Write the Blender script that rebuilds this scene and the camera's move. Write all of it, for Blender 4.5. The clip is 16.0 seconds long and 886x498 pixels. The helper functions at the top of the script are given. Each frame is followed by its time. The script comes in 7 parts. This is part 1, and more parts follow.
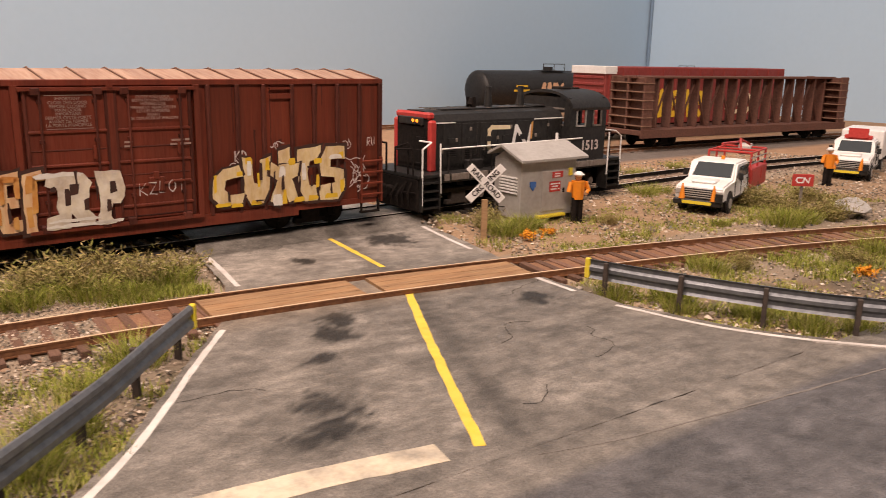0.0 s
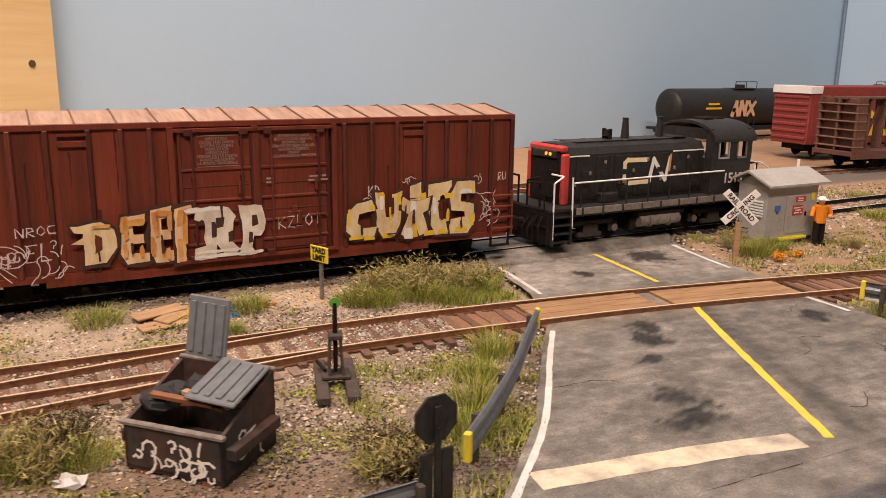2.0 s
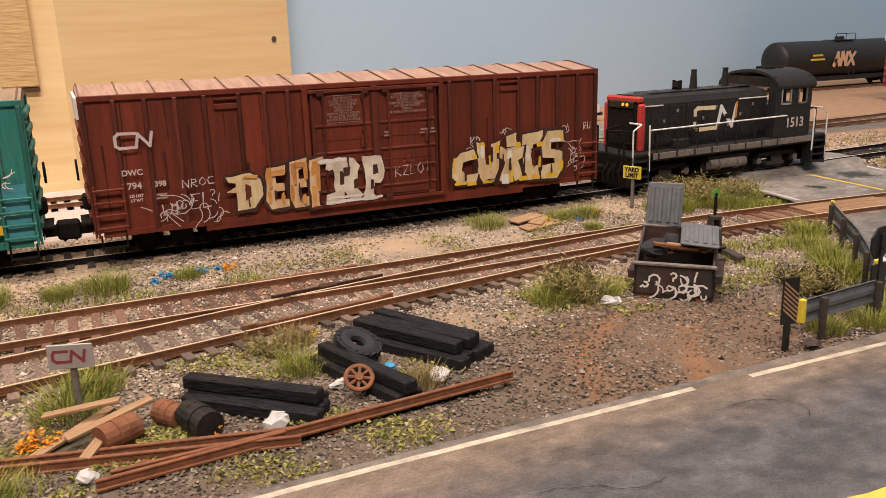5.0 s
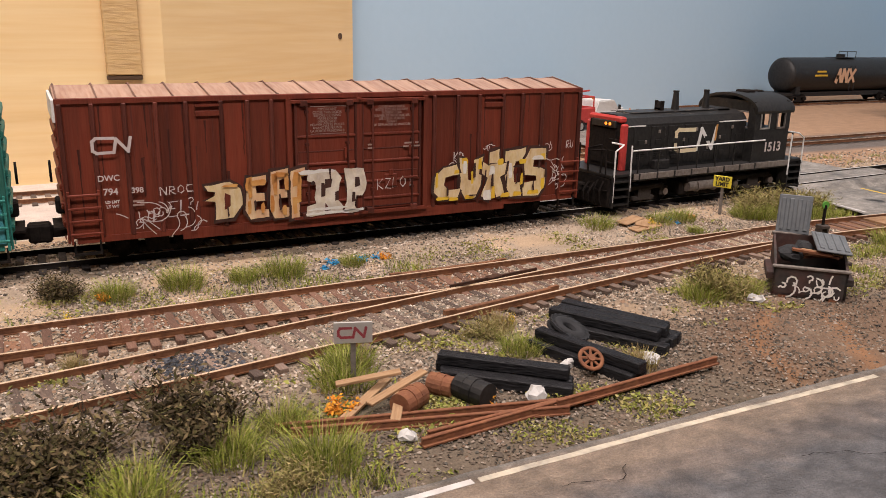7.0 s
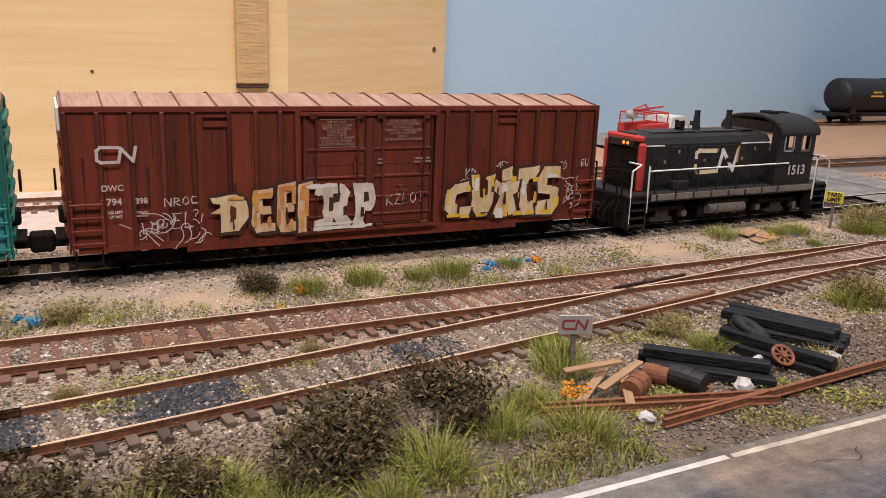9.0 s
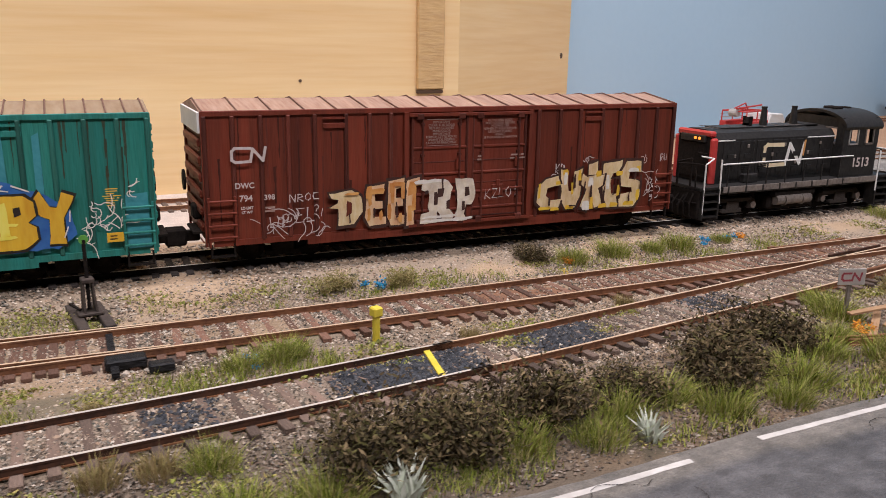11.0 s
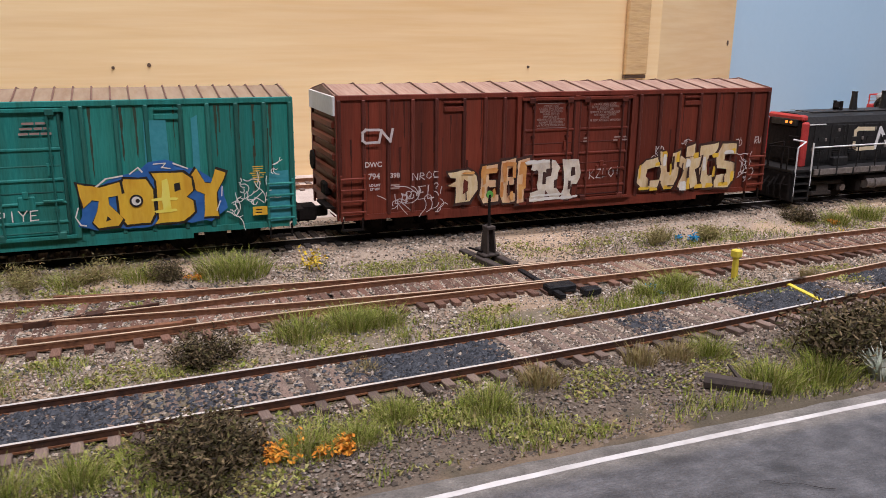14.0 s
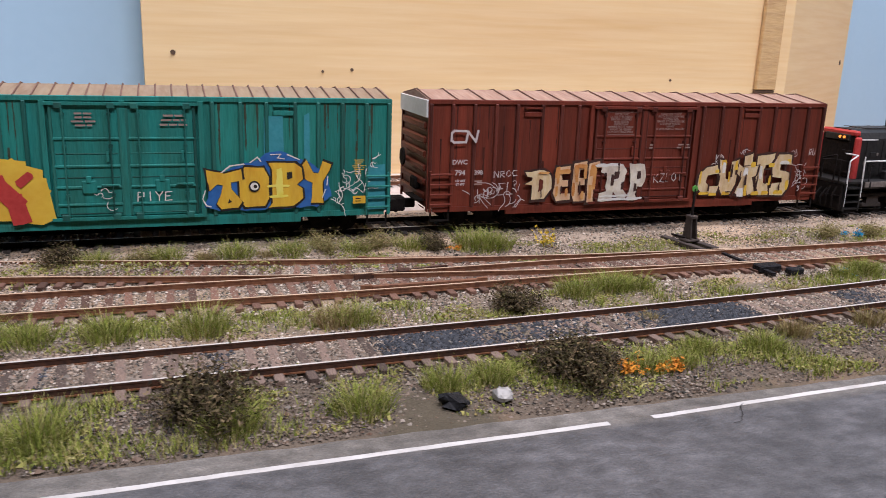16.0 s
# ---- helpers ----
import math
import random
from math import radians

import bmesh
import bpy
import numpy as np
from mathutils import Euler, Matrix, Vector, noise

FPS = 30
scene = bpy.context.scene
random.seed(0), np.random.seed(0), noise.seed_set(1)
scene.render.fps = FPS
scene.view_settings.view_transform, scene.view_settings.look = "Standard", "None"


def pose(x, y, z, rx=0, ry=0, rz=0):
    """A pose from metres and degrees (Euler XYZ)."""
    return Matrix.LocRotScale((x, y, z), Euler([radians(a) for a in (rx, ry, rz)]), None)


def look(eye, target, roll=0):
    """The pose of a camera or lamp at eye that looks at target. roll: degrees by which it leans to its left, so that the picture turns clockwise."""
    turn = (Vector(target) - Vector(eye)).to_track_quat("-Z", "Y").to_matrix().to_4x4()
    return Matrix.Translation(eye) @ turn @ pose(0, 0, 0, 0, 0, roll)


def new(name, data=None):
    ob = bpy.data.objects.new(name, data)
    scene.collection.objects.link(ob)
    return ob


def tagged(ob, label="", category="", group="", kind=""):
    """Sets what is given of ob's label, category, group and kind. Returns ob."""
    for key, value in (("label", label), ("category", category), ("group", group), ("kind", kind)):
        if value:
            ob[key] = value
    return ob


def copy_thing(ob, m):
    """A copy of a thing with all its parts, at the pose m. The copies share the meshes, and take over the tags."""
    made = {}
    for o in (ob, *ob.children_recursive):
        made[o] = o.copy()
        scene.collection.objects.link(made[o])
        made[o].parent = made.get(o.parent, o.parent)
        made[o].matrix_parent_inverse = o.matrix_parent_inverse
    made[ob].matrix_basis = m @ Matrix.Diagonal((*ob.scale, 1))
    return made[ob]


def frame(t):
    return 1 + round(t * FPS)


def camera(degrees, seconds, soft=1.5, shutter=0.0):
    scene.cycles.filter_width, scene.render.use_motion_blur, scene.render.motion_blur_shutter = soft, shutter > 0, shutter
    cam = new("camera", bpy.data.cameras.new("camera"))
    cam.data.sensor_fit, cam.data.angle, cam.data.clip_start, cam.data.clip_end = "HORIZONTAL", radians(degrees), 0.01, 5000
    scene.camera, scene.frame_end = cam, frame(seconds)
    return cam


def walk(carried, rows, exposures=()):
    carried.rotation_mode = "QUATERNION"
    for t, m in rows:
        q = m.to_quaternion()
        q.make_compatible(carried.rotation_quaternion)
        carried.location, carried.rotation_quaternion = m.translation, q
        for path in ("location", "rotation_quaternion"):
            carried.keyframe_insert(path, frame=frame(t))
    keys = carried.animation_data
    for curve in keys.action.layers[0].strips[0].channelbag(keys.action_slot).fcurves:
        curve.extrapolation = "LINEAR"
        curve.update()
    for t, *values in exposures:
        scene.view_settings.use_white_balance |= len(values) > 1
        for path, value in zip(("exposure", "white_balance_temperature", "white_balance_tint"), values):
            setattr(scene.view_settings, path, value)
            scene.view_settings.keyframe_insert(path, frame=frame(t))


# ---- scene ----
# A model railway: lengths below are those of the full-size prototype and are multiplied by S.
S = 1 / 87.1
cam = camera(57.32, 16.0, soft=0.85, shutter=0.2)
CAM_ROWS = [
    (0, pose(0.37196, -0.22966, 0.06281, 76.48, -1.18, -36.07)),
    (0.5, pose(0.35548, -0.22570, 0.06273, 76.60, -0.36, -31.95)),
    (1, pose(0.33973, -0.22731, 0.06441, 76.57, -0.05, -28.26)),
    (1.5, pose(0.33305, -0.22904, 0.06639, 76.87, -0.46, -26.61)),
    (2, pose(0.31693, -0.23379, 0.07150, 76.95, -0.69, -26.02)),
    (2.5, pose(0.28654, -0.23756, 0.07590, 77.81, -1.04, -27.06)),
    (3, pose(0.25997, -0.23993, 0.07703, 76.69, -1.07, -28.63)),
    (3.5, pose(0.24521, -0.25852, 0.07886, 75.61, 1.50, -26.63)),
    (4, pose(0.23219, -0.26825, 0.07180, 75.80, 2.11, -24.22)),
    (4.5, pose(0.21464, -0.26389, 0.06920, 74.82, 2.52, -23.39)),
    (4.7, pose(0.20696, -0.25982, 0.06911, 74.91, 2.34, -23.96)),
    (6.8, pose(0.13925, -0.25171, 0.07550, 74.39, -0.87, -26.48)),
    (7, pose(0.13280, -0.25107, 0.07628, 74.48, -1.08, -26.87)),
    (7.5, pose(0.11981, -0.25057, 0.07660, 74.52, -1.31, -27.08)),
    (8, pose(0.10819, -0.24983, 0.07691, 74.46, -1.52, -26.89)),
    (8.5, pose(0.09479, -0.24592, 0.07573, 75.14, -1.85, -26.47)),
    (9, pose(0.08212, -0.24574, 0.07694, 75.23, -2.16, -25.63)),
    (9.2, pose(0.07657, -0.24681, 0.07685, 75.33, -2.11, -25.11)),
    (11.3, pose(-0.02337, -0.25301, 0.07460, 75.80, -0.57, -24.51)),
    (11.5, pose(-0.03097, -0.25430, 0.07323, 75.99, -0.39, -23.64)),
    (12, pose(-0.05561, -0.25284, 0.07153, 75.66, 0.03, -21.82)),
    (12.5, pose(-0.08091, -0.25537, 0.07446, 75.14, 0.34, -21.57)),
    (13, pose(-0.09121, -0.25828, 0.07292, 75.00, 0.48, -21.62)),
    (13.5, pose(-0.10676, -0.25930, 0.07578, 75.05, -0.24, -21.78)),
    (14, pose(-0.11936, -0.26005, 0.07548, 74.82, -0.64, -21.50)),
    (14.5, pose(-0.13784, -0.26451, 0.07660, 75.04, -0.73, -20.29)),
    (15, pose(-0.15199, -0.27522, 0.07663, 74.96, -1.22, -20.15)),
    (15.5, pose(-0.17501, -0.28264, 0.07485, 75.24, -1.72, -19.61)),
    (16, pose(-0.19917, -0.28365, 0.07606, 75.38, -2.00, -18.28)),
]
walk(cam, CAM_ROWS, [(0, 0.28, 7800, 31), (4.7, 0.19, 7150, 25), (9.2, 0.02, 6200, 22), (13.0, -0.05, 5850, 22), (16.0, 0.08, 5600, 22)])
# left end of the brown car along its track, second by second
TRAIN = [(0, 29.62), (0.5, 28.31), (1, 26.98), (1.5, 25.69), (2, 24.49), (2.5, 23.21), (3, 21.9), (3.5, 20.7), (4, 19.57), (4.5, 18.43), (4.7, 17.95), (6.8, 12.66), (7, 12.16), (7.5, 10.96), (8, 9.79), (8.5, 8.56), (9, 7.4), (9.2, 6.9), (11.3, 1.55), (11.5, 1.07), (12, -0.09), (12.5, -1.23), (13, -2.36), (13.5, -3.52), (14, -4.71), (14.5, -5.9), (15, -7.12), (15.5, -8.34), (16, -9.56)]

# ---------------------------------------------------------------- light
world = bpy.data.worlds.new("room_air")
scene.world = world
world.use_nodes = True
world.node_tree.nodes["Background"].inputs[0].default_value = (0.9, 0.95, 1.0, 1)
world.node_tree.nodes["Background"].inputs[1].default_value = 0.008
scene.view_settings.exposure = 0.0


def tube(name, x, y, z, sx, sy, watts, tilt=0):
    d = bpy.data.lights.new(name, "AREA")
    d.shape, d.size, d.size_y, d.energy, d.color = "RECTANGLE", sx, sy, watts, (1.0, 0.95, 0.87)
    ob = new(name, d)
    ob.matrix_world = pose(x, y, z, tilt, 0, 0)
    return ob


tube("ceiling_tube_light", -0.2, -0.05, 1.1, 1.2, 0.2, 6.5, 0)
tube("ceiling_tube_light", 0.24, -0.02, 1.0, 0.7, 0.2, 7.5, 0)
tube("ceiling_tube_light", -0.05, -1.0, 1.2, 1.2, 0.2, 19, 42)


# ---------------------------------------------------------------- materials
def mat(name, base, rough=0.7, metal=0.0, dark=None, light=None, grain=6.0, blotch=0.5, bump=0.25, spec=0.4, mix=0.55, streak=None, rnd=0.0, emit=0.0):
    """Procedural surface: base colour varied by fine grain and large blotches, with fine relief. Sizes are in prototype metres."""
    m = bpy.data.materials.new(name)
    m.use_nodes = True
    nt, N = m.node_tree, m.node_tree.nodes
    b = N["Principled BSDF"]
    b.inputs["Roughness"].default_value, b.inputs["Metallic"].default_value = rough, metal
    b.inputs["Specular IOR Level"].default_value = spec
    dark = dark or tuple(c * 0.6 for c in base)
    light = light or tuple(min(1, c * 1.3) for c in base)
    tc = N.new("ShaderNodeTexCoord")
    mp = N.new("ShaderNodeMapping")
    mp.inputs["Scale"].default_value = tuple(87.1 * k for k in (streak or (1, 1, 1)))
    nt.links.new(tc.outputs["Object"], mp.inputs[0])
    n1, n2 = N.new("ShaderNodeTexNoise"), N.new("ShaderNodeTexNoise")
    n1.inputs["Scale"].default_value, n1.inputs["Detail"].default_value = blotch, 6
    n2.inputs["Scale"].default_value, n2.inputs["Detail"].default_value = grain, 5
    n1.inputs["Roughness"].default_value = 0.65
    for n in (n1, n2):
        nt.links.new(mp.outputs[0], n.inputs["Vector"])
    r1, r2 = N.new("ShaderNodeValToRGB"), N.new("ShaderNodeValToRGB")
    for r, a, c in ((r1, dark, base), (r2, base, light)):
        r.color_ramp.elements[0].position, r.color_ramp.elements[1].position = 0.32, 0.62
        r.color_ramp.elements[0].color, r.color_ramp.elements[1].color = (*a, 1), (*c, 1)
    nt.links.new(n1.outputs["Fac"], r1.inputs[0])
    nt.links.new(n2.outputs["Fac"], r2.inputs[0])
    mx = N.new("ShaderNodeMix")
    mx.data_type = "RGBA"
    mx.inputs[0].default_value = 1 - mix
    nt.links.new(r1.outputs[0], mx.inputs[6])
    nt.links.new(r2.outputs[0], mx.inputs[7])
    col = mx.outputs[2]
    if rnd:
        oi, hs, mr = N.new("ShaderNodeObjectInfo"), N.new("ShaderNodeHueSaturation"), N.new("ShaderNodeMapRange")
        mr.inputs[3].default_value, mr.inputs[4].default_value = 1 - rnd, 1 + rnd
        nt.links.new(oi.outputs["Random"], mr.inputs[0])
        nt.links.new(mr.outputs[0], hs.inputs["Value"])
        nt.links.new(col, hs.inputs["Color"])
        col = hs.outputs[0]
    nt.links.new(col, b.inputs["Base Color"])
    if bump:
        bp = N.new("ShaderNodeBump")
        bp.inputs["Strength"].default_value, bp.inputs["Distance"].default_value = bump, 0.05 * S
        nt.links.new(n2.outputs["Fac"], bp.inputs["Height"])
        nt.links.new(bp.outputs[0], b.inputs["Normal"])
    if emit:
        b.inputs["Emission Color"].default_value, b.inputs["Emission Strength"].default_value = (*light, 1), emit
    return m


def island_mat(name, cols, rough=0.85, spec=0.2):
    """A surface for many small joined pieces: each piece takes a colour of its own."""
    m = bpy.data.materials.new(name)
    m.use_nodes = True
    nt, N = m.node_tree, m.node_tree.nodes
    b = N["Principled BSDF"]
    b.inputs["Roughness"].default_value, b.inputs["Specular IOR Level"].default_value = rough, spec
    g, r = N.new("ShaderNodeNewGeometry"), N.new("ShaderNodeValToRGB")
    e = r.color_ramp.elements
    while len(e) < len(cols):
        e.new(0.5)
    for i, c in enumerate(cols):
        e[i].position, e[i].color = i / (len(cols) - 1), (*c, 1)
    nt.links.new(g.outputs["Random Per Island"], r.inputs[0])
    nt.links.new(r.outputs[0], b.inputs["Base Color"])
    return m


def attr_mat(name, rough, grain, bump, spec=0.3, amount=0.5):
    """Ground: zone colours stored on the mesh, broken up by grain."""
    m = mat(name, (0.5, 0.5, 0.5), rough, 0, (0.28, 0.28, 0.28), (0.8, 0.8, 0.8), grain, 1.2, bump, spec)
    nt, N = m.node_tree, m.node_tree.nodes
    b = N["Principled BSDF"]
    old = b.inputs["Base Color"].links[0].from_socket
    at, mx = N.new("ShaderNodeAttribute"), N.new("ShaderNodeMix")
    at.attribute_name = "zone"
    mx.data_type, mx.blend_type = "RGBA", "OVERLAY"
    mx.inputs[0].default_value = amount
    nt.links.new(at.outputs["Color"], mx.inputs[6])
    nt.links.new(old, mx.inputs[7])
    nt.links.new(mx.outputs[2], b.inputs["Base Color"])
    return m


M = {}
M["sky"] = mat("painted_blue_wall", (0.40, 0.57, 0.70), 0.75, 0, (0.38, 0.55, 0.68), (0.42, 0.59, 0.72), 2, 0.05, 0.05)
M["ply"] = mat("plywood", (0.83, 0.60, 0.30), 0.6, 0, (0.64, 0.38, 0.14), (0.90, 0.71, 0.42), 2.4, 0.4, 0.12, streak=(0.08, 1, 1.5))
M["osb"] = mat("rough_sawn_strip", (0.58, 0.38, 0.16), 0.8, 0, (0.38, 0.22, 0.09), (0.70, 0.50, 0.26), 3, 1.2, 0.6, streak=(0.5, 1, 3))
M["knot"] = mat("wood_knot", (0.10, 0.06, 0.035), 0.8)
M["base"] = mat("bare_layout_board", (0.42, 0.25, 0.15), 0.8, 0, (0.33, 0.19, 0.11), (0.52, 0.35, 0.22), 8, 0.3, 0.2)
M["ground"] = attr_mat("gravel_ground", 0.95, 24.0, 1.0, 0.12, 0.95)
M["road"] = attr_mat("asphalt_road", 0.55, 26.0, 0.55, 0.4, 0.9)
def road_wear(m):
    """Brushed streaks, pale scuffs and pitted grain over the asphalt's own colour."""
    nt, N = m.node_tree, m.node_tree.nodes
    b = N["Principled BSDF"]
    col = b.inputs["Base Color"].links[0].from_socket
    tc = N.new("ShaderNodeTexCoord")
    for sc, turn, detail, lo, hi, dark, light in (((45, 130, 45), 0.3, 7, .36, .66, .80, 1.18), ((230, 280, 230), 0.0, 9, .40, .66, .74, 1.28), ((60, 620, 60), -0.12, 5, .36, .66, .92, 1.07), ((2600, 2600, 2600), 0.0, 2, .35, .7, .78, 1.2)):
        mp, nz, mr, mx = N.new("ShaderNodeMapping"), N.new("ShaderNodeTexNoise"), N.new("ShaderNodeMapRange"), N.new("ShaderNodeVectorMath")
        mp.inputs["Scale"].default_value, mp.inputs["Rotation"].default_value = sc, (0, 0, turn)
        nz.inputs["Scale"].default_value, nz.inputs["Detail"].default_value, nz.inputs["Roughness"].default_value = 1.0, detail, .7
        mr.inputs[1].default_value, mr.inputs[2].default_value, mr.inputs[3].default_value, mr.inputs[4].default_value = lo, hi, dark, light
        mx.operation = "SCALE"
        nt.links.new(tc.outputs["Object"], mp.inputs[0])
        nt.links.new(mp.outputs[0], nz.inputs["Vector"])
        nt.links.new(nz.outputs["Fac"], mr.inputs[0])
        nt.links.new(col, mx.inputs[0])
        nt.links.new(mr.outputs[0], mx.inputs["Scale"])
        col = mx.outputs[0]
    nt.links.new(col, b.inputs["Base Color"])
    return m


road_wear(M["road"])
M["white_line"] = mat("worn_white_line", (0.54, 0.51, 0.47), 0.7, 0, (0.27, 0.24, 0.21), (0.66, 0.63, 0.6), 5, 1.5, 0.2)
M["cream_line"] = mat("worn_cream_line", (0.54, 0.46, 0.34), 0.7, 0, (0.10, 0.09, 0.08), (0.62, 0.56, 0.45), 7, 1.9, 0.2, mix=0.7)
M["yellow_line"] = mat("worn_yellow_line", (0.66, 0.45, 0.05), 0.7, 0, (0.5, 0.33, 0.05), (0.75, 0.55, 0.1), 5, 1.5, 0.2)
M["rail"] = mat("rusty_rail", (0.17, 0.066, 0.03), 0.7, 0.1, (0.06, 0.028, 0.018), (0.33, 0.155, 0.07), 8, 1, 0.3)
# worn head: pale, mostly diffuse base carries the reflected highlight
M["railtop"] = mat("worn_rail_head_glint", (0.70, 0.50, 0.32), 0.38, 0.25, (0.42, 0.25, 0.14), (0.76, 0.63, 0.48), 8, 1, 0.1)
M["tie"] = mat("weathered_tie", (0.135, 0.092, 0.07), 0.9, 0, (0.06, 0.043, 0.035), (0.24, 0.165, 0.12), 9, 2, 0.6, streak=(3, 0.6, 3), rnd=0.55)
M["tie_red"] = mat("rust_stained_tie", (0.12, 0.06, 0.038), 0.9, 0, (0.085, 0.045, 0.032), (0.23, 0.125, 0.08), 9, 2, 0.6, streak=(3, 0.6, 3), rnd=0.45)
# tie colour darkened to paint in the shade under the train
M["tie_dark"] = mat("shade_dark_tie", (0.035, 0.027, 0.022), 0.9, 0, (0.014, 0.011, 0.01), (0.07, 0.055, 0.045), 9, 2, 0.6, streak=(3, 0.6, 3), rnd=0.4)
M["rail_dark"] = mat("dark_rail_web", (0.05, 0.026, 0.018), 0.7, 0, (0.02, 0.014, 0.012), (0.13, 0.055, 0.028), 8, 1, 0.3, 0.2)
M["railfoot"] = mat("rust_orange_rail_foot", (0.19, 0.075, 0.034), 0.8, 0, (0.08, 0.035, 0.02), (0.32, 0.15, 0.07), 8, 1, 0.3, 0.2)
# polished head: its gleam is put into the pale base colour
M["railshine"] = mat("polished_rail_head_glint", (0.66, 0.60, 0.54), 0.4, 0.3, (0.46, 0.4, 0.34), (0.76, 0.72, 0.66), 8, 1, 0.1)
M["bearing"] = mat("dusty_bearing_cap", (0.13, 0.10, 0.08), 0.7, 0, (0.05, 0.04, 0.033), (0.22, 0.18, 0.15), 8, 1, 0.2)
M["newtie"] = mat("creosoted_tie", (0.008, 0.0078, 0.009), 0.42, 0, (0.004, 0.004, 0.004), (0.045, 0.044, 0.046), 9, 2, 0.6, 0.12, streak=(0.6, 3, 3))
M["plank"] = mat("rust_stained_plank", (0.28, 0.145, 0.068), 0.85, 0, (0.085, 0.045, 0.028), (0.42, 0.27, 0.14), 6, 1.4, 0.4, streak=(0.3, 2, 2))
M["dirt"] = mat("packed_grey_dirt", (0.22, 0.172, 0.13), 0.95, 0, (0.10, 0.08, 0.064), (0.36, 0.29, 0.22), 20, 1.6, 1.0, 0.12)
M["rustdirt"] = mat("packed_rusty_dirt", (0.23, 0.115, 0.068), 0.95, 0, (0.12, 0.06, 0.04), (0.36, 0.21, 0.13), 20, 1.6, 1.0, 0.12)
M["stones"] = island_mat("ballast_stones", [(0.03, 0.026, 0.022), (0.26, 0.205, 0.155), (0.48, 0.385, 0.29), (0.28, 0.175, 0.11), (0.66, 0.57, 0.47), (0.055, 0.062, 0.052), (0.36, 0.28, 0.205), (0.13, 0.10, 0.075)])
M["brown"] = mat("boxcar_red_paint", (0.17, 0.03, 0.015), 0.55, 0, (0.05, 0.011, 0.007), (0.22, 0.055, 0.03), 11, 0.8, 0.15, 0.25, 0.6, streak=(2.2, 1, 0.22))
M["brown_panel"] = mat("boxcar_red_panel", (0.165, 0.029, 0.014), 0.55, 0, (0.04, 0.010, 0.0065), (0.21, 0.052, 0.026), 12, 0.9, 0.15, 0.25, 0.6, streak=(3.2, 1, 0.16), rnd=0.2)
M["brown_dark"] = mat("grimy_boxcar_post", (0.085, 0.018, 0.011), 0.6, 0, (0.03, 0.009, 0.007), (0.16, 0.045, 0.028), 12, 1.2, 0.15, 0.25, 0.6, streak=(3, 1, 0.3), rnd=0.4)
M["teal_panel"] = mat("teal_panel_paint", (0.018, 0.205, 0.165), 0.55, 0, (0.022, 0.075, 0.036), (0.045, 0.30, 0.26), 10, 0.8, 0.15, 0.25, 0.6, streak=(3.0, 1, 0.2), rnd=0.34)
M["teal_post"] = mat("grimy_teal_paint", (0.016, 0.115, 0.09), 0.6, 0, (0.018, 0.045, 0.03), (0.03, 0.19, 0.16), 8, 0.6, 0.12, 0.3, 0.68, streak=(2.6, 1, 0.28), rnd=0.4)
M["brown_roof"] = mat("rusty_galvanised_roof", (0.33, 0.19, 0.13), 0.7, 0, (0.15, 0.062, 0.045), (0.50, 0.36, 0.27), 5, 1.1, 0.2, streak=(2.4, 0.25, 1))
M["roof_seam"] = mat("dark_rusty_roof_seam", (0.19, 0.10, 0.072), 0.8, 0, (0.06, 0.03, 0.024), (0.24, 0.13, 0.09), 6, 1.2, 0.2)
M["teal"] = mat("teal_paint", (0.017, 0.20, 0.17), 0.55, 0, (0.02, 0.06, 0.028), (0.045, 0.29, 0.25), 10, 0.9, 0.15, 0.25, 0.6, streak=(2.4, 1, 0.25))
M["teal_bright"] = mat("turquoise_patch", (0.04, 0.27, 0.31), 0.6, 0, (0.025, 0.17, 0.2), (0.08, 0.35, 0.39), 8, 0.7, 0.1)
M["teal_roof"] = mat("rust_streaked_roof", (0.27, 0.19, 0.11), 0.8, 0, (0.17, 0.09, 0.05), (0.36, 0.28, 0.19), 4, 0.9, 0.2, streak=(1.6, 0.3, 1))
M["black"] = mat("weathered_black_paint", (0.012, 0.0115, 0.0115), 0.48, 0, (0.006, 0.006, 0.006), (0.07, 0.064, 0.058), 9, 1.4, 0.06, 0.3, mix=0.75, streak=(1.2, 1, 0.7))
# grime, blackened further so its colour holds the shade below the cars
M["grime_shade"] = mat("underframe_grime_and_shade", (0.011, 0.009, 0.008), 0.85, 0, (0.006, 0.005, 0.005), (0.03, 0.023, 0.019), 8, 1.2, 0.4, 0.1)
M["sill"] = mat("dusty_walkway_edge", (0.15, 0.125, 0.105), 0.7, 0, (0.035, 0.03, 0.027), (0.30, 0.26, 0.23), 9, 1.6, 0.2)
M["red"] = mat("signal_red_paint", (0.46, 0.035, 0.03), 0.5, 0, (0.32, 0.03, 0.025), (0.55, 0.07, 0.055), 8, 1, 0.1)
M["white"] = mat("white_paint", (0.72, 0.71, 0.68), 0.5, 0, (0.58, 0.56, 0.52), (0.8, 0.79, 0.77), 8, 1, 0.1)
M["cream"] = mat("cream_spray_paint", (0.72, 0.60, 0.38), 0.6, 0, (0.62, 0.42, 0.17), (0.82, 0.74, 0.58), 4, 0.9, 0.05)
M["offwhite"] = mat("white_spray_paint", (0.72, 0.68, 0.60), 0.6, 0, (0.5, 0.45, 0.4), (0.8, 0.78, 0.74), 6, 1.5, 0.05)
M["lettering"] = mat("faded_white_lettering", (0.55, 0.48, 0.45), 0.65, 0, (0.40, 0.30, 0.28), (0.62, 0.57, 0.55), 6, 1.5, 0.05)
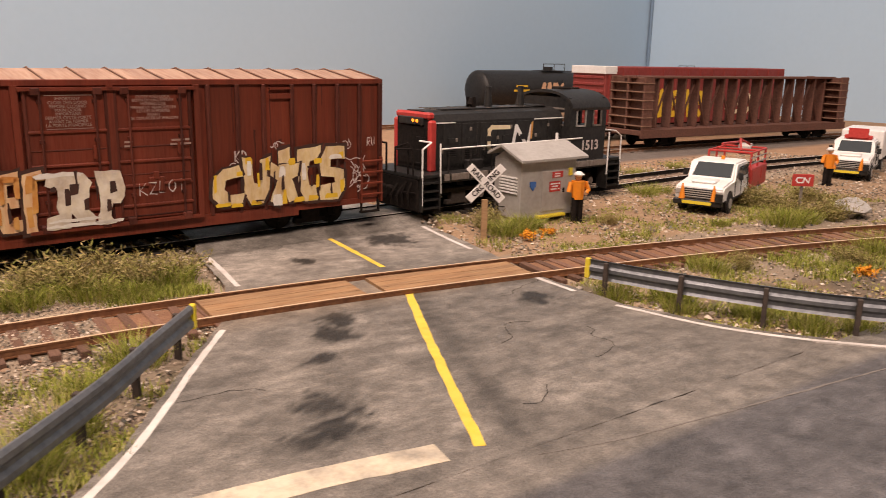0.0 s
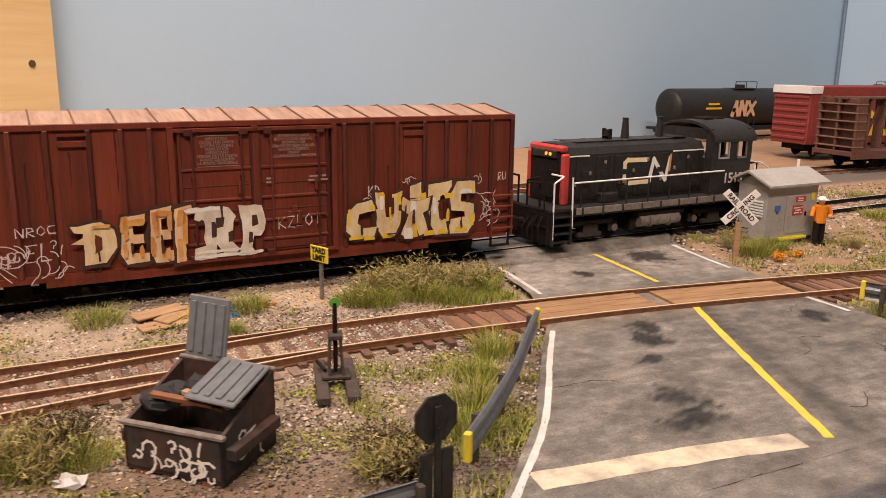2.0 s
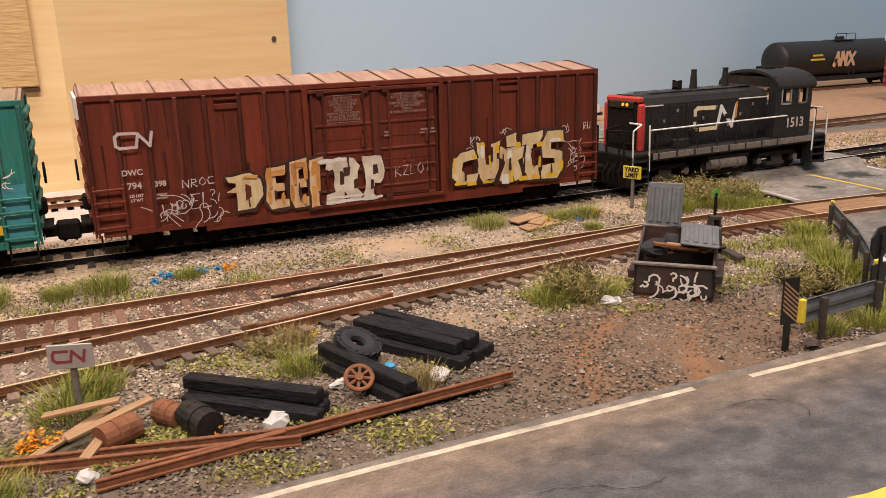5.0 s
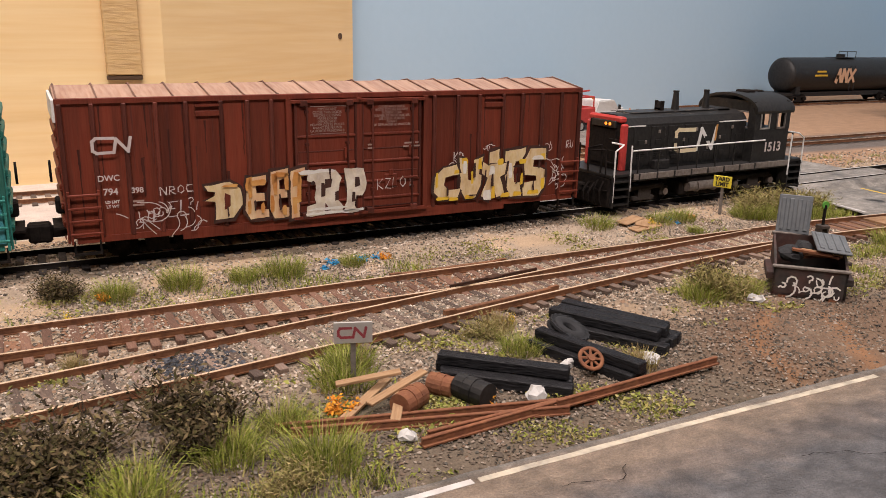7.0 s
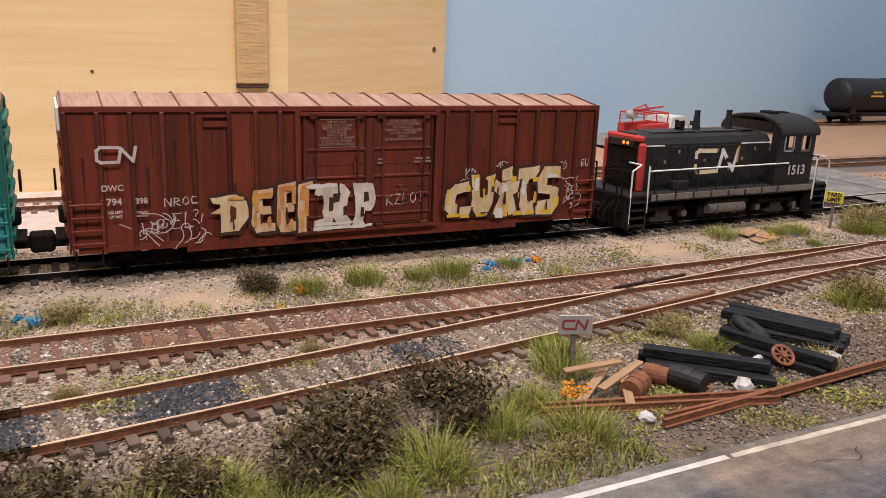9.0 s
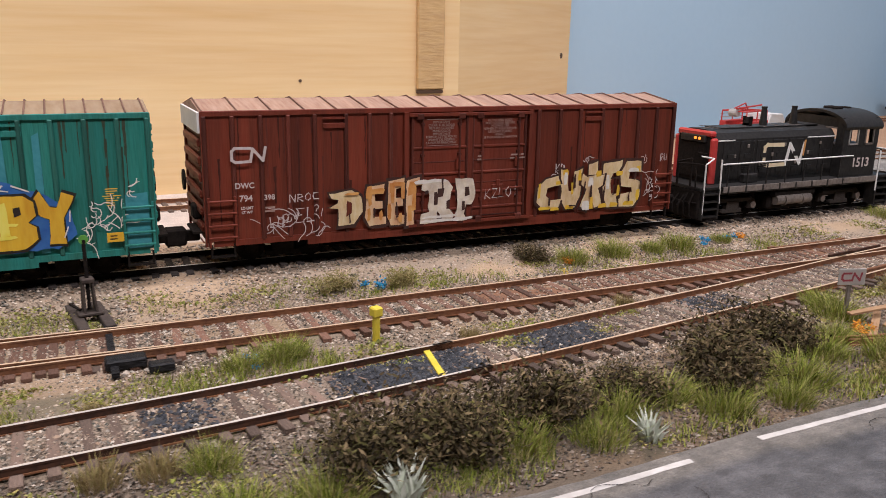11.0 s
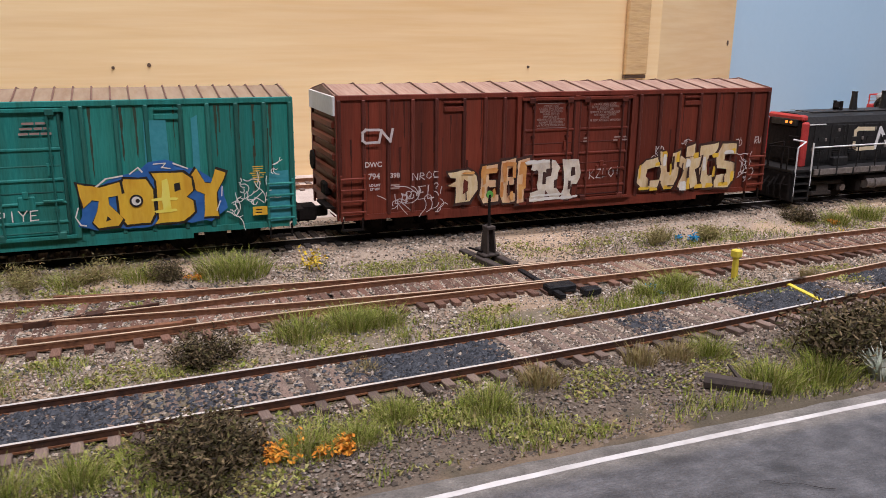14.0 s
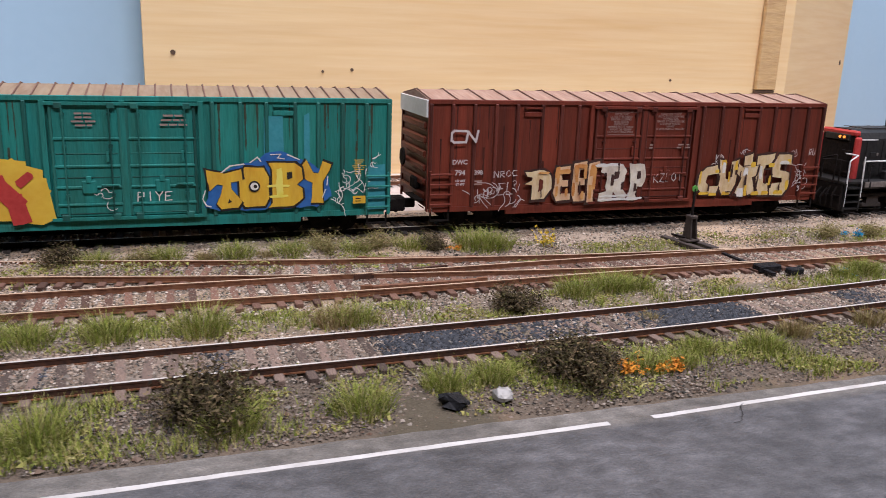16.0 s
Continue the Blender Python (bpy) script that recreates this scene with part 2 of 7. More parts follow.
M["faint"] = mat("very_faded_lettering", (0.33, 0.22, 0.18), 0.65, 0, (0.2, 0.09, 0.07), (0.44, 0.34, 0.30), 6, 2.5, 0.05)
M["orange"] = mat("orange_spray_paint", (0.62, 0.26, 0.05), 0.6, 0, (0.42, 0.10, 0.015), (0.72, 0.46, 0.17), 4, 1, 0.05)
M["cream_worn"] = mat("blotched_cream_spray", (0.70, 0.54, 0.28), 0.6, 0, (0.42, 0.20, 0.05), (0.80, 0.72, 0.54), 5, 2.0, 0.05, 0.25, 0.62, streak=(1.5, 1, 0.6))
M["orange_worn"] = mat("orange_to_cream_spray", (0.72, 0.50, 0.27), 0.6, 0, (0.50, 0.13, 0.02), (0.82, 0.72, 0.52), 4, 1.3, 0.05, 0.25, 0.65, streak=(2.2, 1, 0.35))
M["white_worn"] = mat("worn_white_spray", (0.70, 0.61, 0.46), 0.6, 0, (0.22, 0.11, 0.05), (0.84, 0.81, 0.76), 5, 1.6, 0.05, 0.25, 0.6)
M["gold_worn"] = mat("golden_yellow_spray", (0.72, 0.43, 0.025), 0.55, 0, (0.50, 0.20, 0.012), (0.80, 0.56, 0.06), 5, 1.2, 0.05, 0.25, 0.6, streak=(2, 1, 0.5))
M["yellow"] = mat("yellow_spray_paint", (0.72, 0.45, 0.03), 0.55, 0, (0.62, 0.30, 0.02), (0.80, 0.56, 0.06), 4, 0.6, 0.05)
M["teal_soot"] = mat("olive_soot", (0.03, 0.042, 0.018), 0.7, 0, (0.07, 0.035, 0.015), (0.03, 0.09, 0.06), 6, 2, 0.05)
M["yflash"] = mat("pale_yellow_spray", (0.82, 0.70, 0.08), 0.6, 0, (0.75, 0.6, 0.05), (0.85, 0.78, 0.2), 4, 1, 0.05)
M["blue"] = mat("blue_spray_paint", (0.02, 0.11, 0.36), 0.55, 0, (0.02, 0.07, 0.25), (0.06, 0.2, 0.5), 4, 0.9, 0.05)
M["ink"] = mat("black_spray_paint", (0.02, 0.015, 0.012), 0.6)
M["brown_ink"] = mat("faded_dark_outline", (0.045, 0.02, 0.014), 0.65, 0, (0.015, 0.01, 0.009), (0.1, 0.035, 0.024), 5, 2.0, 0.05)
M["grey"] = mat("weathered_galvanised_steel", (0.40, 0.38, 0.35), 0.55, 0.25, (0.27, 0.25, 0.22), (0.5, 0.48, 0.45), 8, 0.9, 0.15)
M["steel"] = mat("dull_guardrail_steel", (0.13, 0.14, 0.15), 0.45, 0.5, (0.06, 0.065, 0.07), (0.22, 0.23, 0.24), 8, 1, 0.15)
M["bin"] = mat("rusty_green_bin_paint", (0.018, 0.017, 0.015), 0.7, 0, (0.11, 0.026, 0.014), (0.055, 0.052, 0.046), 6, 1.1, 0.3)
M["binlid"] = mat("dark_grey_plastic_lid", (0.11, 0.12, 0.125), 0.6, 0, (0.07, 0.075, 0.08), (0.17, 0.18, 0.185), 7, 1, 0.15)
M["rust"] = mat("rusted_iron", (0.18, 0.062, 0.029), 0.85, 0, (0.07, 0.028, 0.017), (0.31, 0.13, 0.055), 7, 1.5, 0.5)
M["rubber"] = mat("black_rubber", (0.02, 0.02, 0.021), 0.8)
M["wood"] = mat("weathered_wood", (0.34, 0.20, 0.10), 0.85, 0, (0.2, 0.11, 0.055), (0.45, 0.29, 0.16), 6, 1.5, 0.4, streak=(0.4, 3, 3))
M["darkwood"] = mat("dark_stained_wood", (0.05, 0.038, 0.03), 0.85, 0, (0.03, 0.022, 0.02), (0.09, 0.065, 0.05), 6, 1.5, 0.4)
M["safety"] = mat("safety_yellow", (0.70, 0.55, 0.03), 0.6, 0, (0.5, 0.36, 0.03), (0.78, 0.65, 0.08), 7, 1.5, 0.1)
M["hivis"] = mat("orange_plastic", (0.78, 0.24, 0.02), 0.6)
M["skin"] = mat("painted_figure", (0.55, 0.33, 0.2), 0.7)
M["glass"] = mat("dark_window_glass", (0.05, 0.06, 0.065), 0.08, 0, (0.045, 0.055, 0.06), (0.06, 0.07, 0.075), 2, 0.3, 0.0, 0.6)
M["lamp"] = mat("lit_headlight", (1.0, 0.3, 0.03), 0.4, light=(1.0, 0.3, 0.03), emit=1.3)
M["tarp"] = mat("blue_plastic_rag", (0.03, 0.25, 0.42), 0.6)
M["paper"] = mat("crumpled_paper", (0.5, 0.48, 0.45), 0.8)
M["gravel_dark"] = island_mat("verge_gravel_stones", [(0.02, 0.018, 0.015), (0.12, 0.094, 0.072), (0.25, 0.195, 0.145), (0.145, 0.09, 0.058), (0.37, 0.31, 0.25), (0.038, 0.042, 0.036), (0.18, 0.135, 0.10), (0.07, 0.055, 0.041)])
M["coal"] = island_mat("spilled_coal", [(0.012, 0.013, 0.016), (0.03, 0.033, 0.039), (0.065, 0.069, 0.079), (0.02, 0.02, 0.023)], 0.6, 0.4)
M["car_red"] = mat("faded_red_car_paint", (0.22, 0.026, 0.02), 0.65, 0, (0.17, 0.03, 0.026), (0.33, 0.07, 0.06), 8, 0.6, 0.1, streak=(1.5, 1, 0.4))
M["rustframe"] = mat("rusty_brown_car_paint", (0.11, 0.042, 0.028), 0.75, 0, (0.045, 0.02, 0.015), (0.2, 0.09, 0.06), 8, 0.8, 0.3)
M["palerust"] = mat("pale_rusty_rib", (0.16, 0.08, 0.052), 0.8, 0, (0.07, 0.03, 0.02), (0.27, 0.16, 0.1), 8, 1, 0.3)
M["grass"] = island_mat("static_grass", [(0.055, 0.078, 0.008), (0.16, 0.20, 0.02), (0.26, 0.30, 0.04), (0.36, 0.37, 0.085), (0.11, 0.145, 0.016), (0.44, 0.39, 0.15), (0.20, 0.15, 0.045)])
M["turf"] = island_mat("crumbled_turf", [(0.16, 0.19, 0.03), (0.30, 0.31, 0.07), (0.36, 0.29, 0.10), (0.10, 0.115, 0.02), (0.42, 0.38, 0.15), (0.20, 0.15, 0.055), (0.24, 0.29, 0.05)])
M["straw"] = island_mat("dry_straw_grass", [(0.24, 0.17, 0.07), (0.34, 0.25, 0.12), (0.27, 0.24, 0.08), (0.20, 0.13, 0.05)])
M["twig"] = island_mat("brown_bush", [(0.015, 0.011, 0.007), (0.04, 0.028, 0.014), (0.10, 0.068, 0.033), (0.04, 0.037, 0.012), (0.21, 0.15, 0.075), (0.025, 0.018, 0.01), (0.10, 0.09, 0.025)])
M["scrub"] = island_mat("olive_scrub", [(0.09, 0.072, 0.03), (0.26, 0.20, 0.08), (0.18, 0.19, 0.04), (0.42, 0.33, 0.16), (0.14, 0.13, 0.035), (0.33, 0.23, 0.10)])
M["flower"] = island_mat("orange_flock", [(0.62, 0.20, 0.02), (0.70, 0.32, 0.03), (0.5, 0.15, 0.02)])
M["yflower"] = island_mat("yellow_flock", [(0.7, 0.5, 0.03), (0.62, 0.4, 0.03), (0.25, 0.28, 0.05)])
M["bflower"] = island_mat("blue_flock", [(0.02, 0.22, 0.45), (0.04, 0.32, 0.5), (0.02, 0.15, 0.35)])
M["pale"] = island_mat("pale_grey_leaves", [(0.45, 0.47, 0.38), (0.55, 0.56, 0.48), (0.36, 0.40, 0.30)])
M["room"] = mat("plain_room_wall", (0.2, 0.19, 0.18), 0.9)


# ---------------------------------------------------------------- mesh helpers (prototype metres, scaled on linking)
class B:
    """A bmesh with shape helpers."""

    def __init__(self):
        self.b = bmesh.new()

    def box(self, x0, x1, y0, y1, z0, z1, m=None, bev=0.0):
        m4 = Matrix.Translation(((x0 + x1) / 2, (y0 + y1) / 2, (z0 + z1) / 2)) @ Matrix.Diagonal((x1 - x0, y1 - y0, z1 - z0, 1))
        g = bmesh.ops.create_cube(self.b, size=1, matrix=(m @ m4) if m else m4)
        if bev:
            es = list({e for v in g["verts"] for e in v.link_edges})
            bmesh.ops.bevel(self.b, geom=es, offset=bev, segments=1, affect="EDGES")
        return self

    def cyl(self, p, q, r, r2=None, n=12, caps=True):
        p, q = Vector(p), Vector(q)
        d = q - p
        m = Matrix.Translation((p + q) / 2) @ d.to_track_quat("Z", "Y").to_matrix().to_4x4()
        bmesh.ops.create_cone(self.b, cap_ends=caps, segments=n, radius1=r, radius2=r if r2 is None else r2, depth=d.length, matrix=m)
        return self

    def ball(self, p, r, sx=1, sy=1, sz=1, n=10):
        bmesh.ops.create_uvsphere(self.b, u_segments=n, v_segments=max(5, n // 2), radius=r, matrix=Matrix.Translation(p) @ Matrix.Diagonal((sx, sy, sz, 1)))
        return self

    def path(self, pts, r, n=6):
        for a, c in zip(pts, pts[1:]):
            self.cyl(a, c, r, n=n)
        return self

    def prism(self, pts, lift):
        """A polygon of 3D points pushed along lift."""
        vs = [self.b.verts.new(p) for p in pts]
        ws = [self.b.verts.new(Vector(p) + Vector(lift)) for p in pts]
        self.b.faces.new(vs)
        self.b.faces.new(ws[::-1])
        for i in range(len(vs)):
            j = (i + 1) % len(vs)
            self.b.faces.new((vs[j], vs[i], ws[i], ws[j]))
        return self

    def face(self, pts):
        self.b.faces.new([self.b.verts.new(p) for p in pts])
        return self


def mesh_of(bm, name, material, smooth=False):
    b = bm.b
    bmesh.ops.recalc_face_normals(b, faces=b.faces[:])
    bmesh.ops.scale(b, vec=(S, S, S), verts=b.verts[:])
    me = bpy.data.meshes.new(name)
    b.to_mesh(me)
    b.free()
    me.materials.append(material)
    if smooth:
        me.shade_smooth()
        me.set_sharp_from_angle(angle=radians(35))
    return me


def part(name, bm, material, parent=None, label="", at=None, smooth=False, kind=""):
    ob = new(name, mesh_of(bm, name, material, smooth))
    if parent:
        ob.parent = parent
    if at:
        ob.matrix_basis = spot(*at)
    return tagged(ob, label, kind=kind)


def spot(x, y, z=0, rz=0, rx=0, ry=0):
    return pose(x * S, y * S, z * S, rx, ry, rz)


def thing(name, label, category, x, y, z=0, rz=0, group=""):
    ob = new(name)
    ob.empty_display_size = 0.005
    ob.matrix_basis = spot(x, y, z, rz)
    return tagged(ob, label, category, group)


def shared(name, me, parent, m):
    ob = new(name, me)
    ob.parent = parent
    ob.matrix_basis = m
    return ob


def raw(name, verts, faces, material, label="", category="", kind="", parent=None):
    me = bpy.data.meshes.new(name)
    me.from_pydata([tuple(c * S for c in v) for v in verts], [], faces)
    me.materials.append(material)
    me.update()
    ob = new(name, me)
    if parent:
        ob.parent = parent
    return tagged(ob, label, category, kind=kind)


def curve_pts(pts, step=0.6):
    """A smooth line through points (x, y), at even steps."""
    p = [np.array(q, float) for q in pts]
    p = [2 * p[0] - p[1]] + p + [2 * p[-1] - p[-2]]
    out = []
    for i in range(1, len(p) - 2):
        n = max(2, int(np.linalg.norm(p[i + 1] - p[i]) / 0.25))
        for k in range(n):
            t = k / n
            out.append(0.5 * (2 * p[i] + (p[i + 1] - p[i - 1]) * t + (2 * p[i - 1] - 5 * p[i] + 4 * p[i + 1] - p[i + 2]) * t * t + (3 * p[i] - p[i - 1] - 3 * p[i + 1] + p[i + 2]) * t ** 3))
    out.append(p[-2])
    out = np.array(out)
    d = np.r_[0, np.cumsum(np.linalg.norm(np.diff(out, axis=0), axis=1))]
    u = np.arange(0, d[-1], step)
    return np.c_[np.interp(u, d, out[:, 0]), np.interp(u, d, out[:, 1])]


def normals(c):
    t = np.gradient(c, axis=0)
    t /= np.linalg.norm(t, axis=1)[:, None]
    return np.c_[-t[:, 1], t[:, 0]]


def strip(c, w0, w1, z0, z1, name, material, parent=None, label="", category="", kind="", wob=0.0, seed=1):
    """A band along a line, from offset w0 to w1, with thickness from z0 to z1."""
    rg = random.Random(seed)
    n = normals(c)
    vs, fs = [], []
    for (x, y), (nx, ny) in zip(c, n):
        a, b = w0 + rg.uniform(-wob, wob), w1 + rg.uniform(-wob, wob)
        vs += [(x + nx * a, y + ny * a, z0), (x + nx * a, y + ny * a, z1), (x + nx * b, y + ny * b, z1), (x + nx * b, y + ny * b, z0)]
    for i in range(len(c) - 1):
        k = 4 * i
        for a, b in ((0, 1), (1, 2), (2, 3), (3, 0)):
            fs.append((k + b, k + a, k + 4 + a, k + 4 + b))
    fs += [(0, 1, 2, 3), (4 * len(c) - 1, 4 * len(c) - 2, 4 * len(c) - 3, 4 * len(c) - 4)]
    return raw(name, vs, fs, material, label, category, kind, parent)


def text_mesh(text, size, name, material, parent, m, label="", bold=0.0):
    cu = bpy.data.curves.new(name, "FONT")
    cu.body, cu.size, cu.align_x, cu.align_y, cu.extrude, cu.offset = text, size * S, "CENTER", "CENTER", 0.004 * S, bold * S
    tmp = new(name + "_curve", cu)
    me = bpy.data.meshes.new_from_object(tmp.evaluated_get(bpy.context.evaluated_depsgraph_get()))
    bpy.data.objects.remove(tmp)
    bpy.data.curves.remove(cu)
    me.materials.clear()
    me.materials.append(material)
    ob = shared(name, me, parent, m)
    return tagged(ob, label)


# ---------------------------------------------------------------- plan
ROAD_L = [(31.6, -12.75), (32.1, -12.55), (33.3, -11.2), (35.0, -9.3), (36.8, -6.7), (38.2, -4.8), (39.2, -2.4), (39.9, 2.3)]
ROAD_R = [(48.9, -14.2), (48.0, -12.9), (46.6, -10.9), (45.8, -8.5), (45.8, -5.5), (46.3, -3.0), (47.3, 2.65)]
T_MAIN = [(-90, 1.67), (-40, 1.67), (0, 1.67), (22, 1.67), (30, 1.78), (38, 2.1), (46, 2.5), (56, 3.05), (64, 3.5), (74, 3.3), (88, 1.6), (110, -4)]
T_MID = [(-60, -5.0), (-21, -4.45), (-12, -4.38), (-5, -4.15), (6, -4.12), (22, -3.95), (33, -3.85), (38, -4.05), (43, -4.55), (51, -5.85), (59, -7.85), (70, -11.5), (84, -17)]
T_NEAR = [(-60, -9.9), (-30, -9.25), (-20.5, -9.0), (-9, -8.72), (0, -8.25), (6, -7.68), (10.7, -7.1), (17.2, -6.15), (22, -5.35), (28, -4.5), (33, -3.95)]
T_YARD = [(-60, 0.2), (-40, -0.1), (-30, -0.6), (-22, -1.35), (-16, -2.4), (-11, -3.1), (-5, -3.75), (1, -4.05)]
T_REAR = [(-60, 11.6), (14, 11.6), (30, 13.0), (50, 14.0)]
T_BACK = [(40, 12.5), (60, 12.6), (72, 13.4), (92, 12.2), (115, 9)]
T_FAR = [(60, 31.5), (76, 31.5), (110, 31.5)]
WALL = [(-18.3, 13.4), (17.0, 15.0), (28.4, 22.6)]
CORNER = (108.2, 44.0)


def side_of(x, y, line):
    """Signed way of a point from an edge that runs along y."""
    ys = [p[1] for p in line]
    xs = [p[0] for p in line]
    return x - np.interp(y, ys, xs)


def on_road(x, y):
    if y < -13.0:
        return True
    return y < 24 and side_of(x, y, ROAD_L) > 0 and side_of(x, y, ROAD_R) < 0


TRACKS = {n: curve_pts(p, 0.5) for n, p in (("main", T_MAIN), ("mid", T_MID), ("near", T_NEAR), ("yard", T_YARD), ("rear", T_REAR), ("back", T_BACK), ("far", T_FAR))}


def track_gap(x, y, names=("main", "mid", "near", "yard")):
    return min(float(np.min((TRACKS[n][:, 0] - x) ** 2 + (TRACKS[n][:, 1] - y) ** 2)) for n in names) ** 0.5


def bed_drop(x, y):
    """The siding ties stand a little proud: the ballast lies lower beside them."""
    if not (-25 < x < 36 and -11 < y < 1):
        return 0.0
    g = track_gap(x, y, ("mid", "near", "yard"))
    return 0.015 * max(0.0, min(1.0, (1.9 - g) / 0.5)) if g > 0.72 else -0.075


# ---------------------------------------------------------------- ground
def build_ground():
    xs = np.r_[np.linspace(-400, -60, 12), np.arange(-40, 100, 0.3), np.linspace(110, 400, 12)]
    ys = np.r_[np.linspace(-300, -16, 10), np.arange(-15, 6, 0.3), np.arange(7, 12, 1.0), np.arange(12.5, 56, 1.5), np.linspace(60, 300, 8)]
    vs, cols = [], []
    main = TRACKS["main"]
    for y in ys:
        for x in xs:
            h = 0.0
            c = np.array((0.25, 0.195, 0.142))
            n = noise.noise((x * 0.35, y * 0.35, 0)) + 0.5 * noise.noise((x * 1.1, y * 1.1, 3))
            n2 = noise.noise((x * 0.16 + 7, y * 0.16, 9))
            if n2 + 0.5 * n > 0.12:
                c = np.array((0.31, 0.225, 0.148))
            if n > 0.35 and y < -6:
                c = np.array((0.18, 0.148, 0.10))
            if y < -8.6:
                c = c * (1 - .45 * min(1, (-8.6 - y) / 1.2))
            # paler towards the main track; colour makes up for weak lamp light
            if y > -3.2:
                c = c * (1 + .3 * min(1, y + 3.2))
            # dirt yard beside the bin
            d = max(0, 1 - (((x - 27.5) / 4.5) ** 2 + ((y + 10.5) / 3.2) ** 2))
            c = c + (np.array((0.165, 0.108, 0.072)) - c) * min(1, 1.6 * d)
            for (ax, ay), (bx, by) in (((27.2, -8.9), (25.4, -10.1)), ((25.4, -10.1), (24.6, -12.0)), ((28.5, -9.6), (27.1, -11.4)), ((27.1, -11.4), (26.3, -12.6))):
                q = max(0, min(1, ((x - ax) * (bx - ax) + (y - ay) * (by - ay)) / ((bx - ax) ** 2 + (by - ay) ** 2)))
                rut = math.hypot(x - ax - q * (bx - ax), y - ay - q * (by - ay))
                c = c + (np.array((0.27, 0.13, 0.06)) - c) * 0.6 * math.exp(-(rut / 0.22) ** 2)
            if 44 < x < 75 and -4 < y < 1.5 and y > -3.6 - (x - 50) * 0.12:
                c = np.array((0.30, 0.20, 0.125))
            dm = abs(y - np.interp(x, main[:, 0], main[:, 1]))
            h += 0.2 * max(0, min(1, (3.6 - dm) / 1.6)) + 0.05 * n - bed_drop(x, y)
            if y > 5.2:
                c = np.array((0.40, 0.245, 0.15)) if x > 22 else np.array((0.52, 0.44, 0.38))
                h = 0.0
                if 9.5 < y < 15.5 and x > 48:
                    c = np.array((0.17, 0.14, 0.12))
            if (y > -12.9 and (on_road(x, y) or on_road(x - 0.4, y) or on_road(x + 0.4, y))) or y < (-13.35 if x < 8 else -12.95):
                h = -0.08
            vs.append((x, y, h))
            cols.append(c)
    nx = len(xs)
    fs = [(j * nx + i, j * nx + i + 1, (j + 1) * nx + i + 1, (j + 1) * nx + i) for j in range(len(ys) - 1) for i in range(nx - 1)]
    ob = raw("ground", vs, fs, M["ground"], "grey and tan gravel ground of the model railway", "ground", "structure")
    at = ob.data.color_attributes.new("zone", "FLOAT_COLOR", "POINT")
    at.data.foreach_set("color", np.c_[np.array(cols), np.ones(len(cols))].ravel())
    ob.data.shade_smooth()
    return ob


build_ground()


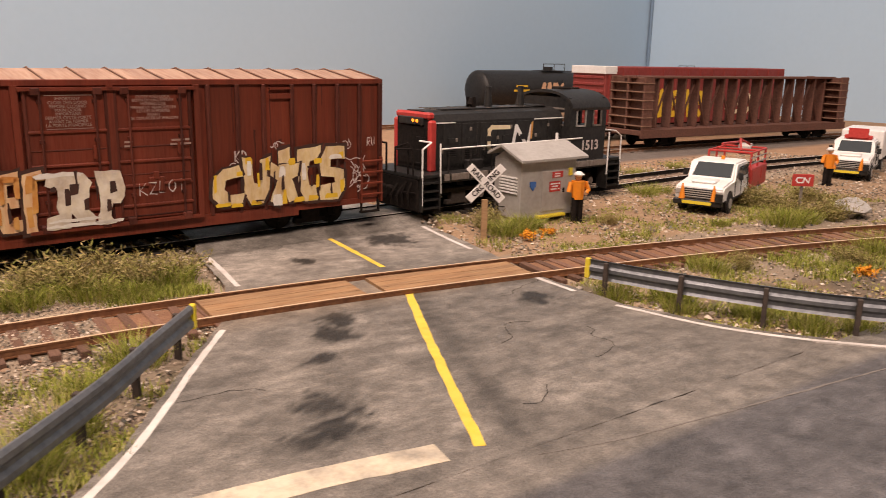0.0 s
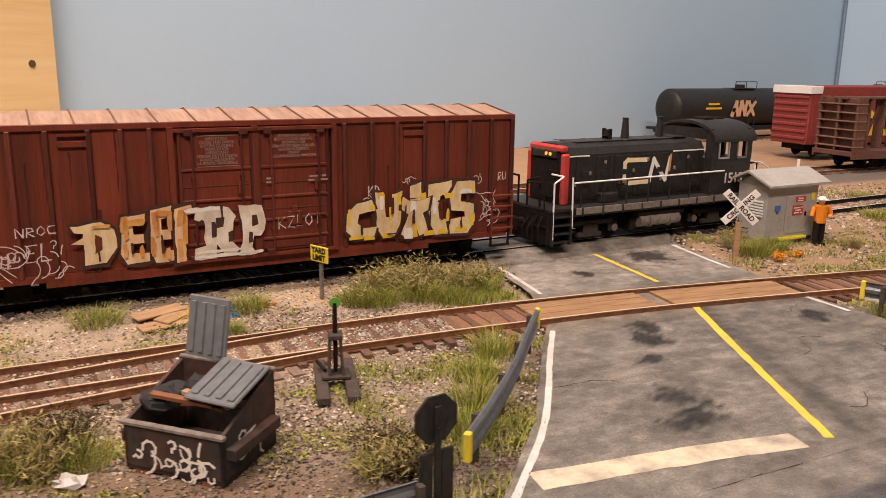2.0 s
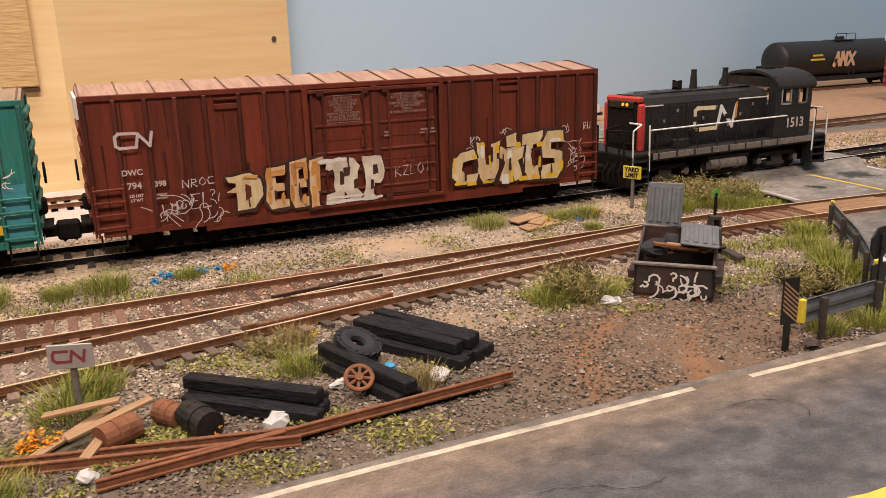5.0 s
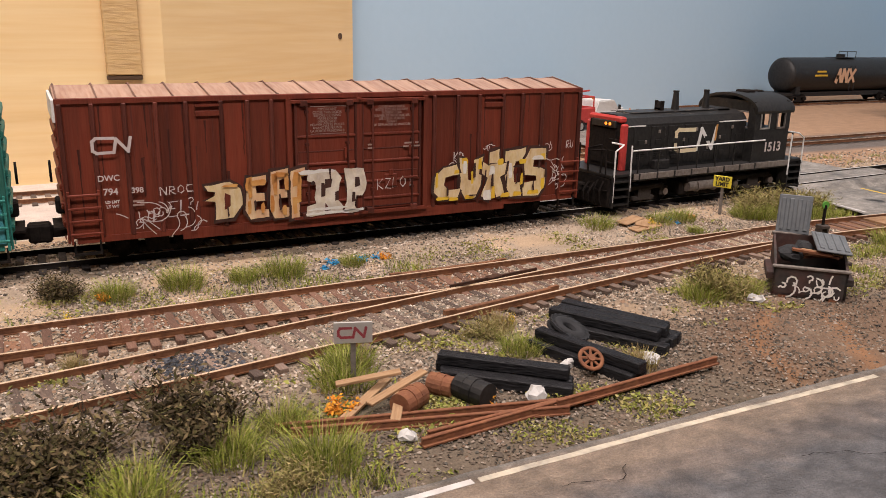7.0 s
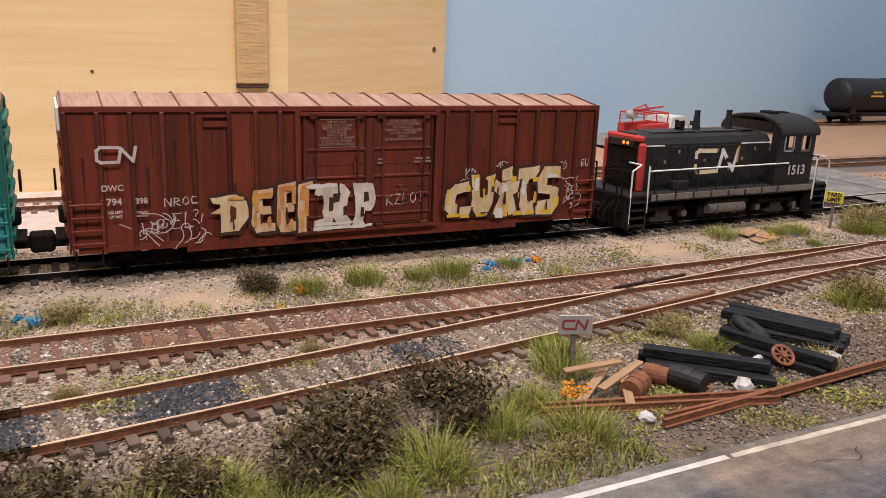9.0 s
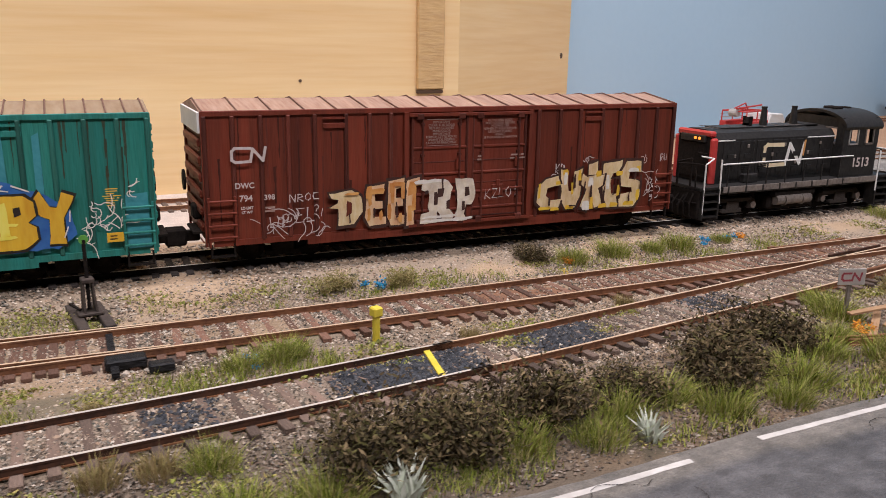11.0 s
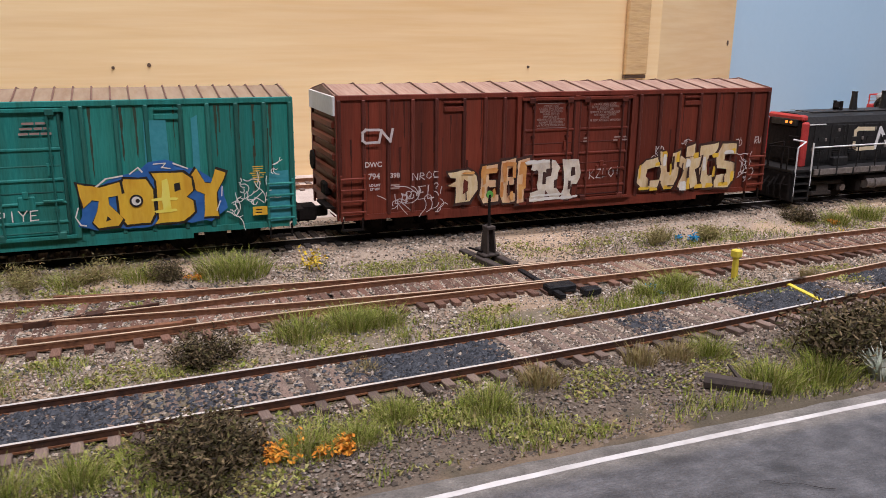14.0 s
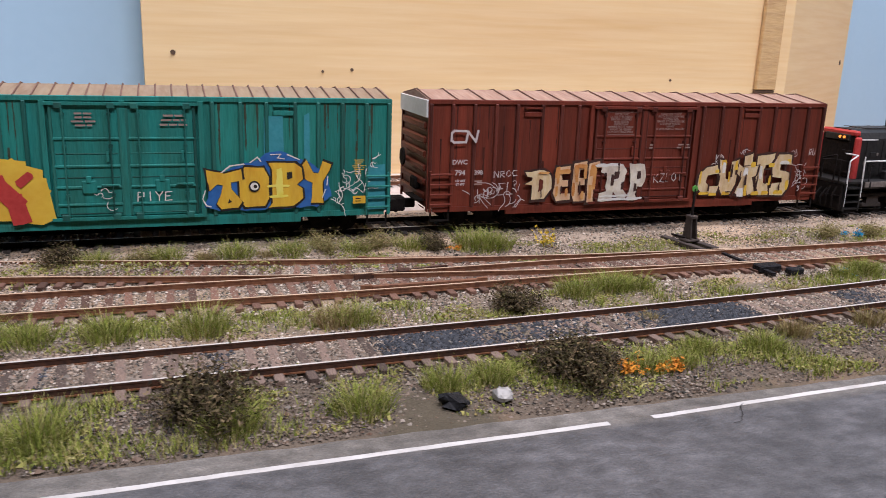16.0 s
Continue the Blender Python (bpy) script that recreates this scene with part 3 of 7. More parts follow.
def build_road():
    """One asphalt sheet: the road along the front and the branch over the tracks."""
    vs, fs, cols = [], [], []
    spots = [(40.0, -6.0, 0.55), (39.6, -6.7, 0.5), (38.8, -7.7, 0.4), (37.9, -9.6, 0.55), (37.7, -10.3, 0.5), (37.1, -10.5, 0.35), (44.9, -0.3, 0.9), (44.6, -7.0, 0.5), (41.6, -1.3, 0.4)]

    def colour(x, y):
        n = noise.noise((x * 0.22, y * 0.5, 1)) * 0.22 + noise.noise((x * 1.1, y * 1.6, 5)) * 0.3 + noise.noise((x * 3.7, y * 4.5, 8)) * 0.35
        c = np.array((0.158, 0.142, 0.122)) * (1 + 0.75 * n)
        # paler tan asphalt beyond the crossing, lifted also for missing lamp light
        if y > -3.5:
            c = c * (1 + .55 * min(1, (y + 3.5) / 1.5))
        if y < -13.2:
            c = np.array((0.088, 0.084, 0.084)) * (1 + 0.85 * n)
        if y < -12.6 and 16 < x < 32:
            c = c + (np.array((0.21, 0.145, 0.095)) - c) * max(0, min(1, 1.1 + (y + 12.75) * 0.75 + n)) * 0.7
        for sx, sy, r in spots:
            d = ((x - sx) ** 2 + (y - sy) ** 2) / r ** 2
            if d < 6:
                m = math.exp(-d * .9) + .45 * noise.noise((x * 2.6, y * 2.6, 2)) + .35 * noise.noise((x * 6.5, y * 6.5, 3))
                c = c * (1 - .82 * max(0, min(1, (m - .40) * 3.0)))
        wear = math.exp(-((x - np.interp(y, [-12, -5, 3], [39.75, 42.6, 44.3])) / 0.3) ** 2) if y > -12.5 else 0
        c = c * (1 - 0.42 * wear) * (1 + 0.18 * noise.noise((x * 0.5, y * 3.5, 6)))
        if abs(y + 4.6) < 1.3 and 37 < x < 47:
            c = c + (np.array((0.27, 0.19, 0.12)) - c) * 0.45 * (1 - abs(y + 4.6) / 1.3)
        return c

    def grid(rows):
        base = len(vs)
        n = len(rows[0])
        for r in rows:
            for x, y in r:
                up = max(0, min(1, (1.6 - abs(y - np.interp(x, TRACKS["main"][:, 0], TRACKS["main"][:, 1]))) / .5)) if y > -2 else 0
                vs.append((x, y, (0.12 if y > -12.2 else 0.10) + .25 * up))
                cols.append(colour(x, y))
        for j in range(len(rows) - 1):
            for i in range(n - 1):
                a = base + j * n + i
                fs.append((a, a + 1, a + n + 1, a + n))

    ys = np.r_[np.arange(-12.35, 3, 0.12), np.arange(3, 30, 0.6)]
    gl, gr = [p[1] for p in ROAD_L], [p[1] for p in ROAD_R]
    rows = []
    for y in ys:
        a, b = np.interp(y, gl, [p[0] for p in ROAD_L]), np.interp(y, gr, [p[0] for p in ROAD_R])
        j = 0.05 * noise.noise((y * 2, 0, 0))
        rows.append([(a - 0.12 + j + (b - a + 0.3) * k / 76, y) for k in range(77)])
    grid(rows)
    xs = np.r_[np.arange(-70, -22, 1.0), np.arange(-22, 56, 0.25), np.arange(56, 105, 1.0)]
    rows = []
    for k in range(60):
        y = -12.355 - k * 0.25 - max(0, k - 30) * 0.5
        rows.append([(x, y + (0.05 * noise.noise((x * 1.5, 0, 4)) if k == 0 else 0) - 0.33 * max(0, min(1, (11 - x) / 5))) for x in xs])
    grid(rows)
    ob = raw("road", vs, fs, M["road"], "worn grey asphalt road with oil stains and cracks", "road", "structure")
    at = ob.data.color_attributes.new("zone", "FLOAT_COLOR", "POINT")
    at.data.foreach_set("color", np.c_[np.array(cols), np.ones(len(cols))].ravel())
    return ob


build_road()


def cracks():
    rg = random.Random(12)
    vs, fs = [], []
    starts = [(36, -8.2), (42, -8.9), (44, -6.5), (40.5, -11.2), (35, -13.8), (30, -13.6), (22, -14.2), (12, -13.9), (2.5, -13.6), (-2, -14.4), (-8, -13.8), (26, -13.4), (43, -10.4), (18, -13.3), (41.5, 0.3), (5, -13.4), (6.5, -14.0)]
    for x, y in starts:
        a = rg.uniform(-.5, .5)
        for _ in range(rg.randint(7, 14)):
            L, w = rg.uniform(.08, .22), rg.uniform(.004, .009)
            x2, y2 = x + math.cos(a) * L, y + math.sin(a) * L
            i = len(vs)
            nx, ny = -math.sin(a) * w, math.cos(a) * w
            vs += [(x - nx, y - ny, .126), (x + nx, y + ny, .126), (x2 + nx * .7, y2 + ny * .7, .126), (x2 - nx * .7, y2 - ny * .7, .126)]
            fs.append((i, i + 1, i + 2, i + 3))
            x, y, a = x2, y2, a + rg.uniform(-.7, .7)
    raw("road_crack", vs, fs, M["grime_shade"], "thin dark cracks in the asphalt", "crack", "stuff")


cracks()
LZ0, LZ1 = 0.11, 0.127
lw = 0.125


def line(name, pts, w, material, label, wob=0.008, seed=1, z=0.0):
    if max(p[1] for p in pts) < -12.5:
        z -= 0.019
    strip(curve_pts(pts, 0.3), -w / 2, w / 2, LZ0 + z - 0.02, LZ1 + z, name, material, None, label, "road marking", "structure", wob, seed)


line("edge_line", [(-60, -13.9), (-19, -13.32), (-11, -13.23), (-10.2, -13.22)], lw, M["white_line"], "white edge line along the front road")
line("edge_line", [(-9.3, -13.2), (-3.7, -13.02), (4.2, -13.0), (8.0, -12.85)], lw, M["white_line"], "white edge line along the front road", seed=2)
line("edge_line", [(9.4, -12.72), (13.6, -12.66), (17, -12.6)], lw, M["white_line"], "white edge line along the front road", seed=3)
line("edge_line", [(17, -12.6), (21, -12.58), (26.2, -12.62)], lw, M["cream_line"], "dirty cream edge line along the front road", seed=4)
line("edge_line", [(27.2, -12.68), (29.5, -12.72), (31.5, -12.76)], lw, M["cream_line"], "dirty cream edge line along the front road", seed=5)
line("edge_line", [(31.5, -12.76), (32.05, -12.55), (33.45, -11.15), (35.1, -9.3), (36.9, -6.7), (38.05, -5.1)], lw, M["white_line"], "white edge line at the road crossing", seed=6)
line("edge_line", [(39.3, -2.6), (39.5, -1.2), (39.72, .5)], lw, M["white_line"], "white edge line beyond the crossing", seed=7)
line("edge_line", [(46.85, .75), (46.5, -1.0), (46.25, -2.6)], lw, M["white_line"], "white edge line beyond the crossing", seed=8)
line("edge_line", [(45.8, -5.6), (45.75, -7.2)], lw, M["white_line"], "white edge line at the road crossing", seed=9)
line("edge_line", [(45.75, -8.4), (46.5, -10.8), (48.1, -13.0), (51, -15.6), (56, -18)], lw, M["white_line"], "white edge line curving onto the front road", seed=10)
line("centre_line", [(43.48, .7), (43.1, -2.9)], 0.15, M["yellow_line"], "yellow centre line beyond the crossing", 0.014, 11)
line("centre_line", [(42.35, -5.2), (41.0, -7.9), (39.05, -11.95)], 0.18, M["yellow_line"], "yellow centre line at the crossing", 0.014, 12)
line("centre_line", [(24, -16.15), (28, -16.3), (30, -16.5), (36, -17.2)], 0.22, M["yellow_line"], "yellow centre line of the front road", 0.03, 14)
line("road_seam", [(39.6, -12.55), (41.0, -12.9), (44, -13.3), (47.2, -13.7), (50, -14.3)], 0.035, mat("pale_seam", (0.16, 0.145, 0.13), 0.8), "pale worn seam in the asphalt", 0.012, 15)
line("stop_line", [(33.75, -11.1), (36.2, -11.4), (38.7, -11.82)], 0.52, M["cream_line"], "worn cream stop line with dark skid marks", 0.02, 13)


# ---------------------------------------------------------------- tracks
# black: web and foot carry the train's shade in their colour
RAIL_LOOK = {"rusty": ("rail", "railtop", "railfoot"), "dark": ("rail_dark", "railshine", "railfoot"), "black": ("grime_shade", "railshine", "grime_shade")}


def rail_mesh(c, off, ztop, name, parent, look):
    web, head, foot = RAIL_LOOK[look]
    strip(c, off - 0.016, off + 0.016, ztop - 0.15, ztop - 0.04, name, M[web], parent)
    strip(c, off - 0.033, off + 0.033, ztop - 0.041, ztop - 0.006, name + "_head", M[web], parent)
    strip(c, off - 0.031, off + 0.031, ztop - 0.006, ztop, name + "_tread", M[head], parent, "worn rail head with its shine painted in pale")
    strip(c, off - 0.05, off + 0.05, ztop - 0.17, ztop - 0.141, name + "_foot", M[foot], parent)


TIE_ME = {m: [mesh_of(B().box(-0.1, 0.1, -1.1 - 0.05 * k, 1.12, -0.16, 0.0, bev=0.015), "tie", M[m]) for k in range(3)] for m in ("tie", "tie_red", "tie_dark")}


def build_track(key, ztop, label, tie_range, material="tie", skip=(), fill=(), look="rusty"):
    c = TRACKS[key]
    tr = new("track")
    tr.empty_display_size = 0.005
    tagged(tr, label, "railway track", kind="structure")
    for k, off in enumerate((-0.7175 - 0.05, 0.7175 + 0.05)):
        for a, b, kind in ([(-999, 999, look)] if look != "dark" else [(-999, 6.5, "dark"), (5.9, 999, "rusty")]):
            rail_mesh(c[(c[:, 0] > a) & (c[:, 0] < b)], off, ztop, "rail", tr, kind)
    if fill:
        for k, (a, b, m) in enumerate(fill):
            sel = c[(c[:, 0] > a) & (c[:, 0] < b)]
            strip(sel, -0.68, 0.68, -0.1, ztop - (0.165 if key == "near" else 0.178), "infill", m, tr, "dirt packed between the rails", wob=0.03, seed=k)
    rg = random.Random(len(key))
    n = normals(c)
    far = B()
    last = None
    for i, ((x, y), (nx, ny)) in enumerate(zip(c, n)):
        if any(a < x < b for a, b in skip):
            continue
        ang = math.degrees(math.atan2(-nx, ny)) + rg.uniform(-3, 3)
        if tie_range[0] < x < tie_range[1]:
            shared("tie", rg.choice(TIE_ME[material]), tr, spot(x + rg.uniform(-.05, .05), y + rg.uniform(-.06, .06), ztop - 0.14, ang))
        elif -45 < x < 100:
            far.box(-0.12, 0.12, -1.28, 1.28, -0.14, 0, pose(x, y, ztop - 0.2, 0, 0, ang))
    part("distant_ties", far, M["tie"], tr, kind="stuff")
    return tr


# main track: under-train shade painted into ties and rails
build_track("main", 0.42, "main track with dark rails on grey ballast", (-25, 56), "tie_dark", skip=((39.6, 47.6),), look="black")
build_track("mid", 0.25, "rusty siding track crossing the road", (-23, 62), "tie_red", skip=((38.3, 46.2),), fill=((-24, 8, M["dirt"]), (8, 38, M["rustdirt"]), (46.4, 70, M["rustdirt"])))
build_track("near", 0.25, "weathered siding track nearest the road", (-23, 31), look="dark", fill=((-24, 32, M["dirt"]),))
build_track("yard", 0.25, "yard track curving off the siding", (-26, -1), "tie_red", fill=((-26, -2, M["dirt"]),))
build_track("rear", 0.2, "rear track along the wooden backdrop", (-8, 12))
build_track("back", 0.2, "back storage track with freight cars", (60, 100))
build_track("far", 0.2, "far storage track below the blue wall", (64, 100))

# turnout pieces: closure rails, frogs and guard rails
frogs = [(22.1, -4.3, 8), (-11.3, -3.55, 190)]
for fx, fy, fa in frogs:
    t = thing("turnout_frog", "dark cast turnout frog between rusty rails", "turnout frog", fx, fy, 0.02, fa)
    part("casting", B().box(-0.22, 0.22, -0.1, 0.1, 0.05, 0.26, bev=0.03).box(-1.4, -0.2, -0.035, 0.035, 0.05, 0.235).box(0.2, 1.5, -0.03, 0.03, 0.05, 0.235), M["rail_dark"], t)
for gx, gy, ga in ((21.5, -3.0, 1), (21.5, -5.9, 9), (-11, -4.75, 1), (-10.5, -2.25, -9)):
    t = thing("guard_rail", "short rusty guard rail inside the running rail", "guard rail", gx, gy, 0.0, ga)
    part("bar", B().box(-1.5, 1.5, -0.05, 0.05, 0.05, 0.24, bev=0.02).box(-1.8, -1.5, 0.0, 0.1, 0.05, 0.24).box(1.5, 1.8, 0.0, 0.1, 0.05, 0.24), M["rail"], t)

# plank deck of the road crossing
def crossing_deck():
    c = TRACKS["mid"]
    sel = c[(c[:, 0] > 37.9) & (c[:, 0] < 46.4)]
    t = new("crossing_deck")
    tagged(t, "rust-stained timber plank deck between the crossing rails", "crossing deck", kind="structure")
    offs = [(-0.66, -0.23), (-0.215, 0.215), (0.23, 0.66)]
    for k, (a, b) in enumerate(offs):
        h = len(sel) // 2
        for q, piece in enumerate((sel[: h + 1], sel[h + 0:])):
            strip(piece[:-1] if q == 0 else piece, a, b, 0.0, 0.19, "plank", M["plank"], t, wob=0.012, seed=k + q)
crossing_deck()


# ---------------------------------------------------------------- walls and room
def wall(name, a, b, z0, z1, th, material, label, dy=0.0):
    (x0, y0), (x1, y1) = a, b
    L, ang = math.hypot(x1 - x0, y1 - y0), math.degrees(math.atan2(y1 - y0, x1 - x0))
    ob = part(name, B().box(0, L, 0, th, z0, z1), material, None, label, (x0, y0, 0, ang))
    return tagged(ob, category="wall", kind="structure")


wall("wall_plywood", WALL[0], WALL[1], -2, 26, 1.2, M["ply"], "bare plywood backdrop sheet with knots")
wall("wall_plywood_end", WALL[1], WALL[2], -2, 26, 1.2, M["ply"], "bare plywood backdrop sheet beside the blue wall")
wall("wall_blue_left", (-120, 14.9), (-17.0, 14.9), -2, 40, 1.5, M["sky"], "plain sky-blue painted backdrop wall")
wall("wall_blue_back", (27.0, 23.4), CORNER, -2, 60, 1.5, M["sky"], "plain sky-blue painted backdrop wall")
wall("wall_blue_right", CORNER, (128, -120), -2, 60, 1.5, M["sky"], "plain sky-blue painted backdrop wall round the corner")
# strip added in darker blue as the shadow line of the wall corner
tagged(part("trim", B().box(-.35, .0, -.35, .0, -2, 60, bev=.1), mat("corner_shadow_blue", (0.16, 0.25, 0.34), 0.8), None, "added darker blue strip for the shadow line where two backdrop sheets meet", (CORNER[0] + .1, CORNER[1] - .1, 0, 0)), category="trim", kind="structure")
room = [(-260, 15), (-260, -300), (130, -300), (130, -118)]
for i, (a, b) in enumerate(zip(room, room[1:])):
    wall("room_wall_%d" % (i + 1), b, a, -80, 125, 2, M["room"], "plain pale room wall behind the layout")
tagged(part("ceiling", B().box(-262, 160, -302, 120, 125, 128), M["room"], None, "plain pale room ceiling"), category="ceiling", kind="structure")
for kx, u, z, r in ((9.2, 9.2, 5.0, 0.16), (27.2, 27.2, 4.78, 0.14), (1.2, 1.2, 5.6, 0.22), (7.8, 7.8, 4.9, 0.13)):
    t = part("wood_knot", B().cyl((0, -0.03, 0), (0, 0.02, 0), r * 0.5, n=9), M["knot"], None, "small dark knot in the plywood")
    tagged(t, category="wood knot")
    t.matrix_basis = spot(WALL[0][0] + kx, WALL[0][1] + (WALL[1][1] - WALL[0][1]) * kx / 35.3 - 0.01, z, 2.6)
t = part("wood_knot", B().cyl((0, -0.03, 0), (0, 0.02, 0), 0.17, n=10), M["knot"], None, "small dark knot in the plywood")
tagged(t, category="wood knot").matrix_basis = spot(27.4, 21.92, 5.89, 33.7)
t = part("backdrop_strip", B().box(-0.7, 0.7, -0.3, 0.0, 4.35, 26, bev=0.05), M["osb"], None, "rough-sawn light timber strip fixed to the plywood", (15.35, 14.9, 0, 2.6))
tagged(t, category="timber strip")
t = part("backdrop_batten", B().box(-0.7, 0.7, -0.22, 0.0, 4.15, 4.33, bev=0.03), M["knot"], None, "dark end of the timber strip", (15.35, 14.9, 0, 2.6))
tagged(t, category="timber strip")


# ---------------------------------------------------------------- drawing on car sides: (u, v) on the face that looks to -y
def stroke(bm, pts, w, lift, jag=0.0, rg=random.Random(5)):
    """A flat painted stroke through (u, v) points, w wide."""
    for (a, b), (c, d) in zip(pts, pts[1:]):
        L = math.hypot(c - a, d - b) or 1e-6
        ux, uy = (c - a) / L, (d - b) / L
        a2, b2, c2, d2 = a - ux * w * .42, b - uy * w * .42, c + ux * w * .42, d + uy * w * .42
        nx, ny = -uy * w / 2, ux * w / 2
        j = lambda: rg.uniform(-jag, jag)
        q = [(a2 + nx + j(), b2 + ny + j()), (c2 + nx + j(), d2 + ny + j()), (c2 + ux * w * .12, (d2 + uy * w * .12)), (c2 - nx + j(), d2 - ny + j()), (a2 - nx + j(), b2 - ny + j()), (a2 - ux * w * .12, b2 - uy * w * .12)]
        lift += 0.0006
        bm.face([(x, -lift, y) for x, y in q])
    return bm


GLYPH = {
    "C": [[(1, .95), (.2, .9), (0, .5), (.2, .08), (1, .05)]], "N": [[(0, 0), (.05, 1), (.9, 0), (1, 1)]],
    "D": [[(.1, 0), (.15, 1), (.8, .8), (1, .45), (.75, .1), (.1, 0)]], "E": [[(1, 1), (.1, .95), (0, 0), (.95, .05)], [(.1, .5), (.7, .52)]],
    "R": [[(0, 0), (.1, 1), (.8, .95), (.9, .6), (.1, .45), (.95, 0)]], "P": [[(0, 0), (.1, 1), (.95, .9), (.9, .5), (.1, .45)]],
    "U": [[(0, 1), (.1, .15), (.5, 0), (.85, .15), (1, 1)]], "A": [[(0, 0), (.5, 1), (1, 0)], [(.2, .4), (.8, .4)]],
    "T": [[(0, .95), (1, 1)], [(.5, 1), (.45, 0)]], "S": [[(1, .95), (.2, .9), (.1, .6), (.9, .4), (.85, .1), (0, .05)]],
    "Y": [[(0, 1), (.5, .5), (1, 1)], [(.5, .5), (.45, 0)]], "O": [[(.5, 1), (.05, .7), (.05, .3), (.5, 0), (.95, .3), (.95, .7), (.5, 1)]],
    "X": [[(0, 0), (1, 1)], [(0, 1), (1, 0)]], "K": [[(0, 0), (0, 1)], [(.9, 1), (.05, .45), (1, 0)]], "I": [[(.5, 0), (.5, 1)]], "L": [[(.1, 1), (0, 0), (.9, .05)]], "Z": [[(0, 1), (1, .95), (0, .05), (1, 0)]]}


def tags(bm, word, u, v, w, h, width, lift, lean=0.0, jag=0.0, rise=0.0):
    k = w / len(word)
    for i, ch in enumerate(word):
        for g in GLYPH.get(ch, []):
            stroke(bm, [(u + i * k + (x * 0.74 + lean * y) * k, v + y * h + rise * i) for x, y in g], width, lift + 0.001 * i, jag)
    return bm


def scribble(bm, u, v, w, h, n, width, lift, seed):
    rg = random.Random(seed)
    for _ in range(n):
        x, y, pts = u + rg.random() * w, v + rg.random() * h, []
        a, bend, step = rg.uniform(0, 6.283), rg.uniform(-1.1, 1.1), rg.uniform(.05, .1)
        for k in range(rg.randint(4, 8)):
            pts.append((x, y))
            x, y, a = x + step * math.cos(a), y + step * math.sin(a), a + bend
            if k == 3:
                bend = -bend * rg.uniform(.4, 1.6)
        stroke(bm, pts, width, lift)
    return bm


def bars(bm, u, v, w, rows, dv, h, lift, seed=1):
    """Lines of writing too small to read."""
    rg = random.Random(seed)
    for r in range(rows):
        k = rg.uniform(.55, 1.0) * w
        x = u + (w - k) / 2
        while x < u + (w + k) / 2:
            L = rg.uniform(.12, .3)
            stroke(bm, [(x, v - r * dv), (min(x + L, u + (w + k) / 2), v - r * dv)], h, lift)
            x += L + .09
    return bm


# ---------------------------------------------------------------- rolling stock
def wheelset(parent, x, r, z):
    w = B()
    for y in (-0.74, 0.74):
        w.cyl((0, y - .06, 0), (0, y + .06, 0), r, n=20).cyl((0, y * 1.12 - .03, 0), (0, y * 1.12 + .03, 0), r * .45, n=10)
        for k in range(4):
            a = k * math.pi / 2
            w.box(-.05 + .6 * r * math.cos(a), .05 + .6 * r * math.cos(a), y * 1.1 - .03, y * 1.1 + .03, -.05 + .6 * r * math.sin(a), .05 + .6 * r * math.sin(a))
    w.cyl((0, -0.8, 0), (0, 0.8, 0), 0.09, n=8)
    ob = part("wheelset", w, M["grime_shade"], parent)
    ob.matrix_basis = spot(x, 0, z)
    ROLLING.append((ob, x, z, r))
    return ob


ROLLING = []


def truck(parent, x, z_rail, half=0.88, r=0.42):
    t = B()
    for y in (-1.02, 1.02):
        t.box(-half - .18, -half + .18, y - .09, y + .09, .28, .62, bev=.04).box(half - .18, half + .18, y - .09, y + .09, .28, .62, bev=.04)
        t.box(-half, half, y - .08, y + .08, .56, .72, bev=.03).box(-.5, .5, y - .1, y + .1, .16, .32, bev=.03).box(-.3, .3, y - .11, y + .11, .3, .6)
        for k in (-.16, 0, .16):
            t.cyl((k, y * 1.03, .3), (k, y * 1.03, .6), .07, n=7)
    t.box(-.3, .3, -1.1, 1.1, .42, .62)
    ob = part("truck", t, M["tie_dark"] if half > .9 else M["grime_shade"], parent, "dark cast truck frame")
    ob.matrix_basis = spot(x, 1.6, z_rail)
    for sx in (-half, half):
        for y in (-1.13, 1.13):
            part("bearing_cap", B().cyl((sx, y - .04, .42), (sx, y + .04, .42), .13, .1, n=10), M["bearing"] if half > .9 else M["grime_shade"], ob)
        wheelset(ob, sx, r, r)
    return ob


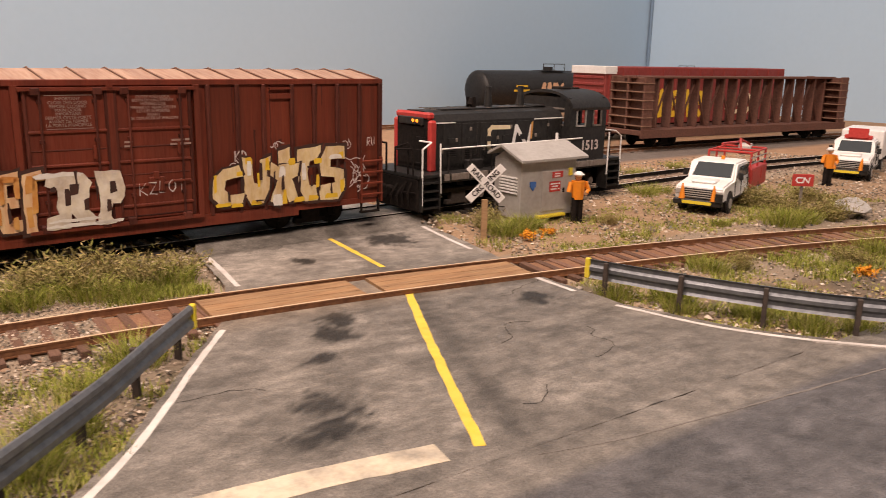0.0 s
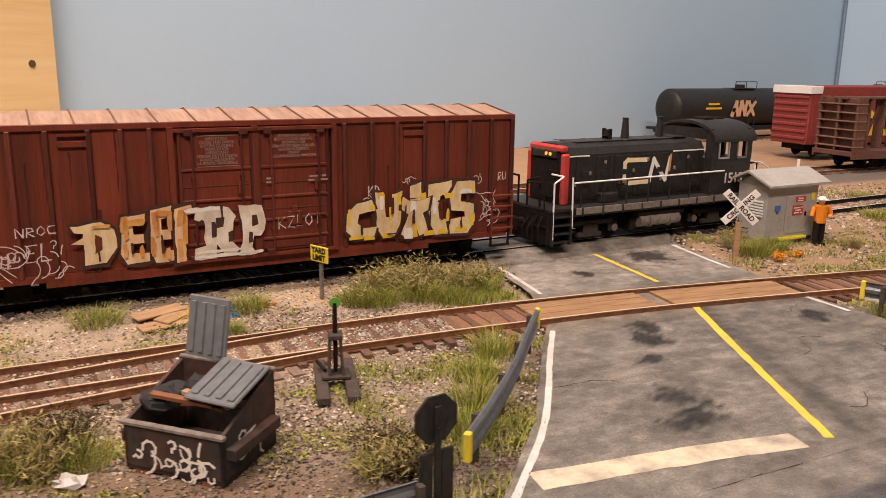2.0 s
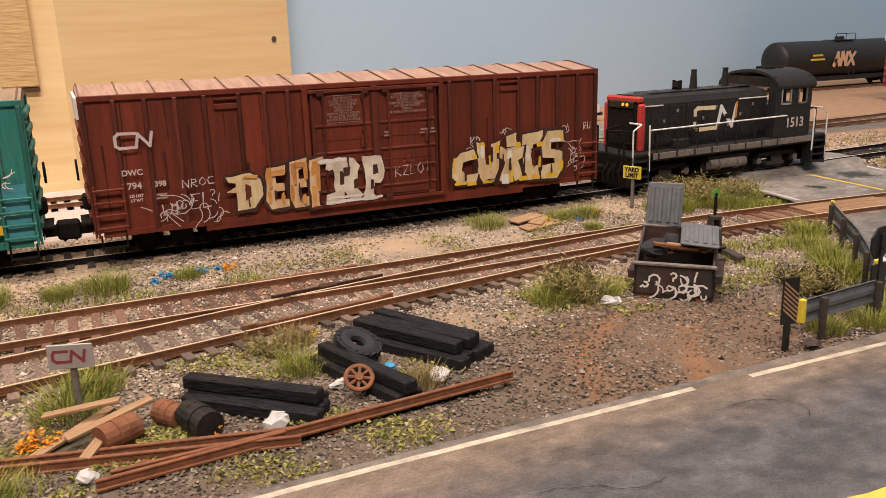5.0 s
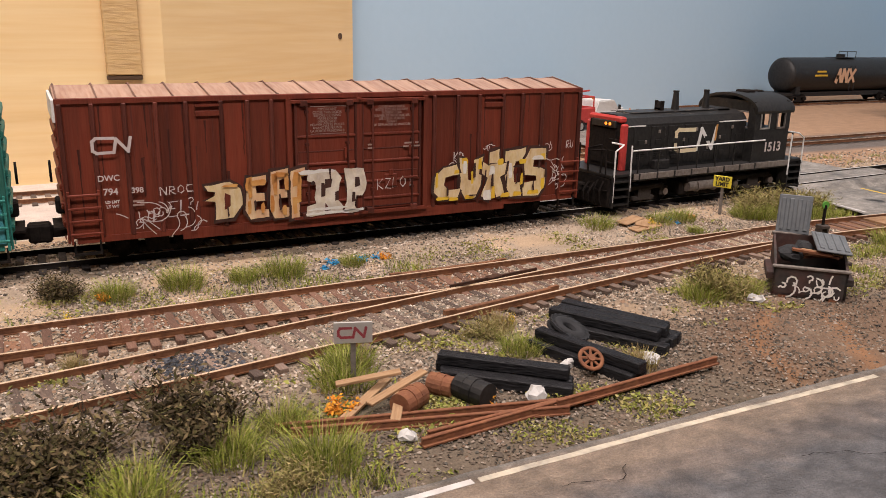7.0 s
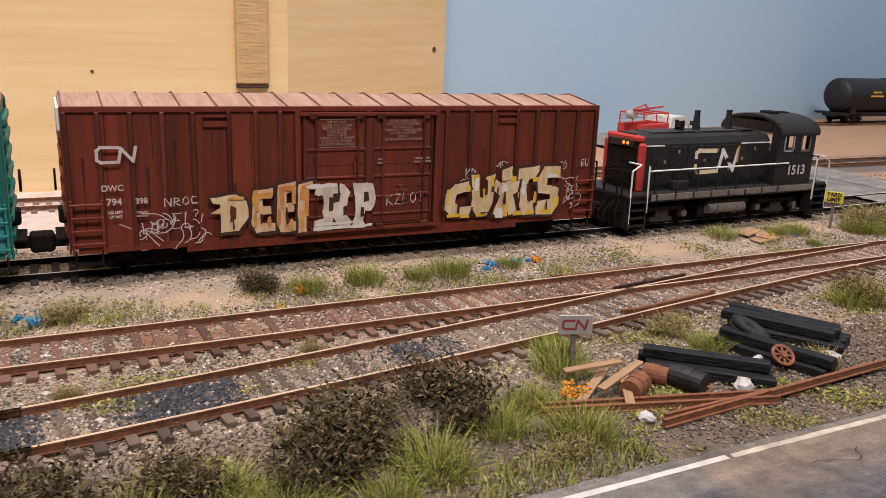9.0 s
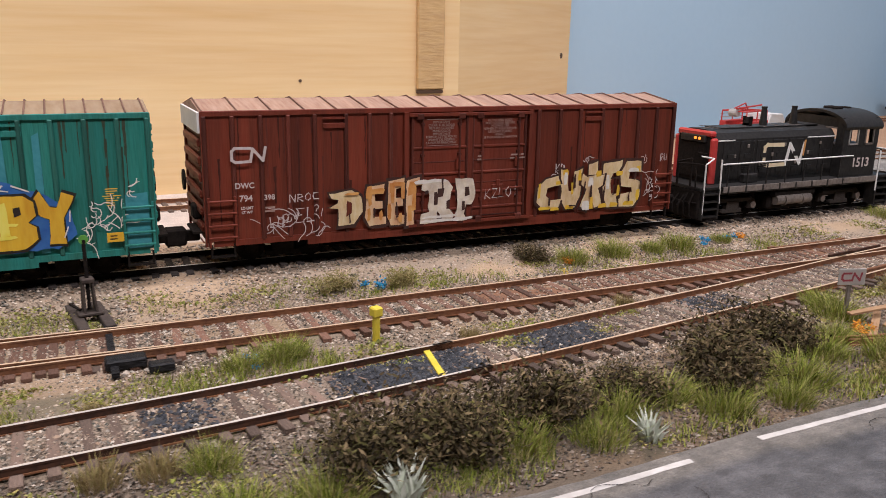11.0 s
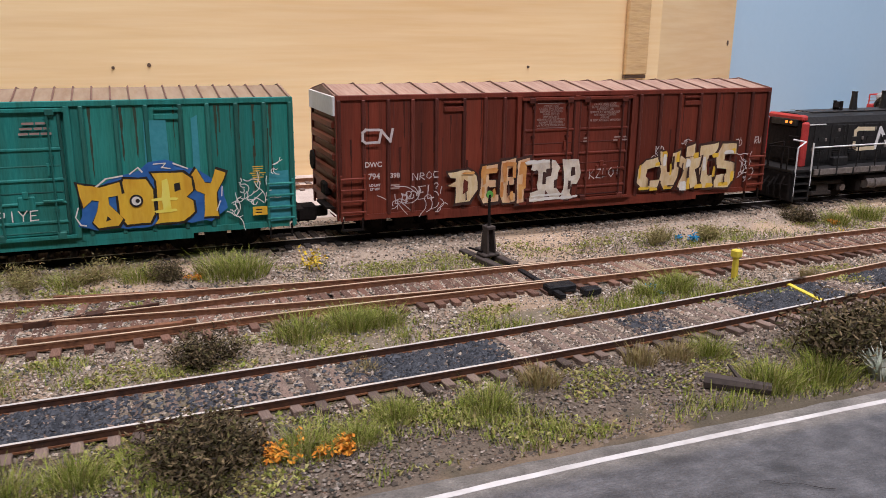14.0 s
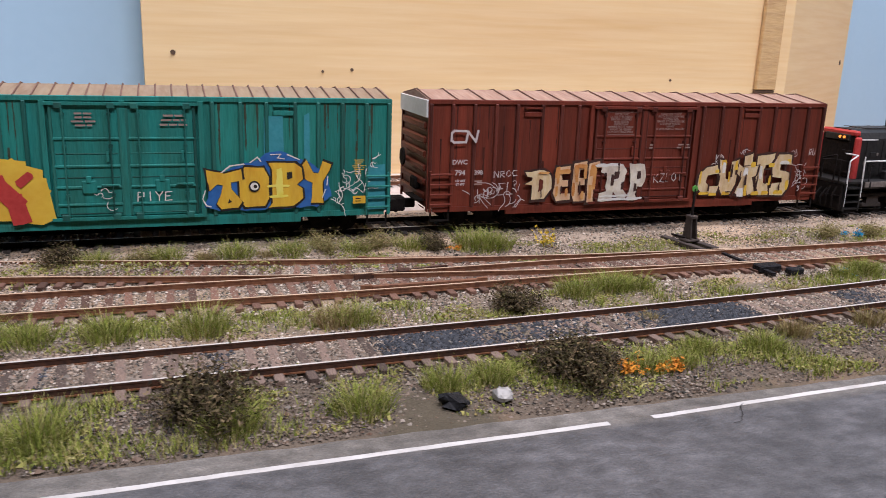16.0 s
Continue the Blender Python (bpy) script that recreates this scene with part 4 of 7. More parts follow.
def box_car(name, label, paint, panel, post, roof, Z, seed, roof_ribs, group="cars of the moving train"):
    """A 50 foot double-door box car. Origin at the left end of its near face, at ground height."""
    L, W, zb, zt = 15.65, 3.2, 1.1, 4.70
    rg = random.Random(seed)
    car = thing(name, label, "box car", 0, 0, 0, group=group)
    d0, dm, d1 = 5.92, 7.82, 9.78
    body = B().box(0.05, L - .05, 0.06, W - .06, zb + .1, zt - .02)
    part("body", body, paint, car)
    for y0, y1 in ((-.02, .1), (W - .1, W + .02)):
        part("eave_rail", B().box(0, L, y0, y1, zt - .12, zt + .03, bev=.015), paint, car)
        part("side_sill", B().box(.2, L - .2, y0 + (.01 if y0 < 0 else 0), y1, zb - .02, zb + .14).box(2.8, 12.8, y0 + .02, y1 - .01, zb - .16, zb), paint, car)
    for side, y in ((-1, 0.06), (1, W - .06)):
        xs = [.02, .75, 1.5, 2.25, 3.0, 3.9, 4.6, 5.25, 10.2, 11.0, 11.75, 12.6, 13.3, 14.05, 14.8, L - .14]
        for x in xs:
            a, b = (y - .07, y + .01) if side < 0 else (y - .01, y + .07)
            part("side_post", B().box(x, x + .12, a - (.03 if side < 0 else 0), b + (.03 if side > 0 else 0), zb + .1, zt - .1, bev=.025), post, car)
        for xa, xb in zip(xs, xs[1:]):
            if xb - xa < 2:
                part("side_panel", B().box(xa + .14, xb, min(y + side * .012, y - side * .02), max(y + side * .012, y - side * .02), zb + .12, zt - .1), panel, car)
    # placard boards under the eave
    for x in (3.3, 12.0):
        part("placard_board", B().box(x, x + .72, -.03, .06, 4.2, 4.34, bev=.01).box(x, x + .72, -.035, .06, 4.45, 4.5), paint, car)
    # doors
    for k, (a, b) in enumerate(((d0, dm - .06), (dm + .06, d1))):
        door = part("door", B().box(a, b, -.05, .08, zb + .22, zt - .2, bev=.015), paint, car, "ribbed sliding door")
        for z in (1.62, 2.12, 2.72, 3.5):
            part("door_rib", B().box(a + .02, b - .02, -.1, -.03, z, z + .09, bev=.025), paint, door)
        for z in (1.38, 2.42, 3.1):
            part("door_crease", B().box(a + .1, b - .1, -.066, -.03, z, z + .04, bev=.012), post, door)
        for x0, x1 in ((a, a + .08), (b - .08, b)):
            part("door_stile", B().box(x0, x1, -.1, -.04, zb + .22, zt - .2, bev=.015), post, door)
        for x in (a + .34, b - .30):
            part("lock_rod", B().cyl((x, -.14, zb + .2), (x, -.14, zt - .15), .028, n=6).box(x - .05, x + .05, -.15, -.05, 1.9, 1.98).box(x - .05, x + .05, -.15, -.05, 3.3, 3.38).box(x - .05, x + .05, -.15, -.05, 4.2, 4.28), post, door)
        part("lock_plate", B().box(a + .72, a + 1.12, -.12, -.05, 1.98, 2.36, bev=.025).box(a + .84, a + .98, -.15, -.11, 2.3, 2.5, bev=.015), paint, door)
        part("lock_lever", B().box(b - .6, b - .12, -.17, -.13, 2.2, 2.26, bev=.012).box(b - .42, b - .36, -.18, -.1, 2.9, 3.2), paint, door)
        for x in (a + .15, b - .35):
            for z in (zt - .32, zb + .12):
                part("roller_box", B().box(x, x + .22, -.17, -.04, z, z + .18, bev=.02), post, door)
        for z in (zt - .22, zb + .12):
            part("door_track", B().box(a - .1, b + .1, -.16, -.02, z, z + .08), paint, car)
    for xa, xb in ((d0 - .22, d0 - .08), (d1 + .08, d1 + .22), (dm - .07, dm + .07)):
        part("door_post", B().box(xa, xb, -.1, .06, zb + .1, zt - .1), paint, car)
    # roof: pitched panels with seams
    rf = B()
    zr = zt + .24
    rf.prism([(0, 0.0, zt), (0, W / 2, zr), (0, W, zt)], (L, 0, 0))
    part("roof", rf, roof, car, "rust-stained pitched metal roof")
    seams = B()
    n = roof_ribs
    for i in range(n + 1):
        x = .05 + (L - .15) * i / n
        for y0, y1 in ((0, W / 2), (W, W / 2)):
            p, q = Vector((x, y0, zt + .03)), Vector((x, y1, zr + .03))
            seams.cyl(p, q, .022, n=5)
    part("roof_seam", seams, M["roof_seam"], car)
    # ends
    for x, sx in ((.05, -1), (L - .05, 1)):
        ribs = B()
        z = zb + .35
        while z < zt - .3:
            ribs.box(min(x, x + sx * .12), max(x, x + sx * .12), .25, W - .25, z, z + .24, bev=.05)
            z += .46
        ribs.box(min(x, x + sx * .06), max(x, x + sx * .06), .0, .14, zb, zt).box(min(x, x + sx * .06), max(x, x + sx * .06), W - .14, W, zb, zt)
        part("end_rib", ribs, paint, car, "corrugated car end")
        lad = B()
        for k in range(4):
            z = zb + .05 + .33 * k
            u0, u1 = (.06, .82) if sx < 0 else (L - .82, L - .06)
            lad.cyl((u0, -.12, z + .2), (u1, -.12, z + .2), .035, n=6)
        lad.box(u0, u0 + .06, -.13, 0, zb, zb + 1.35).box(u1 - .06, u1, -.13, 0, zb, zb + 1.35)
        part("ladder", lad, paint, car)
        lad2 = B()
        for k in range(8):
            z = zb + .1 + .42 * k
            lad2.cyl((x + sx * .09, .18, z), (x + sx * .09, .75, z), .022, n=5)
        part("end_ladder", lad2, paint, car)
        part("step", B().box(u0 + .05, u1 - .05, -.06, .06, zb - .32, zb - .27).box(u0 + .05, u0 + .1, -.04, .02, zb - .3, zb + .05).box(u1 - .1, u1 - .05, -.04, .02, zb - .3, zb + .05), M["grime_shade"], car)
        cp = B().box(min(x, x + sx * .75), max(x, x + sx * .75), W / 2 - .13, W / 2 + .13, .95, 1.25, bev=.04).box(x + sx * .55 - .18, x + sx * .55 + .18, W / 2 - .24, W / 2 + .24, .85, 1.35, bev=.06)
        cp.cyl((x + sx * .35, W / 2 + .5, 1.0), (x + sx * .85, W / 2 + .45, .7), .05, n=6)
        part("coupler", cp, M["grime_shade"], car)
        part("brake_gear", B().box(min(x, x + sx * .24), max(x, x + sx * .24), .9, 1.4, 1.7, 2.1, bev=.05).cyl((x + sx * .22, 2.3, 2.6), (x + sx * .28, 2.3, 2.6), .3, n=14).box(min(x, x + sx * .34), max(x, x + sx * .34), .3, 1.5, 1.42, 1.48), M["grime_shade"], car)
    under = B().box(1.0, L - 1.0, W / 2 - .3, W / 2 + .3, .85, zb + .12).box(6, 9.5, .5, 2.7, .8, 1.1, bev=.05).cyl((5, .9, .95), (6.6, .9, .95), .25, n=10).box(.4, L - .4, .3, W - .3, zb - .02, zb + .12)
    part("underframe", under, M["grime_shade"], car)
    for x in (2.2, L - 2.2):
        truck(car, x, Z)
    return car


ZR = 0.42
brown = box_car("box_car", "rust-red double-door box car with cream graffiti", M["brown"], M["brown_panel"], M["brown_dark"], M["brown_roof"], ZR, 3, 17)
LF = 0.105


LETTER = {
    "D": ([(.02, .52), (.3, .5), (.27, .0), (.72, .02), (1, .38), (.95, .8), (.68, 1), (.05, .93), (.1, .78), (.3, .76), (.28, .64)], [(.5, .25), (.66, .36), (.68, .62), (.54, .72)]),
    "E": ([(.12, 1), (.95, 1.05), (.92, .84), (.5, .8), (.5, .62), (.85, .6), (.85, .42), (.45, .42), (.45, .22), (1, .2), (1, 0), (.25, -.02), (.03, .2), (.1, .8)], None),
    "F": ([(0, 0), (.55, .02), (.5, .88), (1, .92), (.95, 1.05), (0, 1.0)], None),
    "R": ([(-.1, 0), (-.08, .2), (.2, .25), (.18, .72), (-.05, .78), (.0, 1), (.8, .98), (1, .8), (.93, .52), (.75, .42), (1.05, .15), (1, 0), (.7, 0), (.5, .28), (.48, 0)], [(.46, .58), (.68, .6), (.7, .8), (.46, .8)]),
    "P": ([(-.05, 0), (0, .2), (.12, .24), (.1, .7), (0, .75), (.0, 1), (.85, .98), (1, .8), (1, .5), (.8, .38), (.5, .38), (.48, .15), (.65, .0)], [(.46, .56), (.7, .58), (.72, .8), (.48, .8)]),
    "C": ([(.85, 1), (.35, .92), (.05, .66), (0, .25), (.3, 0), (.9, .06), (1, .3), (.55, .27), (.38, .42), (.45, .64), (.95, .72)], None),
    "U": ([(0, 1), (.32, .95), (.4, .45), (.55, .42), (.62, .92), (.98, 1), (.92, .3), (.7, 0), (.25, .02), (.05, .3)], None),
    "A": ([(.3, 1), (.72, 1.05), (.75, .7), (1.05, .76), (1, .5), (.8, .45), (1, .05), (.65, 0), (.5, .28), (.35, -.04), (0, .05), (.25, .45), (.0, .55), (.05, .8), (.3, .7)], None),
    "T": ([(0, 1), (1.05, 1.05), (.95, .8), (.55, .76), (.45, .55), (.5, .3), (.95, .3), (.9, 0), (.3, 0), (.05, .3), (.0, .7)], None),
    "S": ([(1, 1), (.3, 1.02), (.02, .75), (.1, .45), (.6, .42), (.6, .3), (0, .28), (.05, 0), (.75, -.02), (1, .2), (.98, .55), (.45, .62), (.45, .75), (1, .75)], None),
    "t": ([(0, 1), (.1, .45), (.3, .62), (.46, .6), (.4, .36), (.28, .12), (.4, -.02), (.85, 0), (.98, .16), (.68, .5), (.68, .66), (1, .72), (.96, 1), (.5, .9)], [(.58, .12), (.7, .16), (.62, .24)]),
    "o": ([(.2, 1), (0, .7), (.02, .2), (.2, 0), (.85, .02), (1, .2), (1, .75), (.82, .98)], None),
    "b": ([(.0, 1), (.1, .85), (.1, .1), (.0, .0), (.7, .02), (.98, .2), (.96, .42), (.8, .5), (.98, .62), (.95, .88), (.75, 1.0)], [(.52, .62), (.68, .66), (.66, .8), (.52, .78)]),
    "y": ([(0, .8), (.22, 1.02), (.42, .72), (.58, .7), (.72, .98), (1, .9), (.85, .66), (.72, .5), (.74, .0), (.36, .02), (.4, .48), (.2, .56)], None)}


def ragged(pts, u, v, w, h, rg, jag, grow=0.0):
    """A letter outline set at (u, v), its edges broken into short uneven steps."""
    out = []
    for (a, b), (c, d) in zip(pts, pts[1:] + pts[:1]):
        n = max(1, int(math.hypot((c - a) * w, (d - b) * h) / .16))
        for k in range(n):
            f = k / n
            x, y = a + (c - a) * f, b + (d - b) * f
            x, y = x + (x - .5) * grow / w, y + (y - .5) * grow / h
            out.append((u + x * w + rg.uniform(-jag, jag), v + y * h + rg.uniform(-jag, jag)))
    return out


def letter(car, ch, u, v, w, h, paint, ink, hole, lift, seed, jag=.016, grow=.16, label="cream graffiti letter with a dark outline"):
    """One sprayed letter: dark outline, fill and counter, each a thin raised film."""
    rg = random.Random(seed)
    outer, inner = LETTER[ch]
    if ink:
        part("graffiti_outline", B().face([(x, -lift, y) for x, y in ragged(outer, u, v, w, h, rg, jag * 1.6, grow)]), ink, car, "dark spray outline of a letter")
    part("graffiti_letter", B().face([(x, -lift - .006, y) for x, y in ragged(outer, u, v, w, h, rg, jag)]), paint, car, label)
    if inner:
        part("letter_counter", B().face([(x, -lift - .012, y) for x, y in ragged(inner, u, v, w, h, rg, jag)]), hole, car)


def dabs(car, spots, paint, lift, seed, label):
    """Single drips and dabs of paint: (u, v, width, height)."""
    rg = random.Random(seed)
    for u, v, w, h in spots:
        box = [(0, 0), (1, .05), (1.05, .6), (.9, 1), (.1, .95), (-.05, .4)]
        part("paint_dab", B().face([(x, -lift, y) for x, y in ragged(box, u, v, w, h, rg, .02)]), paint, car, label)


def streaks(car, n, paint, seed, label):
    """Runs of rust and soot down the side sheets."""
    rg = random.Random(seed)
    for i in range(n):
        u = rg.choice((rg.uniform(.2, 5.4), rg.uniform(10.3, 15.3)))
        top, h, w = rg.choice((4.55, 4.55, rg.uniform(2.6, 4.2))), rg.uniform(.5, 2.2), rg.uniform(.015, .045)
        box = [(0, 0), (.5, -.06), (1, .02), (1.1, .5), (1.5, 1), (-.5, 1), (-.1, .5)]
        part("rust_streak", B().face([(x, .044 - .0005 * i, y) for x, y in ragged(box, u, max(1.25, top - h), w, min(h, top - 1.25), rg, .012)]), paint, car, label)


def notice(car, lines, u, v, size, dv, lift):
    for i, ln in enumerate(lines):
        text_mesh(ln, size, "stencilled_notice", M["faint"], car, pose(u * S, -lift * S, (v - i * dv) * S, 90), "faded white stencilled notice", .0)


def brown_markings(car):
    b = B()
    stroke(b, [(1.24, 3.74), (.84, 3.75), (.75, 3.67), (.75, 3.44), (.84, 3.375), (1.24, 3.385)], .075, LF)
    stroke(b, [(1.24, 3.385), (1.31, 3.72), (1.58, 3.40), (1.65, 3.74)], .075, LF + .004)
    part("railway_emblem", b, M["lettering"], car, "white angular line emblem")
    for tx, u, v, sz in (("DWC", 1.06, 2.73, .21), ("794", 1.08, 2.38, .24), ("398", 1.72, 2.38, .2), ("LD LMT", 1.1, 2.12, .1), ("LT WT", 1.1, 2.0, .1)):
        text_mesh(tx, sz, "lettering", M["lettering"], car, pose(u * S, -LF * S, v * S, 90), "small white stencilled lettering", .004)
    for u, v, w, n, lift, sd in ((1.55, 2.1, .4, 2, LF, 3), (8.05, 3.25, .25, 2, .13, 4), (9.2, 3.25, .5, 2, .13, 5)):
        part("stencilled_notice", bars(B(), u, v, w, n, .1, .05, lift, sd), M["faint"], car, "small faded white stencilled bars")
    notice(car, ("IMPORTANT", "CLOSE THIS DOOR", "BEFORE CLOSING", "MAIN DOOR", "IMPORTANT", "FERMER CETTE PORTE", "AVANT DE FERMER", "LA PORTE PRINCIPALE"), 6.86, 4.30, .1, .086, .118)
    notice(car, ("CLOSE AND LOCK", "BOTH DOORS BEFORE", "MOVING CAR", "FERMER ET VERROUILLER", "LES DEUX PORTES", "AVANT", "DE DEPLACER LE WAGON"), 8.82, 4.32, .1, .086, .118)
    part("notice_frame", stroke(stroke(B(), [(6.38, 4.38), (7.4, 4.38)], .015, .112), [(6.38, 3.62), (7.4, 3.62)], .015, .112), M["faint"], car)
    for u, v, w, h, n, sd in ((1.35, 1.35, .95, .5, 9, 11), (2.15, 1.4, .6, .55, 8, 14), (2.75, 1.35, .45, .8, 9, 15), (14.5, 1.5, .5, .95, 13, 12), (14.15, 2.55, .3, .3, 4, 16), (10.9, 2.5, .35, .25, 4, 17), (12.05, 2.7, .25, .25, 3, 18)):
        part("white_tag", scribble(B(), u, v, w, h, n, .022, LF + .002, sd), M["lettering"], car, "thin white marker tag")
    for word, u, v, w, h, k, lift in (("KZLOI", 8.35, 1.92, 1.2, .3, .024, .15), ("RU", 15.05, 2.8, .3, .24, .022, LF), ("KD", 10.9, 2.6, .36, .26, .028, LF), ("WNROC", 2.05, 2.2, 1.1, .2, .026, LF + .01), ("BUL", 1.35, 1.5, 1.05, .3, .034, LF + .01), ("EL", 2.45, 1.62, .6, .4, .034, LF + .01), ("OS", 14.55, 1.75, .4, .3, .026, LF)):
        part("white_tag", tags(B(), word, u, v, w, h, k * .8, lift, jag=.014, rise=.012), M["lettering"], car, "thin white marker tag")
    ink, red = M["brown_ink"], M["brown"]
    for ch, u, v, w, h, p, sd in (("D", 3.36, 1.42, 1.05, 1.02, "cream_worn", 1), ("E", 4.44, 1.38, .66, 1.12, "orange_worn", 2), ("E", 5.12, 1.34, .6, 1.3, "orange_worn", 3), ("F", 5.74, 1.28, .44, 1.36, "orange_worn", 4)):
        letter(car, ch, u, v, w, h, M[p], ink, red, .112 if u < 5.7 else .15, sd, label="cream and orange graffiti letter with a dark outline")
    for ch, u, v, w, h, sd in (("R", 6.25, 1.3, .98, 1.34, 5), ("P", 7.32, 1.3, .66, 1.32, 6)):
        letter(car, ch, u, v, w, h, M["white_worn"], None, M["brown_ink"], .182, sd, .03, label="white graffiti letter over the door")
    for ch, u, v, w, h, sd in (("C", 10.2, 1.42, .93, 1.08, 7), ("U", 11.08, 1.4, .85, 1.3, 8), ("A", 11.88, 1.36, .85, 1.46, 9), ("T", 12.72, 1.34, .74, 1.48, 10), ("S", 13.4, 1.34, .86, 1.5, 11)):
        letter(car, ch, u, v, w, h, M["cream_worn"], ink, red, .112 + .014 * (sd % 2), sd)
    dabs(car, ((4.5, 2.15, .16, .4), (4.62, 2.3, .4, .16), (4.52, 1.5, .1, .4), (5.2, 2.3, .14, .3), (5.3, 2.48, .36, .14), (5.16, 1.5, .1, .5), (5.8, 2.2, .2, .4), (5.78, 1.4, .12, .5), (5.95, 2.48, .28, .14), (3.85, 2.3, .4, .08), (4.55, 1.95, .1, .55), (5.25, 2.0, .12, .6), (5.58, 2.1, .09, .5), (5.92, 1.7, .12, .85), (4.9, 1.5, .08, .3), (5.5, 1.4, .1, .3)), M["orange"], .168, 21, "orange drip on the graffiti")
    dabs(car, ((10.25, 1.8, .1, .5), (10.9, 2.2, .16, .14), (11.15, 2.5, .2, .18), (11.75, 2.3, .12, .35), (12.45, 2.4, .2, .2), (13.3, 1.7, .1, .4), (14.05, 2.5, .16, .2), (10.3, 1.42, .4, .1), (10.75, 1.38, .3, .1), (11.3, 1.4, .3, .12), (12.25, 1.34, .12, .4), (12.6, 1.36, .3, .14), (13.05, 1.36, .3, .14), (13.6, 1.36, .4, .16), (14.1, 1.5, .12, .4), (11.5, 1.85, .08, .4), (13.25, 2.4, .25, .14)), M["yellow"], .142, 22, "yellow dab in the graffiti")
    dabs(car, ((11.95, 1.3, .26, .34), (12.15, 2.1, .18, .3), (12.85, 1.95, .12, .5), (13.75, 2.5, .4, .12), (11.2, 2.2, .12, .4)), M["offwhite"], .148, 23, "white dab in the graffiti")
    dabs(car, ((6.2, 1.32, 1.5, .09), (6.25, 1.46, 1.1, .07), (6.0, 2.52, 1.0, .12), (7.3, 1.35, .6, .08)), M["offwhite"], .196, 24, "white spray bar over the door")
    dabs(car, ((10.62, 1.55, .05, .3), (11.55, 2.05, .06, .5), (11.42, 1.5, .3, .04), (12.2, 1.75, .07, .4), (12.1, 2.45, .3, .04), (13.1, 1.75, .05, .35), (13.0, 2.3, .3, .05), (13.75, 1.5, .06, .35), (13.95, 2.2, .05, .3), (14.2, 1.9, .05, .5), (3.95, 1.5, .05, .3), (4.7, 1.6, .05, .3), (5.4, 1.55, .05, .5), (6.85, 2.3, .06, .35), (7.3, 1.9, .05, .5), (6.62, 1.85, .1, .4), (7.02, 1.7, .12, .28), (7.55, 1.62, .1, .3), (5.05, 1.7, .05, .5), (11.95, 1.9, .05, .4), (12.72, 1.6, .06, .5), (13.36, 1.6, .06, .55), (11.02, 1.75, .06, .4), (4.4, 1.8, .05, .45), (6.3, 2.2, .12, .1)), M["brown_ink"], .2, 25, "dark gap between graffiti strokes")


brown_markings(brown)
streaks(brown, 26, M["brown_dark"], 41, "dark soot run down the side sheet")
part("primer_patch", B().box(-.075, .0, .05, 3.15, 4.15, 4.70, bev=.01), M["white"], brown, "white-primed top of the car end")

teal = box_car("box_car", "faded teal double-door box car with yellow and blue graffiti", M["teal"], M["teal_panel"], M["teal_post"], M["teal_roof"], ZR, 7, 34)


